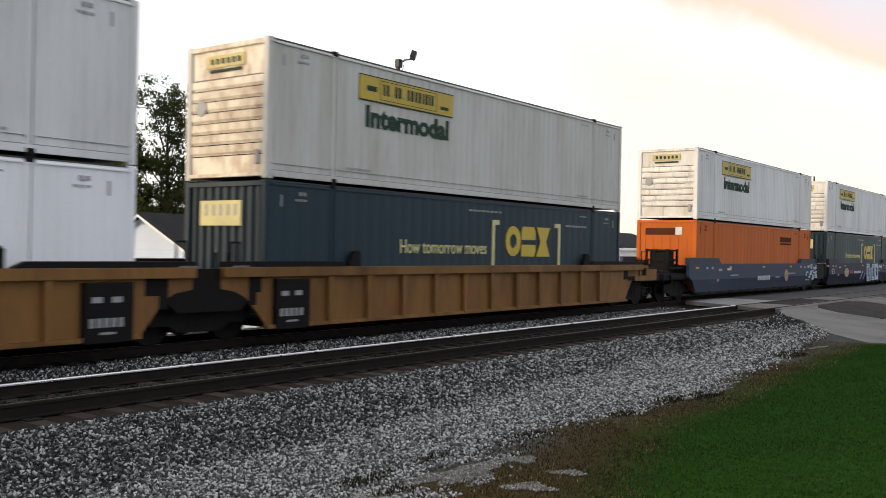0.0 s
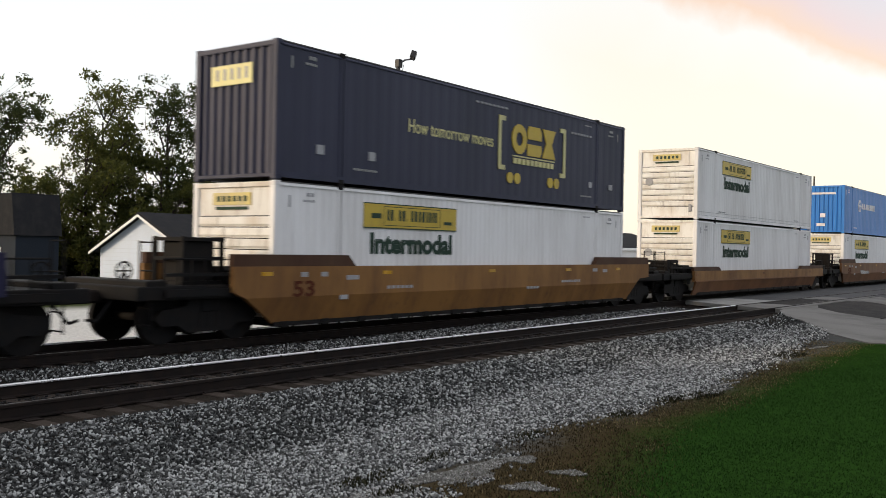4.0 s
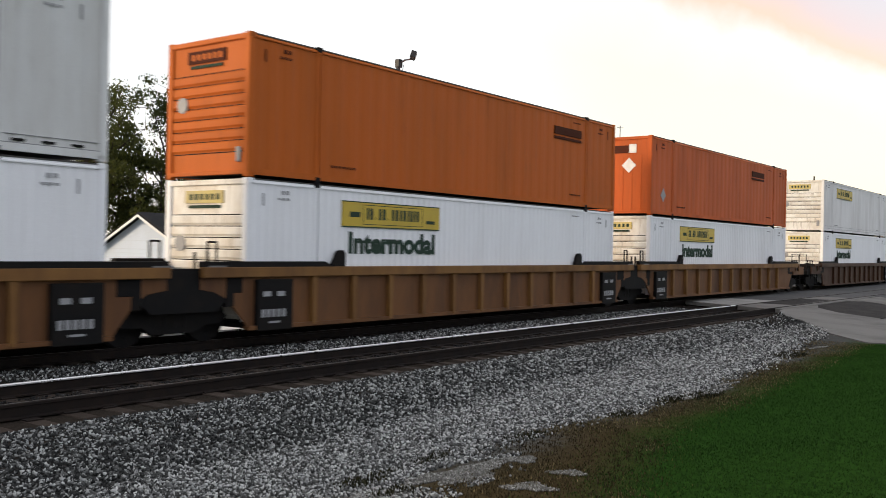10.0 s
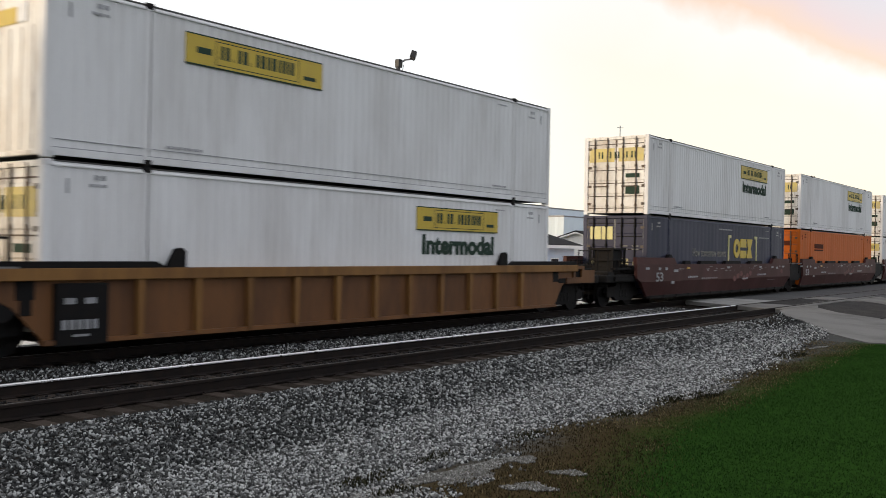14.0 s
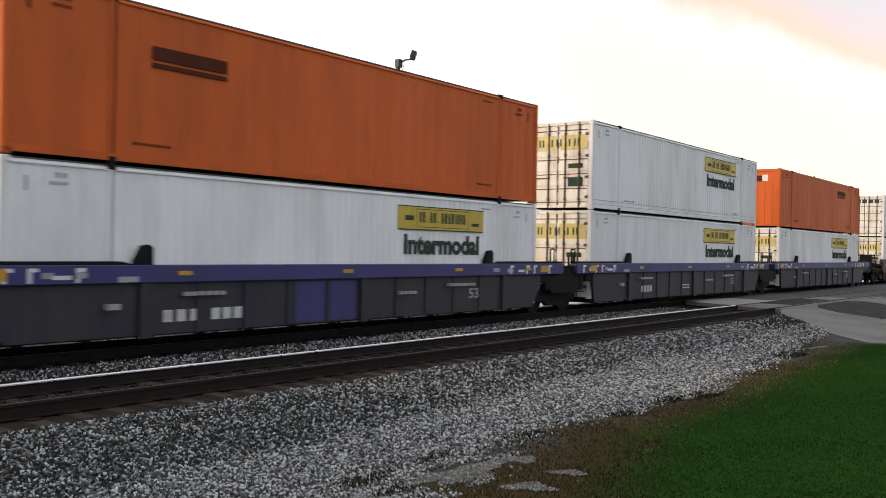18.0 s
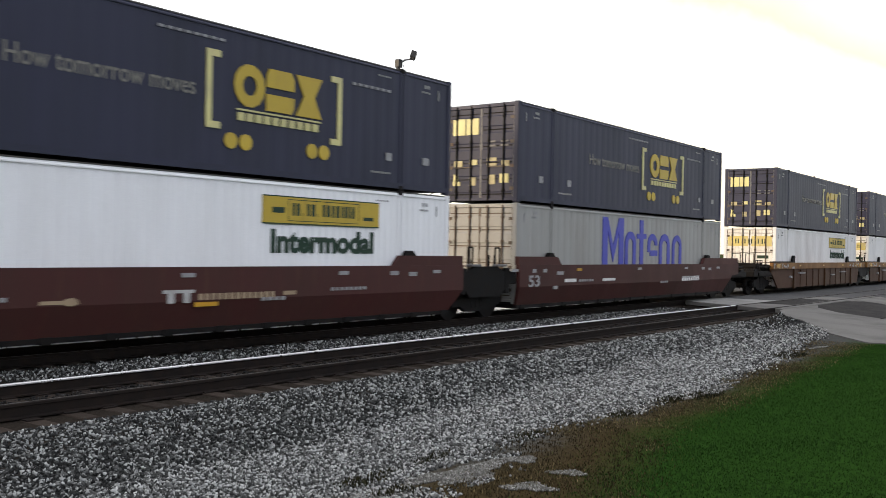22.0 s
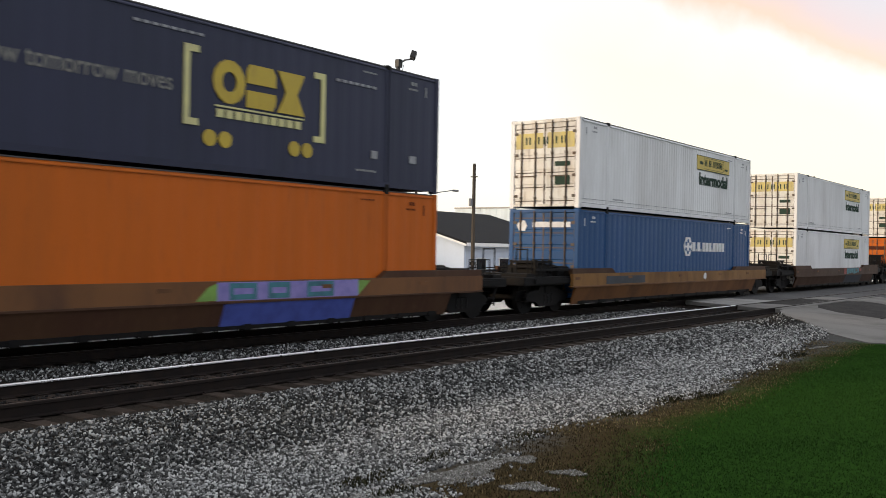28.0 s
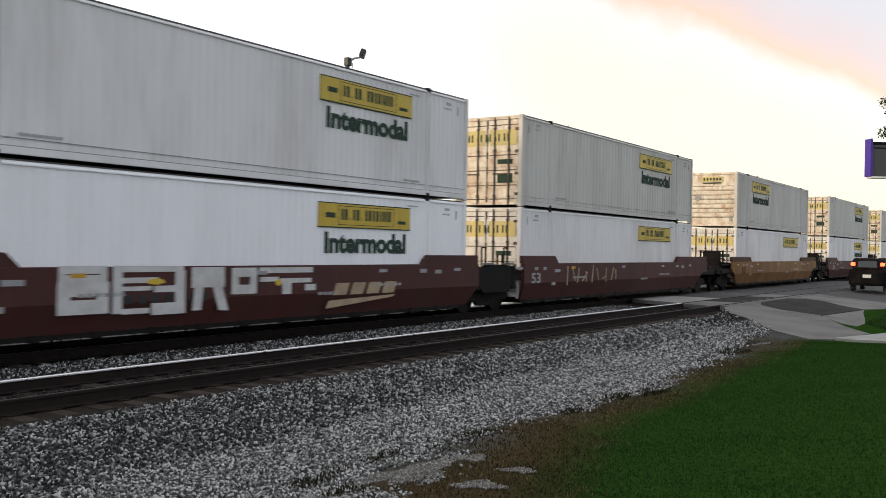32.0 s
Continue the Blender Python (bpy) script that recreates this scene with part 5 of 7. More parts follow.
        if logo in ("pan", "plainpan"):
            def banner(bm):
                box(bm, 0.008, 0.03, 0.2, 1.2, CH - 0.95, CH - 0.45)
                box(bm, 0.008, 0.03, 1.36, 2.38, CH - 0.95, CH - 0.45)
            piece("name_panel", "doorbanner", banner, DIRTYY, box_, label="yellow name panel across the doors")

            def marks(bm):
                for i in range(5):
                    y = 0.5 + i * 0.33
                    box(bm, 0.004, 0.012, y, y + 0.06, CH - 0.82, CH - 0.58)
                    box(bm, 0.004, 0.012, y + 0.13, y + 0.19, CH - 0.82, CH - 0.58 - 0.1 * (i % 2))
                box(bm, 0.006, 0.012, 0.35, 0.9, 0.75, 1.05)
                box(bm, 0.006, 0.012, 0.35, 0.9, 1.35, 1.5)
            piece("bar_lettering", "doormarks", marks, GREENINK, box_)
        elif logo.startswith("brak"):
            def board(bm):
                box(bm, 0.006, 0.03, 1.86, 2.3, CH - 0.9, CH - 0.42)
                box(bm, 0.006, 0.03, 1.38, 1.82, CH - 0.9, CH - 0.42)
            piece("name_panel", "brakdoor", board, PALEY, box_, label="pale yellow name panel across a door")

            def bright(bm):
                for y, z, w, h in ((2.02, 0.5, 0.26, 0.12), (2.12, 0.62, 0.14, 0.22), (0.32, 0.56, 0.3, 0.26), (1.42, 1.1, 0.26, 0.16)):
                    box(bm, 0.008, 0.03, y, y + w, z, z + h)
            piece("placard", "brakbright", bright, PALEY, box_)

            def marks(bm):
                for y, z, w, h in ((1.46, 0.5, 0.22, 0.24), (0.78, 0.52, 0.24, 0.28), (1.95, 1.06, 0.3, 0.18), (0.74, 1.02, 0.32, 0.12), (0.74, 1.2, 0.32, 0.1), (0.3, 1.04, 0.26, 0.16)):
                    box(bm, 0.008, 0.03, y, y + w, z, z + h)
            piece("placard", "brakplacard", marks, PLACARD, box_)

            def rows(bm):
                for y in (0.34, 0.78):
                    for z in (1.62, 1.74):
                        box(bm, 0.01, 0.03, y, y + 0.26, z, z + 0.05)
            piece("bar_lettering", "brakrows", rows, DIMFILM, box_)
        elif logo == "orange":
            def board(bm):
                box(bm, 0.008, 0.03, 0.45, 2.0, CH - 0.85, CH - 0.6)
            piece("name_panel", "orangedoor", board, BROWNINK, box_)
        elif logo == "slant":
            def board(bm):
                for i in range(5):
                    y = 0.35 + i * 0.4
                    box(bm, 0.004, 0.03, y, y + 0.3, CH - 0.55, CH - 0.28)
            piece("bar_lettering", "slantdoor", board, SLATE, box_)
        elif logo == "hexa":
            def board(bm):
                box(bm, 0.008, 0.03, 0.3, 1.7, CH - 0.6, CH - 0.42)
                tube(bm, (0.006, 2.1, CH - 0.55), (0.03, 2.1, CH - 0.55), 0.2, n=6)
            piece("bar_lettering", "hexadoor", board, WFILM, box_)
    side_marks(box_, colour, end, logo)
    return box_


def side_marks(box_, colour, end, logo):
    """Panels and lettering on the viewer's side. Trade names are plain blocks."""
    nose_first = end != "doors"
    y0, y1 = -0.004, 0.022
    if logo in ("pan", "plainpan"):
        x = 2.77 if nose_first else 9.78
        up = 0.0

        def banner(bm):
            box(bm, 0, 3.6, y0, y1, 1.99, 2.58)
        ban = piece("name_panel", "banner", banner, YELLOW, box_, (x, 0, up), "yellow name panel with dark border")

        def border(bm):
            for a, b, c, d in ((0, 3.6, 2.555, 2.58), (0, 3.6, 1.99, 2.015), (0.7, 2.9, 2.06, 2.075), (0.7, 2.9, 2.5, 2.515), (0.7, 0.715, 2.06, 2.5), (2.885, 2.9, 2.06, 2.5)):
                box(bm, a, b, y0 - 0.003, y1, c, d)
        piece("panel_border", "border", border, GREENINK, ban)

        def blocks(bm):
            for a, w in ((0.82, 0.22), (1.12, 0.06), (1.25, 0.24), (1.56, 0.06), (1.72, 0.24), (2.02, 0.24), (2.32, 0.2), (2.56, 0.2)):
                low = 2.18
                box(bm, a, a + w * 0.35, y0 - 0.004, y1, low, 2.44 if w > 0.1 else low + 0.06)
                if w > 0.1:
                    box(bm, a + w * 0.55, a + w, y0 - 0.004, y1, low, 2.44)
            box(bm, 0.25, 0.6, y0 - 0.004, y1, 2.22, 2.34)
            box(bm, 3.05, 3.4, y0 - 0.004, y1, 2.14, 2.22)
        piece("name_lettering", "blocks", blocks, GREENINK, ban)
        if logo == "pan":
            letters("Intermodal", 3.2, 0.47, GREENINK, box_, x + 0.24, 1.42, 0.012, 0.042)
    elif logo.startswith("brak"):
        x0 = 8.3

        def bracket(bm):
            box(bm, 0, 0.13, y0, y1, 0.86, 2.36)
            box(bm, 0, 0.34, y0, y1, 2.23, 2.36)
            box(bm, 0, 0.34, y0, y1, 0.86, 0.99)
            box(bm, 3.62, 3.75, y0, y1, 0.86, 2.36)
            box(bm, 3.41, 3.75, y0, y1, 2.23, 2.36)
            box(bm, 3.41, 3.75, y0, y1, 0.86, 0.99)
        piece("bracket_mark", "bracket", bracket, PALEY, box_, (x0, 0, 0), "pale bracket-shaped mark")

        def emblem(bm):
            n = 14
            for q in range(n):
                u, v = 2 * math.pi * q / n, 2 * math.pi * (q + 1) / n
                prism(bm, [(1.08 + r * math.cos(w) * 0.93, 1.79 + r * math.sin(w)) for r, w in ((0.43, u), (0.43, v), (0.2, v), (0.2, u))], y0, y1)
            prism(bm, [(1.52, 1.36), (2.22, 1.36), (2.3, 1.5), (2.3, 1.7), (1.52, 1.7)], y0, y1)
            prism(bm, [(1.52, 1.84), (2.3, 1.84), (2.3, 2.08), (2.2, 2.22), (1.6, 2.22), (1.52, 2.08)], y0, y1)
            prism(bm, [(2.36, 1.36), (3.12, 1.36), (2.9, 1.79), (3.12, 2.22), (2.36, 2.22), (2.58, 1.79)], y0, y1)
        piece("emblem", "emblem", emblem, YELLOW, box_, (x0, 0, 0), "yellow ring, bars and waisted block")
        if logo != "braklow":
            def under(bm):
                box(bm, 0.75, 3.1, y0, y1, 1.28, 1.315)
                for i in range(10):
                    box(bm, 0.78 + i * 0.23, 0.95 + i * 0.23, y0, y1, 1.08, 1.24)
            piece("bar_lettering", "under", under, PALEY, box_, (x0, 0, 0))

            def dots(bm):
                tube(bm, (0, y0, 0.66), (0, y1, 0.66), 0.16, n=14)
            for a in (0.62, 1.0, 2.85, 3.22):
                piece("round_mark", "dots", dots, YELLOW, box_, (x0 + a, 0, 0), "yellow disc")

        letters("How tomorrow moves", 3.7, 0.33, CREAMFILM if end == "doors" else PALEY, box_, 4.35, 1.44 if logo != "braklow" else 1.42, 0.014, 0.004)

        def plates(bm):
            for a in (1.2, 2.9):
                box(bm, a, a + 0.22, y0, y1, 0.62, 0.82)
            box(bm, 13.6, 13.8, y0, y1, 0.68, 0.86)
            box(bm, 15.0, 15.25, y0, y1, 0.68, 0.86)
            for k in range(8):
                box(bm, 7.2 + k * 0.2, 7.33 + k * 0.2, y0 + 0.004, y1, 2.55, 2.6)
            for k in range(7):
                box(bm, 12.4 + k * 0.2, 12.53 + k * 0.2, y0 + 0.004, y1, 2.28, 2.34)
        piece("number_marking", "plates", plates, GFILM, box_)
    elif logo == "orange":
        x = {"ribbed": 12.1, "plain": 10.95}.get(end, 2.78)

        def board(bm):
            box(bm, 0, 1.7, y0, y1, 1.98, 2.22)
            box(bm, 0, 1.7, y0, y1, 1.84, 1.92)
        piece("name_panel", "orangeside", board, BROWNINK, box_, (x, 0, 0.2 if end != "doors" else -0.05), "dark brown name blocks")
    elif logo == "slant":
        def blocks(bm):
            for a, w in ((0.0, 0.7), (0.82, 1.05), (2.0, 0.26), (2.4, 0.62), (3.16, 0.78)):
                for z, zz in ((1.46, 1.66), (1.7, 1.98), (2.02, 2.22)):
                    k = 0.3 / 0.76
                    e = 0.12 if zz < 2 and a > 2.2 else 0.0
                    prism(bm, [(a + k * (z - 1.46), z), (a + w - 2 * e + k * (z - 1.46), z), (a + w - 2 * e + k * (zz - 1.46), zz), (a + k * (zz - 1.46), zz)], y0, y1)
        piece("emblem", "slantmark", blocks, SLATE, box_, (5.8 if nose_first else 6.35, 0, 0.0), "slanted slate letter blocks")
        letters("INTERMODAL", 2.95, 0.24, SLATE, box_, 7.1 if nose_first else 7.65, 1.0, 0.014, 0.0)

        def holes(bm):
            for i in range(30):
                box(bm, 0.4 + i * 0.52, 0.62 + i * 0.52, -0.003, 0.02, 0.21, 0.25)
        piece("slot_row", "slots", holes, DARK, box_)
    elif logo == "hexa":
        def mark(bm):
            tube(bm, (0.42, y0, 1.8), (0.42, y1, 1.8), 0.42, n=6)
        piece("emblem", "hexmark", mark, WFILM, box_, (8.55 if end == "doors" else 3.4, 0, 0), "white six-sided emblem")

        def inner(bm):
            for q in range(6):
                c, s = math.cos(q * math.pi / 3 + 0.5), math.sin(q * math.pi / 3 + 0.5)
                tube(bm, (0.42 + 0.22 * c, y0 - 0.004, 1.8 + 0.22 * s), (0.42 + 0.22 * c, y1, 1.8 + 0.22 * s), 0.085, n=8)
        piece("emblem_inlay", "hexdots", inner, BLUE if colour == "blue" else DEEPBLUE, box_, (8.55 if end == "doors" else 3.4, 0, 0))

        def blocks(bm):
            for a, w in ((0, 0.3), (0.36, 0.08), (0.5, 0.32), (0.86, 0.08), (1.05, 0.3), (1.4, 0.3), (1.75, 0.28), (2.07, 0.1), (2.22, 0.3), (2.56, 0.28), (2.88, 0.3), (3.22, 0.3)):
                box(bm, a, a + w * 0.9, y0, y1, 1.62, 1.98 if w > 0.12 else 1.72)
        piece("name_lettering", "hexablocks", blocks, WFILM, box_, (9.45 if end == "doors" else 4.4, 0, 0))
    elif logo == "violet":
        def blocks(bm):
            def half_ring(cx, cz, r, w, legs):
                n = 10
                for q in range(n):
                    u, v = math.pi * q / n, math.pi * (q + 1) / n
                    prism(bm, [(cx + k * math.cos(t), cz + k * math.sin(t)) for k, t in ((r, u), (r, v), (r - w, v), (r - w, u))], y0, y1)
                for x in (cx - r, cx + r - w) if legs else ():
                    box(bm, x, x + w, y0, y1, 0.9, cz)
            for x, z in ((5.35, 2.7), (6.55, 2.7)):
                box(bm, x, x + 0.36, y0, y1, 0.9, z)
            prism(bm, [(5.71, 2.7), (5.71, 2.25), (6.13, 1.2), (6.55, 2.25), (6.55, 2.7), (6.13, 1.75)], y0, y1)
            half_ring(7.46, 1.82, 0.44, 0.24, True)
            box(bm, 8.22, 8.5, y0, y1, 0.9, 2.68)
            box(bm, 7.98, 8.76, y0, y1, 2.02, 2.2)
            half_ring(9.3, 1.8, 0.42, 0.22, False)
            box(bm, 8.88, 9.1, y0, y1, 1.55, 1.8)
            box(bm, 9.1, 9.72, y0, y1, 1.42, 1.62)
            half_ring(10.38, 1.76, 0.48, 0.24, True)
            half_ring(11.54, 1.78, 0.44, 0.22, True)
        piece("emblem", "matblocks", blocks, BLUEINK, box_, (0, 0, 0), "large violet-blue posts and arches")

    def small(bm):
        for a, n, z, h in ((0.85, 3, 2.48, 0.05), (0.95, 2, 2.6, 0.08), (13.3, 4, 2.62, 0.035), (14.95, 3, 2.46, 0.045), (15.05, 2, 2.58, 0.08),
                           (2.4, 7, 0.36, 0.05), (13.1, 6, 0.36, 0.045)):
            for q in range(n):
                box(bm, a + q * 0.12, a + 0.075 + q * 0.12, 0.01, 0.02, z, z + h)
        box(bm, 0.42, 0.46, 0.01, 0.02, 2.35, 2.6)
        box(bm, 15.6, 15.64, 0.01, 0.02, 2.35, 2.6)
    piece("number_marking", "smallmarks", small, {"orange": BROWNINK, "rust": BROWNINK, "navy": GREY, "petrol": GREY, "deep": WFILM, "blue": WFILM}.get(colour, GFILM), box_)


# ---- well cars ----
R_WHEEL = 0.483
WHEELS = []


def truck(car, xc):
    t = new("truck")
    t.parent = car
    t.location = (xc, 1.295, 0)
    t.empty_display_size = 0.2

    def frame_side(bm):
        prism(bm, [(-1.25, 0.5), (-1.1, 0.36), (-0.72, 0.36), (-0.5, 0.22), (0.5, 0.22), (0.72, 0.36), (1.1, 0.36), (1.25, 0.5), (1.1, 0.66), (0.55, 0.72),
                   (0.45, 0.86), (-0.45, 0.86), (-0.55, 0.72), (-1.1, 0.66)], -0.07, 0.07)

    def spring(bm):
        tube(bm, (0, 0, 0.32), (0, 0, 0.6), 0.085, n=8)

    def bolster(bm):
        box(bm, -0.2, 0.2, -1.1, 1.1, 0.6, 0.85, 0.02)

    def wheelset(bm):
        tube(bm, (0, -1.05, 0), (0, 1.05, 0), 0.08, n=10)
        for s in (-1, 1):
            y = s * 0.755
            tube(bm, (0, y - 0.06, 0), (0, y + 0.06, 0), R_WHEEL, n=28)
            tube(bm, (0, y - s * 0.06, 0), (0, y - s * 0.09, 0), R_WHEEL + 0.025, n=28)
            tube(bm, (0, y + s * 0.06, 0), (0, y + s * 0.14, 0), 0.15, n=12)
            for q in range(3):
                c, d = math.cos(q * 2.094), math.sin(q * 2.094)
                tube(bm, (0.3 * c, y + s * 0.055, 0.3 * d), (0.3 * c, y + s * 0.075, 0.3 * d), 0.05, n=6)
    for s in (-1, 1):
        piece("side_frame", "sideframe", frame_side, DARK, t, (0, s * 1.0, 0))
        for x in (-0.22, 0, 0.22):
            piece("spring", "spring", spring, DARK, t, (x, s * 1.0, 0))
    piece("bolster", "bolster", bolster, DARK, t)
    for s in (-0.915, 0.915):
        w = piece("wheelset", "wheelset", wheelset, DARK, t, (s, 0, R_WHEEL), "steel wheelset")
        WHEELS.append((w, car))
    return t


def well_car(style, paint, low, label, left, right, name="well_car"):
    """One platform of a well car. left, right: 'joint' where it shares a truck with its neighbour, 'coupler' at the car's own end.
    paint: the sides; low: the lower sides."""
    car = thing(name, label, "railcar", group="well cars of the freight train")
    xl = -1.45 if left == "joint" else -3.25
    xr = CL + (1.45 if right == "joint" else 3.25)
    al = -0.55 if left == "joint" else -0.75
    ar = CL + (0.55 if right == "joint" else 0.75)
    top = {"rib": 1.47, "smooth": 1.48, "band": 1.52, "low": 1.2}[style]
    if left == "joint":
        pl = {"rib": -1.2, "smooth": -0.1, "band": -0.05, "low": -0.1}[style]
    else:
        pl = {"rib": -1.0, "smooth": -1.2, "band": -1.0, "low": -0.62}[style]
    pr = CL + ({"rib": 1.2, "smooth": 0.4, "band": 0.1, "low": 0.3}[style] if right == "joint" else {"rib": 1.5, "smooth": 1.7, "band": 2.1, "low": 1.8}[style])
    # the outline of the side below its top edge: straight ends at a shared truck, cut away over a truck of the car's own
    if style == "rib":
        lead = [(pl, top - 0.42), (max(pl, -0.85), top - 0.48), (-0.55, 0.85), (0.0, 0.28)] if left == "joint" else [(pl, top - 0.5), (-0.62, 0.92), (-0.4, 0.8), (-0.28, 0.28)]
        tail = [(ar - 0.45, 0.28), (ar, 0.85), (ar + 0.25, top - 0.48), (pr, top - 0.42)]
    else:
        lead = [(pl, 1.0), (pl, 0.92), (pl, 0.85), (pl + 0.12, 0.27)] if left == "joint" else [(pl, top - 0.5), (pl + 0.1, top - 0.55), (pl + 0.3, 0.85), (0.05, 0.27)]
        tail = [(pr - 0.45, 0.27), (pr, 0.85), (pr, 0.92), (pr, 1.0)] if right == "joint" else [(ar - 0.45, 0.27), (ar, 0.85), (ar + 0.2, top - 0.5), (pr, top - 0.45)]
    arch = lead + tail
    # the top chord of the banded cars runs on over the shared truck
    ca = -1.3 if style == "band" and left == "joint" else pl
    cb = CL + 1.3 if style == "band" and right == "joint" else pr
    key = (style, left, right)

    def side(y0, y1, z_top):
        def build(bm):
            prism(bm, arch + [(pr, z_top), (pl, z_top)], y0, y1)
        return build
    for near in (True, False):
        def yy(a, b):
            return (a, b) if near else (CW - b, CW - a)
        k = key + (near,)
        if style == "smooth":
            s_, o_ = (1, 0.0) if near else (-1, CW)

            def plate(bm):
                up = [arch[0], arch[1], arch[2], arch[5], arch[6], arch[7], (pr, top), (pl, top)]
                prism(bm, up, o_ - s_ * 0.2, o_ - s_ * 0.08)
                lo = [arch[2], arch[3], arch[4], arch[5]]
                out = [bm.verts.new((x, o_ - s_ * (0.2 if z > 0.5 else 0.0), z)) for x, z in lo]
                inn = [bm.verts.new((x, o_ - s_ * (0.08 if z > 0.5 else -0.08), z)) for x, z in lo]
                bm.faces.new(out)
                bm.faces.new(inn[::-1])
                for q in range(4):
                    bm.faces.new((out[q], inn[q], inn[(q + 1) % 4], out[(q + 1) % 4]))
            piece("side_plate", ("side",) + k, plate, paint, car)
        elif style == "rib":
            a, b = yy(-0.09, -0.03)
            piece("side_plate", ("side",) + k, side(a, b, top - 0.2), low, car)
            a, b = yy(-0.22, -0.02)

            def chord(bm, a=a, b=b):
                box(bm, pl, pr, a, b, top - 0.2, top, 0.01)
            piece("top_chord", ("chord",) + k, chord, paint, car)

            def sill(bm, a=a, b=b):
                box(bm, al + 0.5, ar - 0.5, a + 0.04, b, 0.22, 0.3)
            piece("bottom_sill", ("sill",) + k, sill, low, car)
            a2, b2 = yy(-0.2, -0.09)

            def stake(bm, a2=a2, b2=b2):
                prism(bm, [(0, 0.25), (0.1, 0.25), (0.13, 1.27), (-0.03, 1.27)], a2, b2)
            for i in range(11):
                piece("side_post", ("stake", near), stake, paint, car, (1.72 + i * 1.265, 0, 0))

            def panel(bm, a2=a2, b2=b2):
                box(bm, 0, 0.95, a2 - 0.005, b2, 0.2, 1.22)
            if near:
                for x in [0.15] * (left == "joint") + [CL - 1.1] * (right == "joint"):
                    piece("end_panel", ("bay", near), panel, DARK, car, (x, 0, 0), "black end bay")
        elif style == "band":
            a, b = yy(-0.12, -0.05)
            piece("side_plate", ("side",) + k, side(a, b, top - 0.32), low, car)
            a, b = yy(-0.22, -0.03)

            def chord(bm, a=a, b=b):
                box(bm, ca, cb, a, b, top - 0.32, top, 0.015)
            piece("top_chord", ("chord",) + k, chord, paint, car)
            a2, b2 = yy(-0.2, -0.12)

            def stake(bm, a2=a2, b2=b2):
                box(bm, -0.13, 0.13, a2, b2, 0.22, 1.2)
            for x in (2.6, 8.42, 14.25):
                piece("side_post", ("bigstake", near), stake, low, car, (x, 0, 0))

            def thin(bm, a2=a2, b2=b2):
                box(bm, -0.03, 0.03, a2 + 0.05, b2, 0.26, 1.2)
            for i in range(4):
                for x in (3.76 + i * 1.16, 9.58 + i * 1.16):
                    piece("side_rib", ("thin", near), thin, low, car, (x, 0, 0))
        else:
            def build(bm, s=1 if near else -1, o=0 if near else CW):
                lo = [(-0.2, 0.79), (0.0, 0.24), (0.06, 0.24), (-0.1, 0.79)]
                slab(bm, [(o + s * y, z) for y, z in lo], al + 0.35, ar - 0.35)
            # the flared part usually takes a browner colour that stands for its shade
            piece("lower_side", ("lowside",) + k, build, low, car)
            a, b = yy(-0.2, -0.08)

            def upper(bm, a=a, b=b):
                prism(bm, [(pl, 0.82), (al, 0.79), (ar, 0.79), (pr, 0.82), (pr, top), (pl, top)], a, b)
            piece("upper_side", ("upside",) + k, upper, paint, car)

            def lip(bm, a=a, b=b):
                box(bm, pl, pr, a - 0.03, b, 0.77, 0.81)
            piece("side_lip", ("lip",) + k, lip, low, car)
        # raised shoulders over both ends
        h = {"rib": 0.11, "smooth": 0.24, "band": 0.06, "low": 0.16}[style]
        a, b = yy(-0.17, -0.03)

        def shoulder(bm, a=a, b=b):
            prism(bm, [(ca, top), (2.35, top), (2.1, top + h), (ca, top + h)], a, b)
        piece("end_shoulder", ("shl",) + k, shoulder, DARK if style in ("rib", "band") else low if paint not in (YCAR, BCAR) else RCAR, car)

        def shoulder2(bm, a=a, b=b):
            prism(bm, [(cb, top + h), (CL - 2.1, top + h), (CL - 2.35, top), (cb, top)], a, b)
        piece("end_shoulder", ("shr",) + k, shoulder2, DARK if style in ("rib", "band") else low if paint not in (YCAR, BCAR) else RCAR, car)
        if style in ("band", "rib") and near:
            def stop(bm):
                prism(bm, [(-0.2, 0), (0.16, 0), (0.16, 0.3), (0.08, 0.36), (-0.04, 0.34), (-0.2, 0.06)], -0.14, -0.02)
            for x in (2.6, CL - 2.6):
                piece("container_stop", "stop", stop, DARK, car, (x, 0, top), "black guide block")

    # well floor, end decks, bulkheads
    def floor(bm):
        for i in range(14):
            x = 0.2 + i * 1.2
            box(bm, x, x + 0.22, -0.06, CW + 0.06, 0.22, 0.34)
        box(bm, 0, CL, -0.04, 0.14, 0.24, 0.33)
        box(bm, 0, CL, CW - 0.14, CW + 0.04, 0.24, 0.33)
    piece("well_floor", "wfloor", floor, DARK, car)
    for side_, kind in ((-1, left), (1, right)):
        def at(x):
            return x if side_ < 0 else CL - x

        def deck(bm):
            e = xl if side_ < 0 else CL - xr
            lo, hi = sorted((at(e), at(-0.12)))
            box(bm, lo, hi, -0.04 if kind == "coupler" else 0.75, CW + 0.04 if kind == "coupler" else 1.84, 0.86, 1.12, 0.02)
            lo, hi = sorted((at(-0.5), at(-0.15)))
            box(bm, lo, hi, -0.1, CW + 0.1, 0.95, 1.3, 0.02)
        piece("end_deck", ("deck", side_, kind), deck, DARK, car)
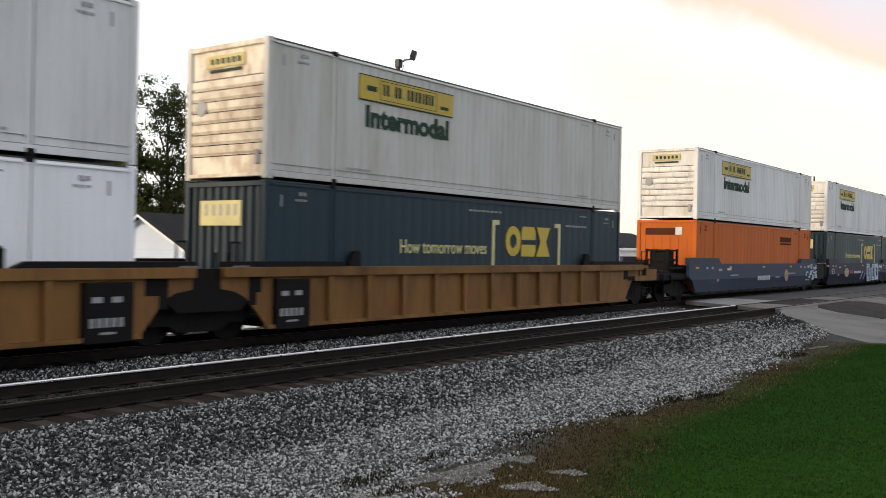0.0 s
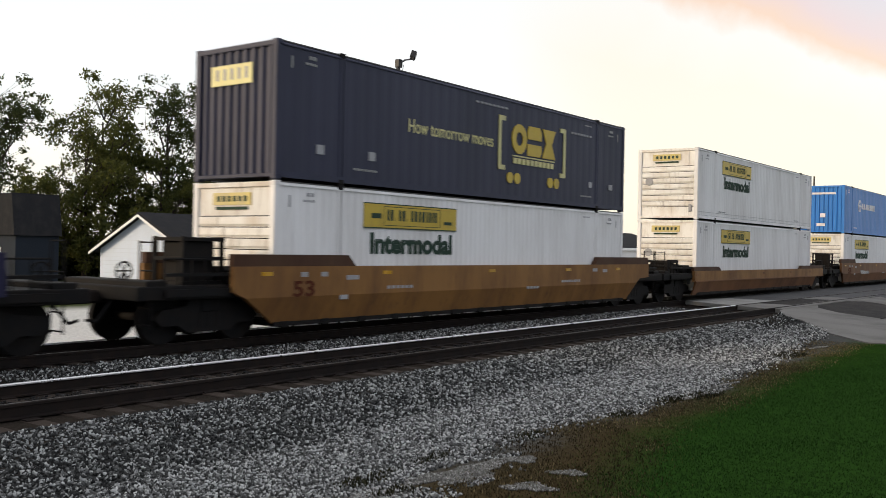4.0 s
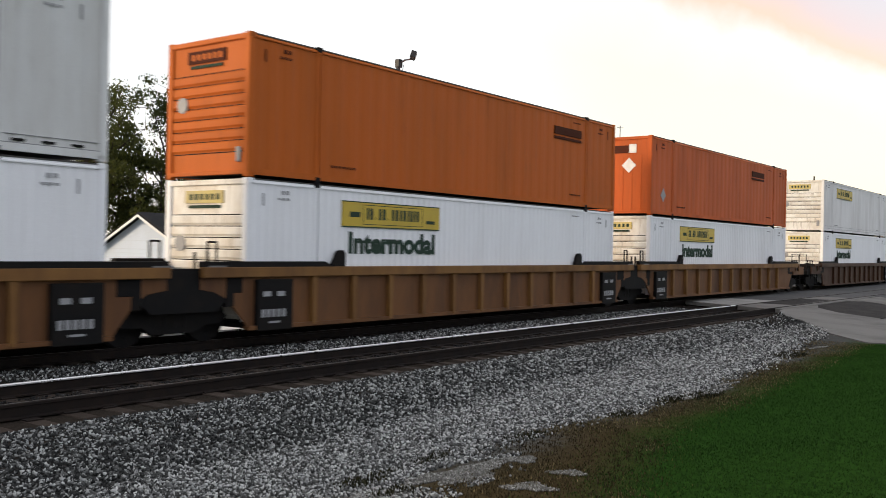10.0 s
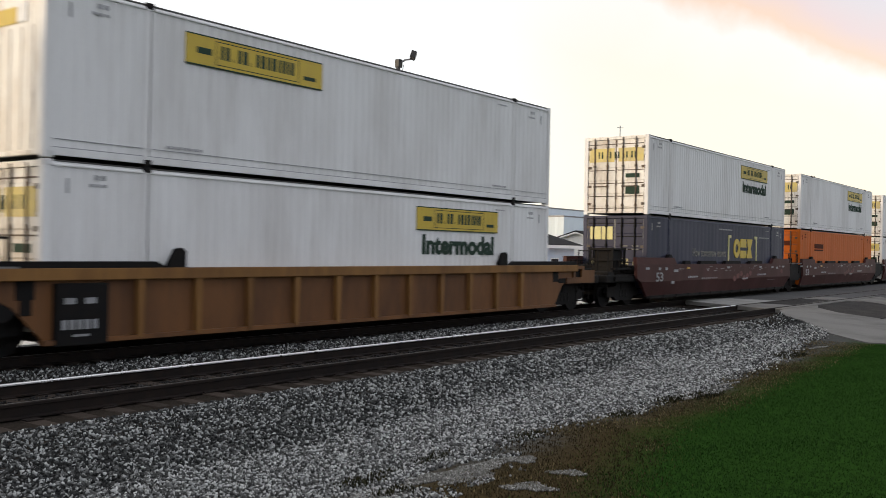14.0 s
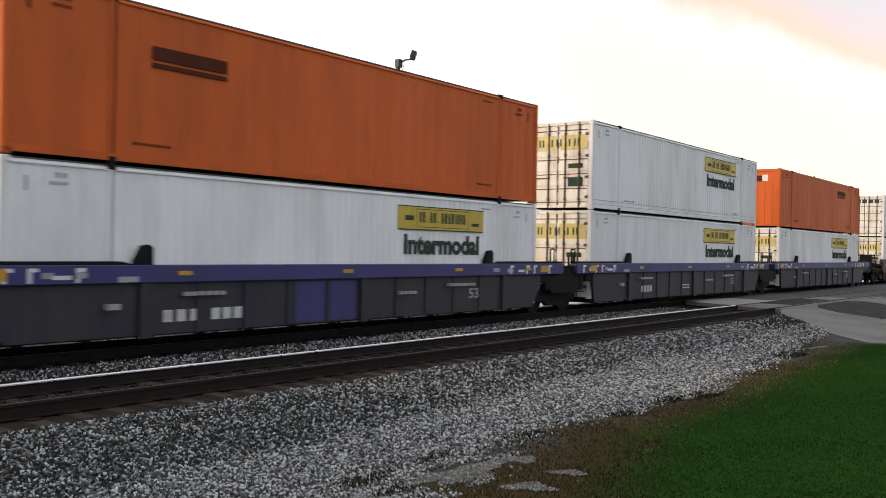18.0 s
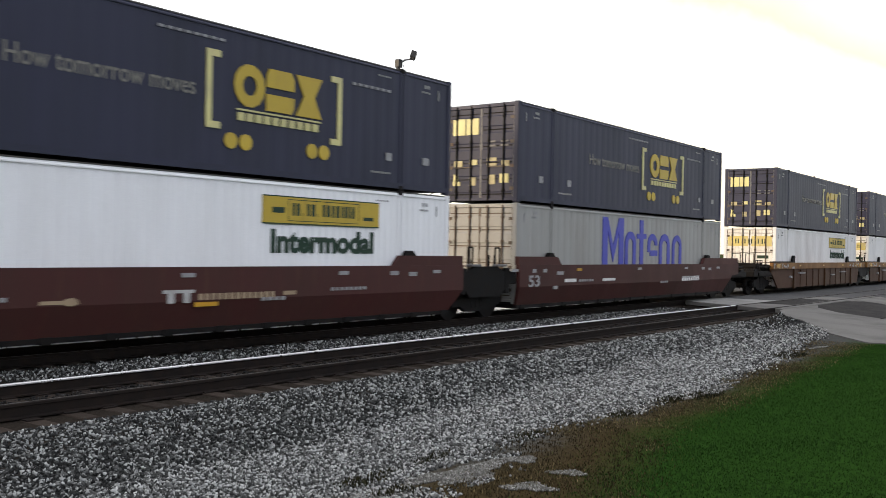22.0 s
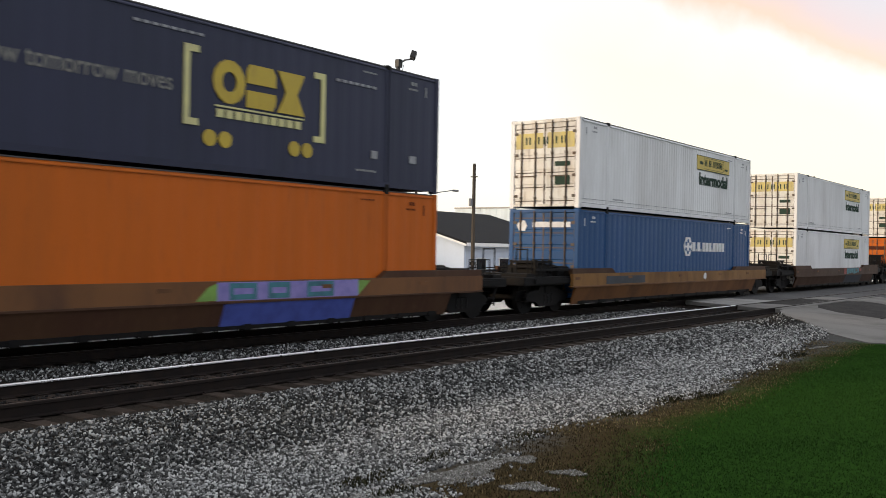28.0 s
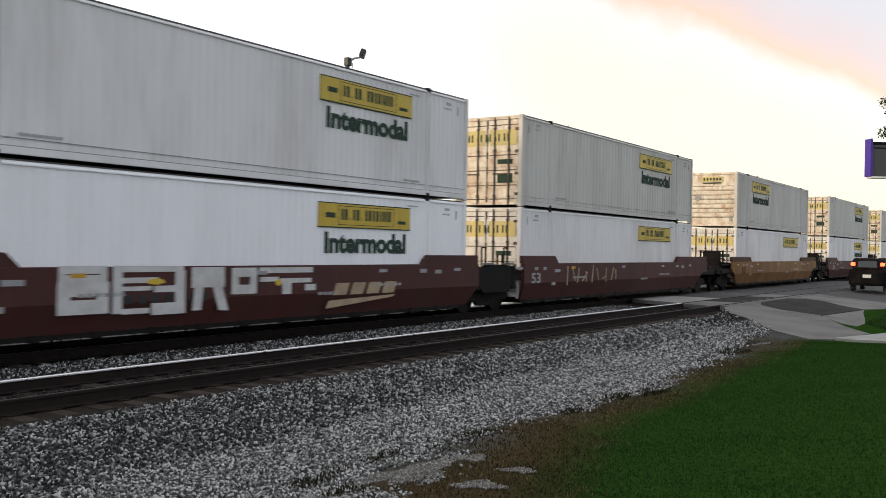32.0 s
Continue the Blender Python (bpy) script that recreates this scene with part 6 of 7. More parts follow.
        if kind == "coupler":
            def sill(bm):
                lo, hi = sorted((at(-3.05), at(-2.6)))
                box(bm, lo, hi, 0.0, CW, 0.95, 1.22, 0.02)
                lo, hi = sorted((at(-2.7), at(-0.5)))
                box(bm, lo, hi, -0.1, 0.06, 0.92, 1.06)
                box(bm, lo, hi, -0.08, 0.02, 1.3, 1.36)
                lo, hi = sorted((at(-2.7), at(-1.6)))
                box(bm, lo, hi, 0.1, 0.3, 1.0, 1.08)
                box(bm, lo, hi, CW - 0.3, CW - 0.1, 1.0, 1.08)
            piece("end_sill", ("esill", side_), sill, DARK, car)

            if style == "rib":
                def skirt(bm):
                    for a, b, c, d in ((-2.75, -0.95, 0.9, 1.08), (-2.75, -2.05, 1.08, 1.3), (-2.05, -0.95, 1.34, 1.44), (-2.05, -1.9, 1.08, 1.34), (-1.5, -1.36, 1.08, 1.34)):
                        lo, hi = sorted((at(a), at(b)))
                        box(bm, lo, hi, -0.14, -0.08, c, d)
                piece("end_skirt", ("skirt", side_), skirt, low, car, label="brown end plating with two openings")

                def backing(bm):
                    lo, hi = sorted((at(-2.0), at(-0.95)))
                    box(bm, lo, hi, -0.06, -0.02, 1.06, 1.36)
                piece("end_backing", ("backing", side_), backing, DARK, car)

                def stair(bm):
                    for x in (at(-2.05), at(-1.6)):
                        tube(bm, (x, -0.1, 0.3), (x, -0.1, 0.92), 0.02, n=6)
                    for z in (0.34, 0.62):
                        lo, hi = sorted((at(-2.05), at(-1.6)))
                        box(bm, lo, hi, -0.16, -0.06, z, z + 0.03)
                piece("step_ladder", ("stair", side_), stair, DARK, car)

            def knuckle(bm):
                lo, hi = sorted((at(-3.66), at(-3.0)))
                box(bm, lo, hi, 1.17, 1.42, 0.78, 1.02, 0.04)
            piece("coupler", ("knuckle", side_), knuckle, RAILR, car, label="rusty coupler")

            def ladder(bm):
                x = at(-2.85)
                for y in (0.12, 0.5):
                    tube(bm, (x, y, 0.35), (x, y, 1.95), 0.02, n=6)
                for z in (0.4, 0.72, 1.05, 1.4, 1.92):
                    tube(bm, (x, 0.12, z), (x, 0.5, z), 0.016, n=6)
            piece("end_ladder", ("ladder", side_), ladder, DARK, car)

            lo_, hi_ = sorted((at(-2.0), at(-1.0)))
            tall_ = 1.4 if side_ > 0 else {"low": 1.6, "rib": 1.44, "band": 1.5, "smooth": 2.05}[style]

            def case(bm):
                box(bm, lo_ + 0.12, hi_ - 0.15, 0.45, 1.15, 1.12, tall_ - 0.08, 0.03)
            piece("brake_cabinet", ("case", side_, tall_), case, DARK, car, label="black brake cabinet")

            def cabinet(bm):
                lo, hi, tall = lo_, hi_, tall_
                for x in (lo, hi - 0.07):
                    for yv in (0.35, 1.2):
                        box(bm, x, x + 0.07, yv, yv + 0.07, 1.1, tall)
                for z in (1.12, tall - 0.09, 0.5 * (1.12 + tall)):
                    box(bm, lo - 0.01, hi + 0.01, 0.34, 1.28, z, z + 0.07)
            piece("cabinet_frame", ("cabinet", side_, tall_), cabinet, DARK, car, label="black angle frame")

            def cylinder(bm):
                tube(bm, (at(-1.1), 0.6, 1.3), (at(-0.5), 0.6, 1.3), 0.17, n=12)
                tube(bm, (at(-0.5), 0.6, 1.3), (at(-0.15), 0.6, 1.3), 0.05, n=8)
            piece("brake_cylinder", ("cylinder", side_), cylinder, DARK, car)

            def bench(bm):
                lo, hi = sorted((at(-0.9), at(-0.2)))
                box(bm, lo, hi, 0.2, 2.3, 1.1, 1.42, 0.03)
            piece("end_bulkhead", ("bench", side_), bench, DARK, car)

            def rail_post(bm):
                tube(bm, (0, 0.12, 1.05), (0, 0.12, 1.62), 0.018, n=6)
            for q in range(4):
                piece("rail_post", "railpost", rail_post, DARK, car, (at(-2.6 + q * 0.32), 0, 0))

            def handrail(bm):
                tube(bm, (at(-2.62), 0.12, 0), (at(-1.62), 0.12, 0), 0.018, n=6)
            for z in (1.34, 1.62):
                piece("handrail", ("handrail", side_), handrail, DARK, car, (0, 0, z))

            def wheel(bm):
                for q in range(14):
                    a0, a1 = q * math.pi / 7, (q + 1) * math.pi / 7
                    tube(bm, (at(-2.9) + 0.17 * math.cos(a0), 0.9, 1.38 + 0.17 * math.sin(a0)), (at(-2.9) + 0.17 * math.cos(a1), 0.9, 1.38 + 0.17 * math.sin(a1)), 0.02, n=5)
                for q in range(3):
                    c, d = 0.17 * math.cos(q * math.pi / 3), 0.17 * math.sin(q * math.pi / 3)
                    tube(bm, (at(-2.9) - c, 0.9, 1.38 - d), (at(-2.9) + c, 0.9, 1.38 + d), 0.014, n=5)
                tube(bm, (at(-2.9), 0.9, 1.1), (at(-2.9), 0.9, 1.38), 0.03, n=6)
            piece("hand_wheel", ("handwheel", side_), wheel, DARK, car)

            def hose(bm):
                tube(bm, (at(-3.1), 0.95, 0.85), (at(-3.45), 0.93, 0.45), 0.03, n=6)
                tube(bm, (at(-3.45), 0.93, 0.45), (at(-3.65), 0.95, 0.5), 0.03, n=6)
            piece("air_hose", ("hose", side_), hose, DARK, car)
            truck(car, at(-1.45))
        elif side_ > 0:
            truck(car, CL + 1.62)

            def ball(bm):
                tube(bm, (CL + 1.62, 1.295, 0.8), (CL + 1.62, 1.295, 1.2), 0.36, n=12)
                box(bm, CL + 1.2, CL + 2.05, 0.4, 2.2, 0.95, 1.25, 0.03)
            piece("articulation", ("ball",), ball, DARK, car)

            # the black steelwork over the shared truck
            def housing(bm):
                prism(bm, [(-0.75, 0.62), (0.75, 0.62), (1.0, 0.86), (1.0, 1.28), (0.55, 1.44), (-0.55, 1.44), (-1.0, 1.28), (-1.0, 0.86)], -0.06, 0.06)
            for yv in (-0.02, CW + 0.02):
                piece("connector_housing", "housing", housing, DARK, car, (CL + 1.62, yv, 0), "black side of the connector")

            def hanger(bm):
                box(bm, -0.11, 0.11, -0.07, 0.05, 0.7, 1.4, 0.02)
            for xv in (CL + 0.56, CL + 2.68):
                piece("hanger_post", "hanger", hanger, DARK, car, (xv, -0.03, 0))

            def step(bm):
                box(bm, -0.22, 0.22, -0.16, 0.05, 1.44, 1.5, 0.01)
            for xv in (CL + 1.05, CL + 2.3):
                piece("step_plate", "step", step, DIMFILM, car, (xv, -0.02, 0), "worn grey step plate")

            def grab(bm):
                tube(bm, (0, 0, 1.1), (0, 0, 1.95), 0.025, n=6)
                tube(bm, (0, 0, 1.95), (0.22, 0, 1.95), 0.022, n=6)
                tube(bm, (0.22, 0, 1.95), (0.22, 0, 1.45), 0.022, n=6)
            for xv in (CL + 0.9, CL + 2.2):
                piece("grab_rail", "grab", grab, DARK, car, (xv, 0.02, 0))
        else:
            def arm(bm):
                box(bm, -1.35, -0.2, 0.25, 0.5, 1.0, 1.2)
                tube(bm, (-1.1, 0.2, 1.2), (-1.1, 0.2, 1.75), 0.03, n=6)
                tube(bm, (-0.8, 0.2, 1.2), (-0.8, 0.2, 1.75), 0.03, n=6)
            piece("crossover_bracket", "arm", arm, DARK, car)

    # reflectors, stencils and car data
    y = -0.212 if style != "band" else -0.232

    def tags(bm):
        box(bm, 0, 0.3, y, -0.15, top - 0.19, top - 0.11)
    for x in (-0.5, 3.25, 7.65, 11.85, 15.25):
        piece("reflector", ("tags", style), tags, (REFLECT if paint is not MCAR or x == 3.25 else GFILM) if style in ("smooth", "band") else BCAR, car, (x, 0, 0))

    if style == "band":
        def strokes(bm):
            for x0 in (-0.9, CL - 1.7):
                for q, w in enumerate((0.07, 0.32, 0.07, 0.07, 0.34, 0.07)):
                    x = x0 + 0.42 * q
                    if w > 0.1:
                        box(bm, x, x + w, y + 0.004, -0.15, top - 0.24, top - 0.17)
                    else:
                        box(bm, x, x + w, y + 0.004, -0.15, top - 0.29, top - 0.05)
                        box(bm, x, x + 0.18, y + 0.004, -0.15, top - 0.11, top - 0.05)
        tagged(piece("stencil_lettering", ("strokes", paint is VCAR), strokes, WFILM if paint is VCAR else GFILM, car), kind="stuff")

        def amber(bm):
            box(bm, 0, 0.42, y, -0.15, top - 0.25, top - 0.06)
        for x in (-0.4, CL - 0.05):
            piece("reflector", "bigamber", amber, REFLECT, car, (x, 0, 0), "amber end reflector")

    def stencil(bm):
        for x, w, z in ((0.6, 0.2, top - 0.22), (1.2, 0.2, top - 0.22), (2.0, 0.4, top - 0.3), (1.8, 0.25, 0.75), (13.6, 0.3, top - 0.22), (14.3, 0.3, top - 0.25),
                        (3.4, 1.0, 0.95), (11.6, 1.2, 0.95), (9.6, 0.7, 0.8)):
            n = max(1, round(w / 0.16)) if w > 0.45 else 1
            for q in range(n):
                box(bm, x + q * w / n, x + (q + 1) * w / n - (0.05 if n > 1 else 0), y + 0.004, -0.1, z, z + (0.07 if n > 1 else 0.1))
    if style in ("smooth", "band"):
        piece("stencil_lettering", ("stencil", style), stencil, GFILM, car)
        if style == "band" and paint is VCAR:
            letters("53", 0.45, 0.26, GFILM, car, 12.6, 0.62, -0.125, 0.015)
        elif style == "smooth" and paint is not FCAR:
            letters("53", 0.62, 0.32, BROWNINK if paint in (YCAR, BCAR) else GFILM, car, 0.38, 0.86, -0.206, 0.02)
    if style == "rib":
        def data(bm):
            for i in range(5):
                box(bm, 0.1 + i * 0.14, 0.19 + i * 0.14, -0.212, -0.19, 0.46, 0.62)
            box(bm, 0.3, 0.6, -0.212, -0.19, 0.34, 0.38)
            for x in (0.14, 0.52):
                box(bm, x, x + 0.2, -0.212, -0.19, 0.88, 0.98)
        for x in [0.15] * (left == "joint") + [CL - 1.1] * (right == "joint"):
            piece("stencil_lettering", "ribdata", data, GFILM, car, (x, 0, 0))
    return car


# ---- the train ----
WORDS = {
    "pan": ("white", "white corrugated container, yellow name panel"), "plainpan": ("white", "white steel container, plain yellow name panel"),
    "old": ("dull", "weathered off-white container, yellow name panel"), "brak": ("navy", "dark navy container, yellow emblem and brackets"),
    "braklow": ("navy", "dark navy container, pale bracket marks"), "orange": ("orange", "orange steel container, dark brown name blocks"),
    "slant": ("dull", "off-white container, slanted slate letter blocks"), "blue": ("blue", "bright blue corrugated container, white emblem"),
    "deep": ("deep", "deep blue container, white emblem"), "violet": ("grey", "grey container, large violet-blue posts and arches")}
ENDS = {"H": "ribbed", "V": "upright", "P": "plain", "D": "doors"}
# upper kind and end, lower kind and end, car style, paint, lower paint (on most low cars browner, for shade)
CONSIST = [
    "pan H pan H rib YCAR YCAR", "old H braklow V rib YCAR YCAR",
    "pan H orange P smooth FCAR FCAR", "pan H braklow V smooth PCAR PCAR", "pan H pan D smooth PCAR PCAR",
    "brak V pan H smooth YCAR YCAR", "pan H pan H low YCAR BCAR",
    "blue V pan H smooth BCAR BCAR", "pan H plainpan H smooth BCAR BCAR", "pan H pan H smooth BCAR BCAR",
    "slant V pan H rib YCAR BCAR", "orange H pan H rib YCAR BCAR", "orange P pan H rib YCAR BCAR",
    "plainpan H pan H rib RCAR RCAR", "slant V pan H rib YCAR BCAR", "plainpan P pan D rib YCAR BCAR",
    "pan D braklow D smooth MCAR MCAR", "pan D orange D smooth MCAR MCAR", "pan D pan D smooth MCAR MCAR",
    "orange D pan D band VCAR DCAR", "pan D pan D band VCAR DCAR", "orange P pan D band VCAR DCAR",
    "slant D pan D smooth MCAR MCAR", "brak D pan D smooth MCAR MCAR", "brak D violet D smooth MCAR MCAR",
    "brak D pan D band YCAR RCAR", "brak D pan D band YCAR RCAR", "brak D braklow D band YCAR RCAR",
    "brak D pan D smooth MCAR MCAR", "brak D orange D low BCAR RCAR", "pan D deep D low YCAR BCAR", "pan D pan D low RCAR RCAR",
    "pan D orange D smooth MCAR MCAR", "pan D pan D smooth MCAR MCAR", "old D plainpan D smooth MCAR MCAR",
    "old H plainpan D smooth YCAR YCAR", "old D pan D smooth MCAR MCAR", "old D pan D smooth MCAR MCAR", "old D pan D smooth MCAR MCAR", "old H pan D smooth YCAR YCAR"]
PAINTS = {"YCAR": (YCAR, "ochre yellow"), "BCAR": (BCAR, "brown-stained yellow"), "MCAR": (MCAR, "maroon"), "PCAR": (PCAR, "dark violet-blue"), "VCAR": (VCAR, "violet-blue"), "RCAR": (RCAR, "rust-stained brown"),
          "FCAR": (FCAR, "faded grey-blue"), "DCAR": (DCAR, "dark violet-grey")}
STYLES = {"rib": "with upright side posts", "smooth": "with smooth side plates", "band": "with a flat top band and dark panels", "low": "with low flared sides"}


def load(kind, end, soil=False, clean=False):
    colour, label = WORDS[kind]
    if clean and colour == "white":
        colour, label = "clean", "clean " + label
    if kind == "slant" and not soil:
        colour, label = "pale", label.replace("off-white", "pale grey-white")
    if kind == "orange" and soil:
        colour, label = "rust", label.replace("orange", "red-brown orange")
    if kind == "braklow" and end == "V":
        colour, label = "petrol", label.replace("dark navy", "dark petrol-blue")
    logo = {"old": "pan", "blue": "hexa", "deep": "hexa"}.get(kind, kind)
    tail = {"H": "ribbed end wall", "V": "corrugated end wall", "P": "flat end wall", "D": "doors leading"}[end]
    return container(colour, ENDS[end], logo, label + ", " + tail, soil)


# ---- graffiti and marks on single cars ----
G_WHITE = mat("white_spray", (0.5, 0.5, 0.49), 0.6, dirt=(0.2, 0.17, 0.15), amount=0.3, scale=3.0, bump=0)
G_ICE = mat("ice_blue_spray", (0.4, 0.5, 0.56), 0.6, dirt=(0.12, 0.14, 0.2), amount=0.35, scale=3.0, bump=0)
G_BLUE = mat("blue_spray", (0.07, 0.1, 0.38), 0.6, dirt=(0.03, 0.03, 0.1), amount=0.35, scale=3.0, bump=0)
G_LILAC = mat("lilac_spray", (0.24, 0.2, 0.45), 0.6, dirt=(0.08, 0.08, 0.25), amount=0.4, scale=3.0, bump=0)
G_GREEN = mat("lime_spray", (0.2, 0.36, 0.07), 0.6, dirt=(0.06, 0.12, 0.03), amount=0.35, scale=3.0, bump=0)
G_CYAN = mat("teal_spray", (0.05, 0.19, 0.22), 0.6, dirt=(0.03, 0.05, 0.07), amount=0.45, scale=3.0, bump=0)
G_RED = mat("red_spray", (0.28, 0.05, 0.04), 0.6, dirt=(0.1, 0.04, 0.03), amount=0.4, scale=3.0, bump=0)
G_SOOT = mat("grey_overspray", (0.022, 0.026, 0.034), 0.6, dirt=(0.07, 0.08, 0.1), amount=0.35, scale=2.0, bump=0)
G_SAND = mat("sand_film", (0.36, 0.27, 0.17), 0.6, dirt=(0.15, 0.1, 0.07), amount=0.3, scale=3.0, bump=0)


G_SMEAR = mat("faint_white_spray", (0.2, 0.17, 0.165), 0.6, dirt=(0.08, 0.05, 0.05), amount=0.5, scale=4.0, bump=0)
G_RUBY = mat("dull_red_spray", (0.115, 0.032, 0.026), 0.6, dirt=(0.06, 0.02, 0.02), amount=0.5, scale=4.0, bump=0)
GUARDS = ((3.07, 3.69), (4.64, 6.49), (7.44, 9.41), (10.6, 12.3))


def spray(car, material, polys, y=-0.206, label="graffiti"):
    """Flat painted shapes on the side plate, each an outline in x and z."""
    bm = bmesh.new()
    for p in polys:
        prism(bm, p, y, y + 0.006)
    ob = part("graffiti", bm, material, car, label)
    tagged(ob, kind="stuff")


def hoop(x0, x1, z0, z1, w, lean=0.0):
    """The four strokes of an open letter-like block."""
    def q(a, b, c, d):
        k = lean / (z1 - z0)
        return [(a + k * (c - z0), c), (b + k * (c - z0), c), (b + k * (d - z0), d), (a + k * (d - z0), d)]
    return [q(x0, x0 + w, z0, z1), q(x1 - w, x1, z0, z1), q(x0 + w, x1 - w, z0, z0 + w), q(x0 + w, x1 - w, z1 - w, z1)]


def blob(cx, cz, rx, rz, seed, n=14, rough=0.3):
    r = random.Random(seed)
    return [(cx + rx * math.cos(2 * math.pi * i / n) * (1 + rough * (r.random() - 0.5)), cz + rz * math.sin(2 * math.pi * i / n) * (1 + rough * (r.random() - 0.5)))
            for i in range(n)]


def rect(a, b, c, d):
    return [(a, c), (b, c), (b, d), (a, d)]


def paint_marks(i, car):
    r = random.Random(i)
    if i == 2:
        spray(car, G_ICE, [blob(14.7 + r.random() * 2.0, 0.6 + r.random() * 0.8, 0.1 + 0.16 * r.random(), 0.03 + 0.05 * r.random(), k) for k in range(26)])
        spray(car, G_WHITE, [rect(7.0 + k * 0.3, 7.22 + k * 0.3, 0.72, 0.92) for k in range(6)] + [rect(3.0, 3.5, 1.2, 1.3)])
        spray(car, G_SAND, [blob(11.3, 0.9, 0.3, 0.3, 3, 10, 0.1)])
    elif i == 3:
        spray(car, G_ICE, hoop(8.95, 9.75, 0.32, 1.44, 0.26, -0.12) + hoop(9.95, 10.2, 0.34, 1.2, 0.1, 0.05) + hoop(10.3, 11.1, 0.36, 1.42, 0.24, 0.1)
              + hoop(11.25, 12.2, 0.38, 1.44, 0.26, -0.1) + [blob(12.4 + k * 0.2, 1.2 + 0.1 * (k % 2), 0.12, 0.08, k) for k in range(5)])
        spray(car, G_BLUE, hoop(9.02, 9.68, 0.4, 1.36, 0.07, -0.12) + hoop(10.38, 11.02, 0.44, 1.34, 0.07, 0.1))
        spray(car, G_LILAC, [blob(7.2 + k * 0.2, 0.55 + 0.12 * (k % 4), 0.16, 0.07, k) for k in range(7)])
    if i in (3, 4):
        spray(car, G_SAND, [blob(3.8, 0.93, 0.52, 0.28, 5, 8, 0.05)])
        spray(car, G_RED, [rect(4.6 + k * 0.26, 4.8 + k * 0.26, 0.85, 1.03) for k in range(3)])
        spray(car, G_WHITE, [rect(5.6 + k * 0.22, 5.76 + k * 0.22, 0.85, 1.0) for k in range(8)])
    elif i == 7:
        spray(car, G_WHITE, [rect(3.5 + k * 0.26, 3.68 + k * 0.26, 0.8, 0.98) for k in range(9)])
        spray(car, G_SAND, [blob(12.5 + k * 0.35, 1.1, 0.18, 0.2, k) for k in range(4)])
    elif i in (8, 9):
        bx = 6.9 if i == 8 else 9.4
        spray(car, INK, [rect(bx, bx + 2.5, 0.62, 1.2)], -0.206, "black plate")
        spray(car, WFILM, [rect(bx + 0.2 + k * 0.36, bx + 0.46 + k * 0.36, 0.76, 1.06) for k in range(6) if k != 3], -0.21, "white blocks")
    elif i in (16, 17, 18):
        spray(car, G_SMEAR, [blob(2.5 + 13 * r.random(), 1.2 + 0.2 * r.random(), 0.06 + 0.12 * r.random(), 0.012 + 0.02 * r.random(), k, 9) for k in range(30)]
              + [rect(4.8 + k * 0.22, 4.96 + k * 0.22, 0.88, 0.94) for k in range(8)] + [rect(13.0, 14.2, 0.72, 0.74)])
        spray(car, G_RUBY, [blob(8.6 + k * 0.4, 0.85 + 0.1 * (k % 3), 0.2, 0.12, k) for k in range(6)] + [blob(15.2, 1.1, 0.2, 0.12, 3)], -0.204)
        for g, h in GUARDS:
            bm = bmesh.new()
            prism(bm, [(g, 1.47), (h, 1.47), (h - 0.1, 1.61), (g + 0.1, 1.61)], -0.19, -0.05)
            part("top_guard", bm, DARK, car, "low black guard on the top edge")
    if i == 20:
        spray(car, G_WHITE, [rect(7.3, 8.0, 0.66, 0.7), rect(7.3, 8.0, 0.56, 0.6)] + [rect(3.6 + k * 0.24, 3.76 + k * 0.24, 0.5, 0.72) for k in range(4)], -0.132)
    if i == 19:
        spray(car, G_WHITE, [rect(3.0 + k * 0.3, 3.2 + k * 0.3, 0.48, 0.7) for k in range(3)] + [rect(4.1 + k * 0.27, 4.3 + k * 0.27, 0.48, 0.7) for k in range(3)], -0.132)
        spray(car, VCAR, [rect(6.3, 7.2, 0.3, 1.15), rect(7.35, 8.2, 0.3, 1.15)], -0.124, "violet-blue patch")
    elif i == 22:
        spray(car, G_GREEN, [blob(7.25, 0.5, 0.28, 0.26, 3), blob(5.5, 0.42, 0.34, 0.16, 4)], -0.205)
        spray(car, G_WHITE, [[(5.6, 1.38), (6.15, 1.38), (6.55, 1.26), (6.9, 1.3), (6.85, 1.16), (7.05, 1.12), (6.92, 0.92), (7.02, 0.3), (5.62, 0.3), (5.64, 0.64), (5.98, 0.74), (5.86, 1.1)]])
        spray(car, INK, [[(5.9, 1.08), (6.1, 1.16), (6.32, 1.12), (6.3, 1.06), (6.1, 1.1), (5.94, 1.03)], [(6.26, 1.1), (6.34, 1.1), (6.3, 0.92), (6.24, 0.94)], [(6.5, 1.1), (6.72, 1.2), (6.92, 1.1), (6.88, 1.06), (6.72, 1.13), (6.54, 1.05)],
                         [(6.2, 0.94), (6.62, 0.98), (6.64, 0.93), (6.2, 0.88)], [(6.5, 0.62), (6.58, 0.64), (6.3, 0.32), (6.2, 0.3)], [(6.82, 0.72), (6.9, 0.7), (6.5, 0.32), (6.42, 0.32)], blob(6.05, 0.76, 0.1, 0.06, 2)], -0.21)
        spray(car, GFILM, [rect(4.05 + k * 0.17, 4.17 + k * 0.17, 0.94, 1.08) for k in range(9)] + [rect(3.9, 4.15, 1.34, 1.38), rect(4.5, 4.75, 1.34, 1.38)])
        spray(car, G_SOOT, [blob(12.2 + k * 0.8, 0.85 + 0.05 * (k % 2), 0.62, 0.5, k, 16, 0.2) for k in range(6)] + [[(10.4, 1.0), (11.2, 1.3), (11.7, 0.95), (11.2, 0.66)]])
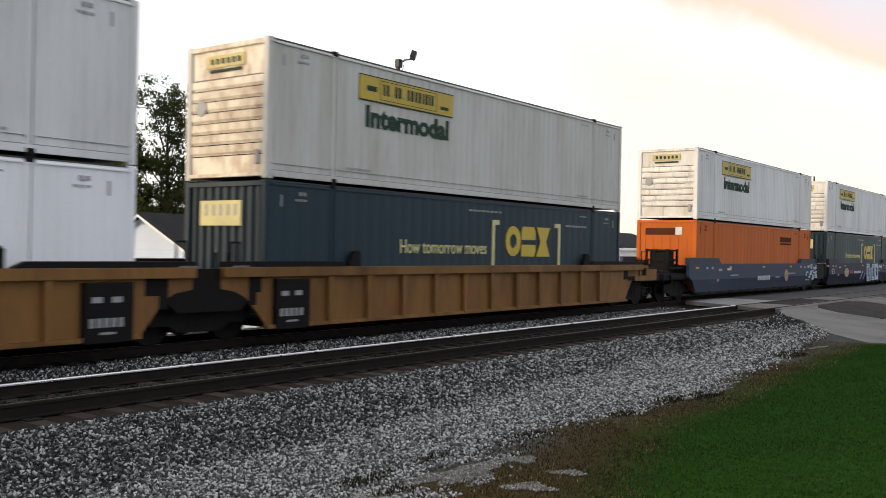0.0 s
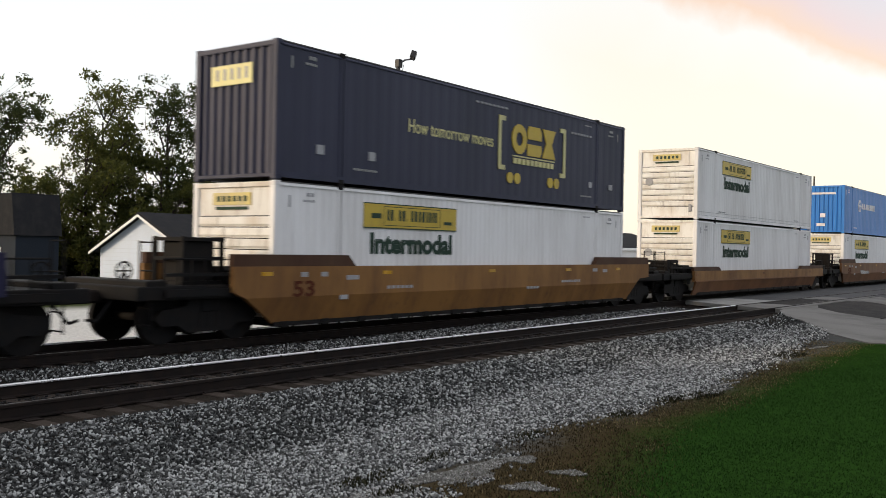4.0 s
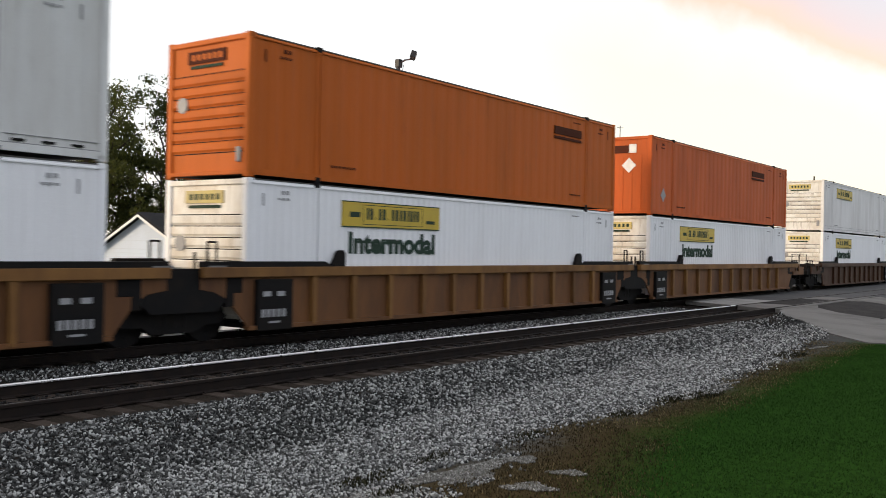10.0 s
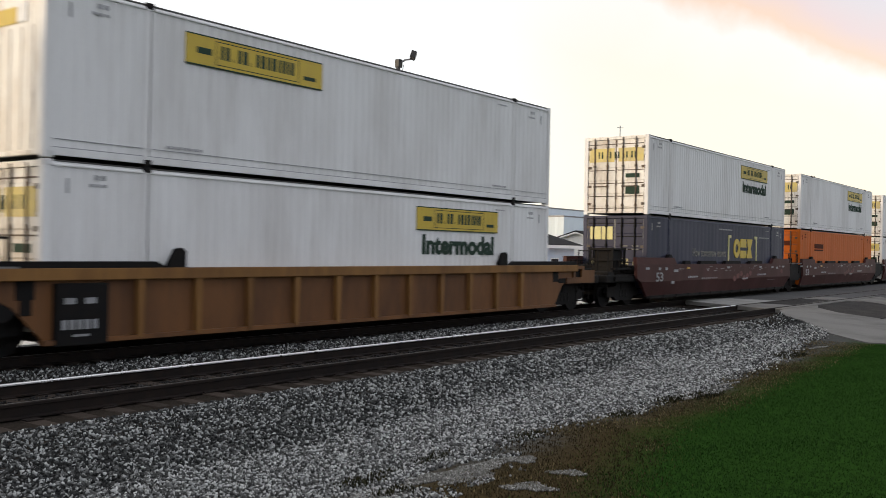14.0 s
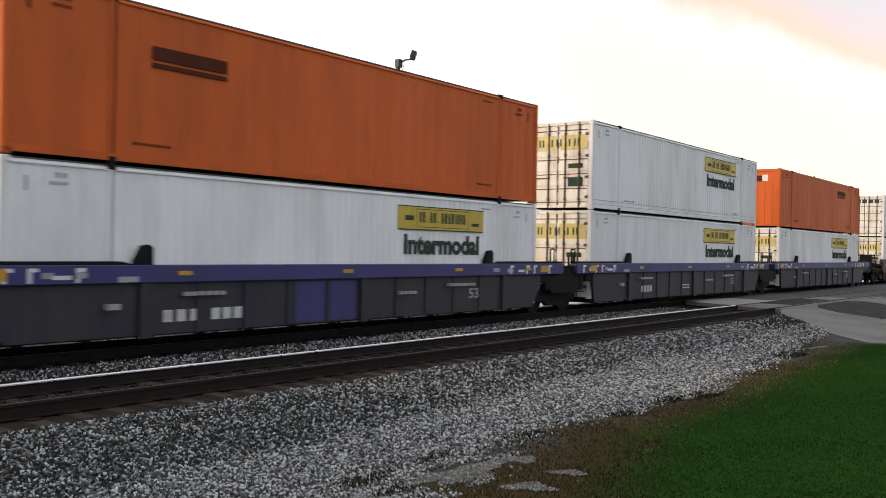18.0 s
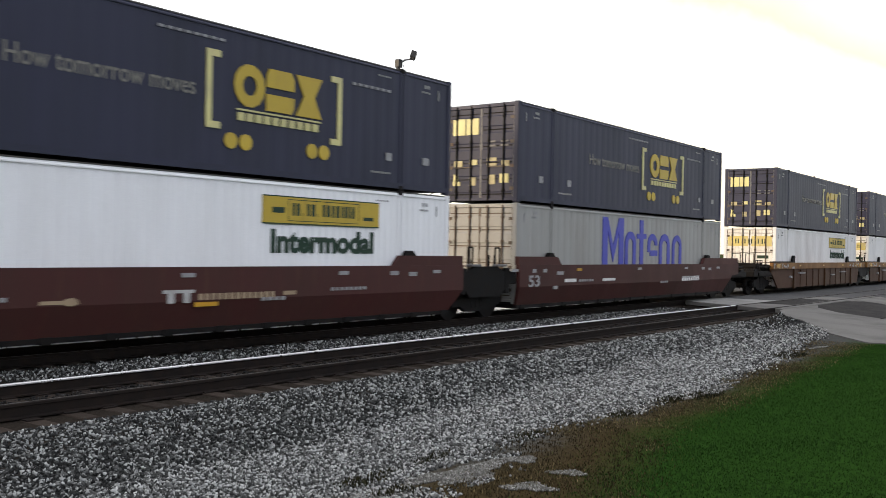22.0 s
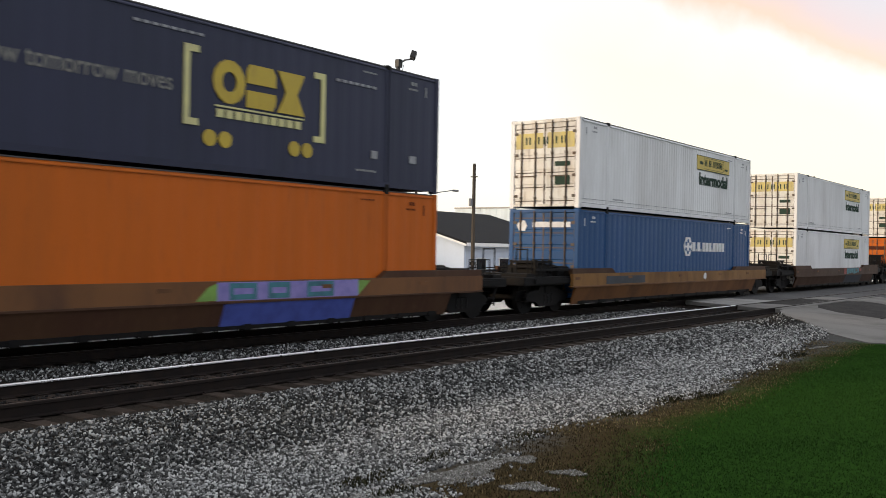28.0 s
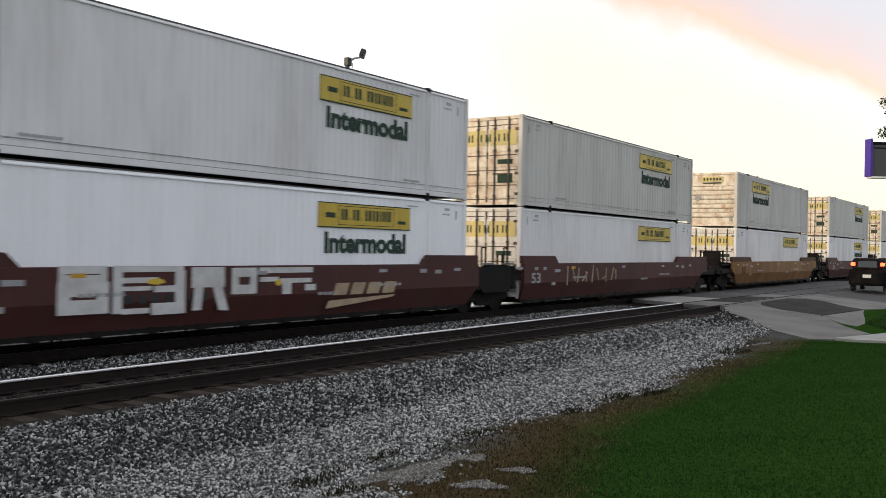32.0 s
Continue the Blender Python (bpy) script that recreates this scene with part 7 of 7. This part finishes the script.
        spray(car, G_CYAN, [blob(12.0 + k * 0.45, 0.8 + 0.2 * (k % 3), 0.06, 0.2, k) for k in range(10)], -0.21)
    elif i == 23:
        spray(car, G_WHITE, [rect(7.25, 7.95, 1.0, 1.06), rect(7.35, 7.5, 0.82, 1.0), rect(7.7, 7.85, 0.82, 1.0)])
        spray(car, G_SAND, [rect(8.05 + k * 0.15, 8.15 + k * 0.15, 0.86, 0.98) for k in range(13)] + [rect(4.9, 5.35, 0.88, 0.94), blob(5.45, 0.91, 0.14, 0.07, 3), rect(10.2, 10.55, 0.9, 0.98)])
        spray(car, REFLECT, [rect(7.95, 8.5, 0.74, 0.82)], label="amber mark")
    elif i == 24:
        spray(car, WFILM, [rect(11.6 + k * 0.22, 11.76 + k * 0.22, 0.84, 1.02) for k in range(8)] + [rect(2.5, 3.2, 0.95, 1.05), rect(5.0, 5.9, 0.95, 1.03)])
    elif i == 29:
        spray(car, G_LILAC, [rect(9.0, 13.0, 0.82, 1.18)])
        bm = bmesh.new()
        slab(bm, [(-0.207, 0.775), (-0.2, 0.775), (-0.02, 0.28), (-0.027, 0.28)], 9.2, 12.9)
        tagged(part("graffiti", bm, G_BLUE, car, "graffiti"), kind="stuff")
        spray(car, G_CYAN, hoop(9.3, 10.0, 0.84, 1.16, 0.1) + hoop(10.3, 10.9, 0.84, 1.16, 0.1) + hoop(11.4, 12.2, 0.84, 1.16, 0.1), -0.21)
        spray(car, G_GREEN, [[(8.5, 0.83), (9.0, 0.83), (9.0, 1.16), (8.8, 1.1)], [(13.0, 0.83), (13.4, 1.15), (13.0, 1.16)]])
    elif i == 30:
        spray(car, G_SOOT, [rect(1.6, 4.6, 0.84, 1.1)])
        spray(car, WFILM, [blob(10.3, 1.0, 0.16, 0.13, 4)], -0.21)
    elif i == 31:
        spray(car, G_RED, [rect(9.05, 9.6, 0.82, 1.17), rect(12.7, 13.2, 1.0, 1.17)])
        spray(car, G_CYAN, [rect(9.7 + k * 0.5, 10.1 + k * 0.5, 0.84 + 0.03 * (k % 3), 1.16) for k in range(6)])
        bm = bmesh.new()
        slab(bm, [(-0.207, 0.775), (-0.2, 0.775), (-0.02, 0.28), (-0.027, 0.28)], 9.4, 13.4)
        tagged(part("graffiti", bm, G_SOOT, car, "graffiti"), kind="stuff")
    elif i == 32:
        spray(car, G_GREEN, [blob(1.85, 0.62, 0.26, 0.17, 1, 14, 0.12), blob(2.35, 0.62, 0.24, 0.17, 2, 14, 0.12), blob(3.25, 0.66, 0.3, 0.2, 3, 14, 0.2),
                             [(1.45, 1.24), (1.7, 1.12), (2.45, 1.22), (2.4, 1.0), (1.75, 0.98), (1.7, 0.8), (2.5, 0.78), (2.62, 1.3), (1.75, 1.26)],
                             [(2.7, 1.24), (2.95, 1.28), (3.05, 0.9), (2.75, 0.62), (2.62, 0.9)], [(3.1, 1.2), (3.25, 1.22), (3.6, 0.6), (3.5, 0.5), (3.3, 0.7)]])
        spray(car, mat("dark_green_spray", (0.03, 0.07, 0.025), 0.7, amount=0.4, scale=3.0, bump=0), [blob(2.85, 1.34, 0.5, 0.1, 4), blob(3.0, 1.05, 0.18, 0.16, 5), blob(2.1, 0.9, 0.3, 0.05, 6), blob(3.42, 0.98, 0.1, 0.2, 8)], -0.21)
        spray(car, INK, [[(1.6, 0.46), (1.64, 0.44), (1.66, 0.8), (1.62, 0.8)], [(2.1, 0.46), (2.14, 0.46), (2.12, 0.78), (2.08, 0.78)], [(2.62, 0.46), (2.68, 0.46), (2.66, 1.0), (2.6, 1.0)], [(1.7, 1.1), (2.4, 1.18), (2.4, 1.2), (1.7, 1.13)]], -0.212)
        spray(car, G_ICE, hoop(4.0, 4.35, 1.18, 1.46, 0.1) + hoop(4.42, 4.8, 1.16, 1.48, 0.11, 0.05) + hoop(4.86, 5.2, 1.18, 1.48, 0.1) + hoop(5.24, 5.54, 1.16, 1.46, 0.1)
              + [blob(6.0, 1.28, 0.32, 0.1, 1), rect(7.5, 8.5, 1.26, 1.33), rect(8.62, 9.4, 1.3, 1.46), rect(8.7, 9.0, 0.5, 1.3), rect(8.6, 9.3, 0.9, 1.12), rect(8.62, 9.1, 0.46, 0.56)] + hoop(12.3, 12.9, 0.4, 1.0, 0.12))
        spray(car, G_BLUE, [blob(6.7, 1.1, 0.36, 0.3, 2, 12, 0.3), rect(6.4, 6.66, 0.38, 1.0), rect(6.8, 7.08, 0.38, 1.0), blob(7.0, 1.38, 0.22, 0.1, 4)], -0.21)
        spray(car, G_ICE, [blob(6.62, 1.42, 0.2, 0.08, 6), blob(6.3, 0.98, 0.14, 0.08, 7), blob(7.2, 0.92, 0.16, 0.14, 8), rect(6.42, 7.1, 1.08, 1.12), rect(6.42, 6.64, 0.36, 0.42), rect(6.82, 7.08, 0.36, 0.42)], -0.212)
    elif i == 33:
        spray(car, G_WHITE, hoop(3.0, 4.02, 0.66, 1.22, 0.25) + hoop(3.02, 3.98, 1.2, 1.5, 0.14) + [rect(4.1, 4.3, 0.64, 1.5), rect(4.3, 5.7, 1.38, 1.48), rect(4.3, 5.1, 1.18, 1.28), rect(4.3, 4.9, 0.62, 0.72), rect(4.3, 4.95, 1.04, 1.12),
              rect(4.95, 5.75, 0.58, 0.8), rect(5.0, 5.72, 1.0, 1.12), rect(5.5, 5.74, 0.58, 1.4)] + hoop(5.9, 6.75, 1.06, 1.46, 0.2) + [[(5.92, 0.62), (6.14, 0.62), (6.2, 1.06), (5.98, 1.06)], [(6.6, 0.6), (6.86, 0.58), (6.7, 1.06), (6.45, 1.06)]]
              + hoop(6.95, 7.65, 0.9, 1.44, 0.19) + [rect(7.72, 9.4, 1.32, 1.44), rect(7.75, 8.3, 1.14, 1.24), rect(8.35, 9.35, 1.1, 1.2), rect(8.42, 8.7, 0.86, 1.1), rect(9.15, 9.5, 0.92, 1.06)])
        spray(car, YELLOW, [blob(5.05, 1.2, 0.2, 0.06, 3), blob(8.3, 1.12, 0.1, 0.07, 4)], -0.21)
        spray(car, INK, [rect(4.36 + k * 0.3, 4.52 + k * 0.3, 0.8, 0.96) for k in range(8)], -0.204)
    elif i == 34:
        spray(car, G_SAND, [[(a, b), (a + 0.07, b - 0.02), (a + c, b + d), (a + c - 0.07, b + d + 0.02)] for a, b, c, d in ((2.9, 0.75, 0.12, 0.62), (3.3, 1.35, 0.3, -0.5), (3.7, 0.8, 0.2, 0.5), (4.1, 0.85, 0.5, 0.3), (4.4, 1.2, 0.1, -0.4), (4.9, 0.8, 0.2, 0.6), (5.3, 1.3, 0.25, -0.45), (5.8, 0.9, 0.4, 0.1), (6.1, 0.8, 0.12, 0.5), (6.6, 0.85, 0.3, 0.45), (7.0, 1.25, 0.1, -0.4))])
    if 16 <= i <= 24 and i not in (19, 20, 21):
        def stop(bm):
            prism(bm, [(-0.2, 0), (0.2, 0), (0.2, 0.26), (0.1, 0.36), (-0.08, 0.36), (-0.2, 0.2)], -0.16, -0.02)
        for x in (1.75, CL - 1.75):
            piece("container_stop", "tallstop", stop, DARK, car, (x, 0, 1.48), "black guide block")
    if i in (32, 33):
        spray(car, G_SAND, [[(10.1 + k * 0.62, 0.78), (10.58 + k * 0.62, 0.78), (10.7 + k * 0.62, 1.06), (10.22 + k * 0.62, 1.06)] for k in range(4)]
              + [[(9.85, 0.48), (12.4, 0.68), (12.5, 0.74), (9.95, 0.66)]], -0.208, "sand-coloured slanted blocks")


def make_train():
    for i, line in enumerate(CONSIST):
        uk, ue, lk, le, style, p, q = line.split()
        gap_l = OFFSETS[i] - OFFSETS[i - 1] if i else 23.4
        gap_r = OFFSETS[i + 1] - OFFSETS[i] if i + 1 < len(OFFSETS) else 23.4
        left = "joint" if gap_l < 21 and i else "coupler"
        right = "joint" if gap_r < 21 else "coupler"
        paint, word = PAINTS[p]
        car = well_car(style, paint, PAINTS[q][0], f"{word} well car {STYLES[style]}", left, right)
        paint_marks(i, car)
        MOVERS.append((car, OFFSETS[i], 0.0))
        low = load(lk, le, False, i in (0, 3, 4, 10, 11, 12, 13, 14, 23, 28, 33))
        MOVERS.append((low, OFFSETS[i], 0.36))
        up = load(uk, ue, i in (4, 12, 14, 19, 21))
        if i == 12:
            def side_diamond(bm):
                prism(bm, [(1.1, 0.5), (1.33, 0.76), (1.1, 1.02), (0.87, 0.76)], 0.006, 0.016)
            piece("placard", "sidediamond", side_diamond, GFILM, up, label="dull white diamond placard")

            def end_diamond(bm):
                box(bm, 0.004, 0.014, -0.2, 0.2, -0.2, 0.2)
                bmesh.ops.rotate(bm, verts=bm.verts, cent=(0, 0, 0), matrix=Matrix.Rotation(math.pi / 4, 3, "X"))
            piece("placard", "enddiamond", end_diamond, WFILM, up, (0, 0.9, 1.82), "white diamond placard")
        MOVERS.append((up, OFFSETS[i], 0.36 + CH + 0.02))


make_train()


# ---- what moves ----
def travel(t):
    for (a, sa), (b, sb) in zip(TRAVEL, TRAVEL[1:]):
        if t <= b:
            return sa + (sb - sa) * (t - a) / (b - a)
    return TRAVEL[-1][1]


def motions():
    where = {}
    for ob, off, z in MOVERS:
        walk(ob, [(t, pose(off - s, 0, z)) for t, s in TRAVEL])
        where[ob.name] = off
    # each wheelset rolls while it goes by
    for w, car in WHEELS:
        x = where[car.name] + w.parent.location.x
        n0 = next((n for n in range(961) if x - travel(n / 30) < 34), 960)
        n1 = next((n for n in range(961) if x - travel(n / 30) < -12), 960)
        keys = sorted({0, n0, n1, 960} | set(range(n0, n1)))
        walk(w, [(n / 30, pose(w.location.x, 0, R_WHEEL, 0, -math.degrees(travel(min(max(n, n0), n1) / 30) / R_WHEEL) % 360, 0)) for n in keys])


motions()
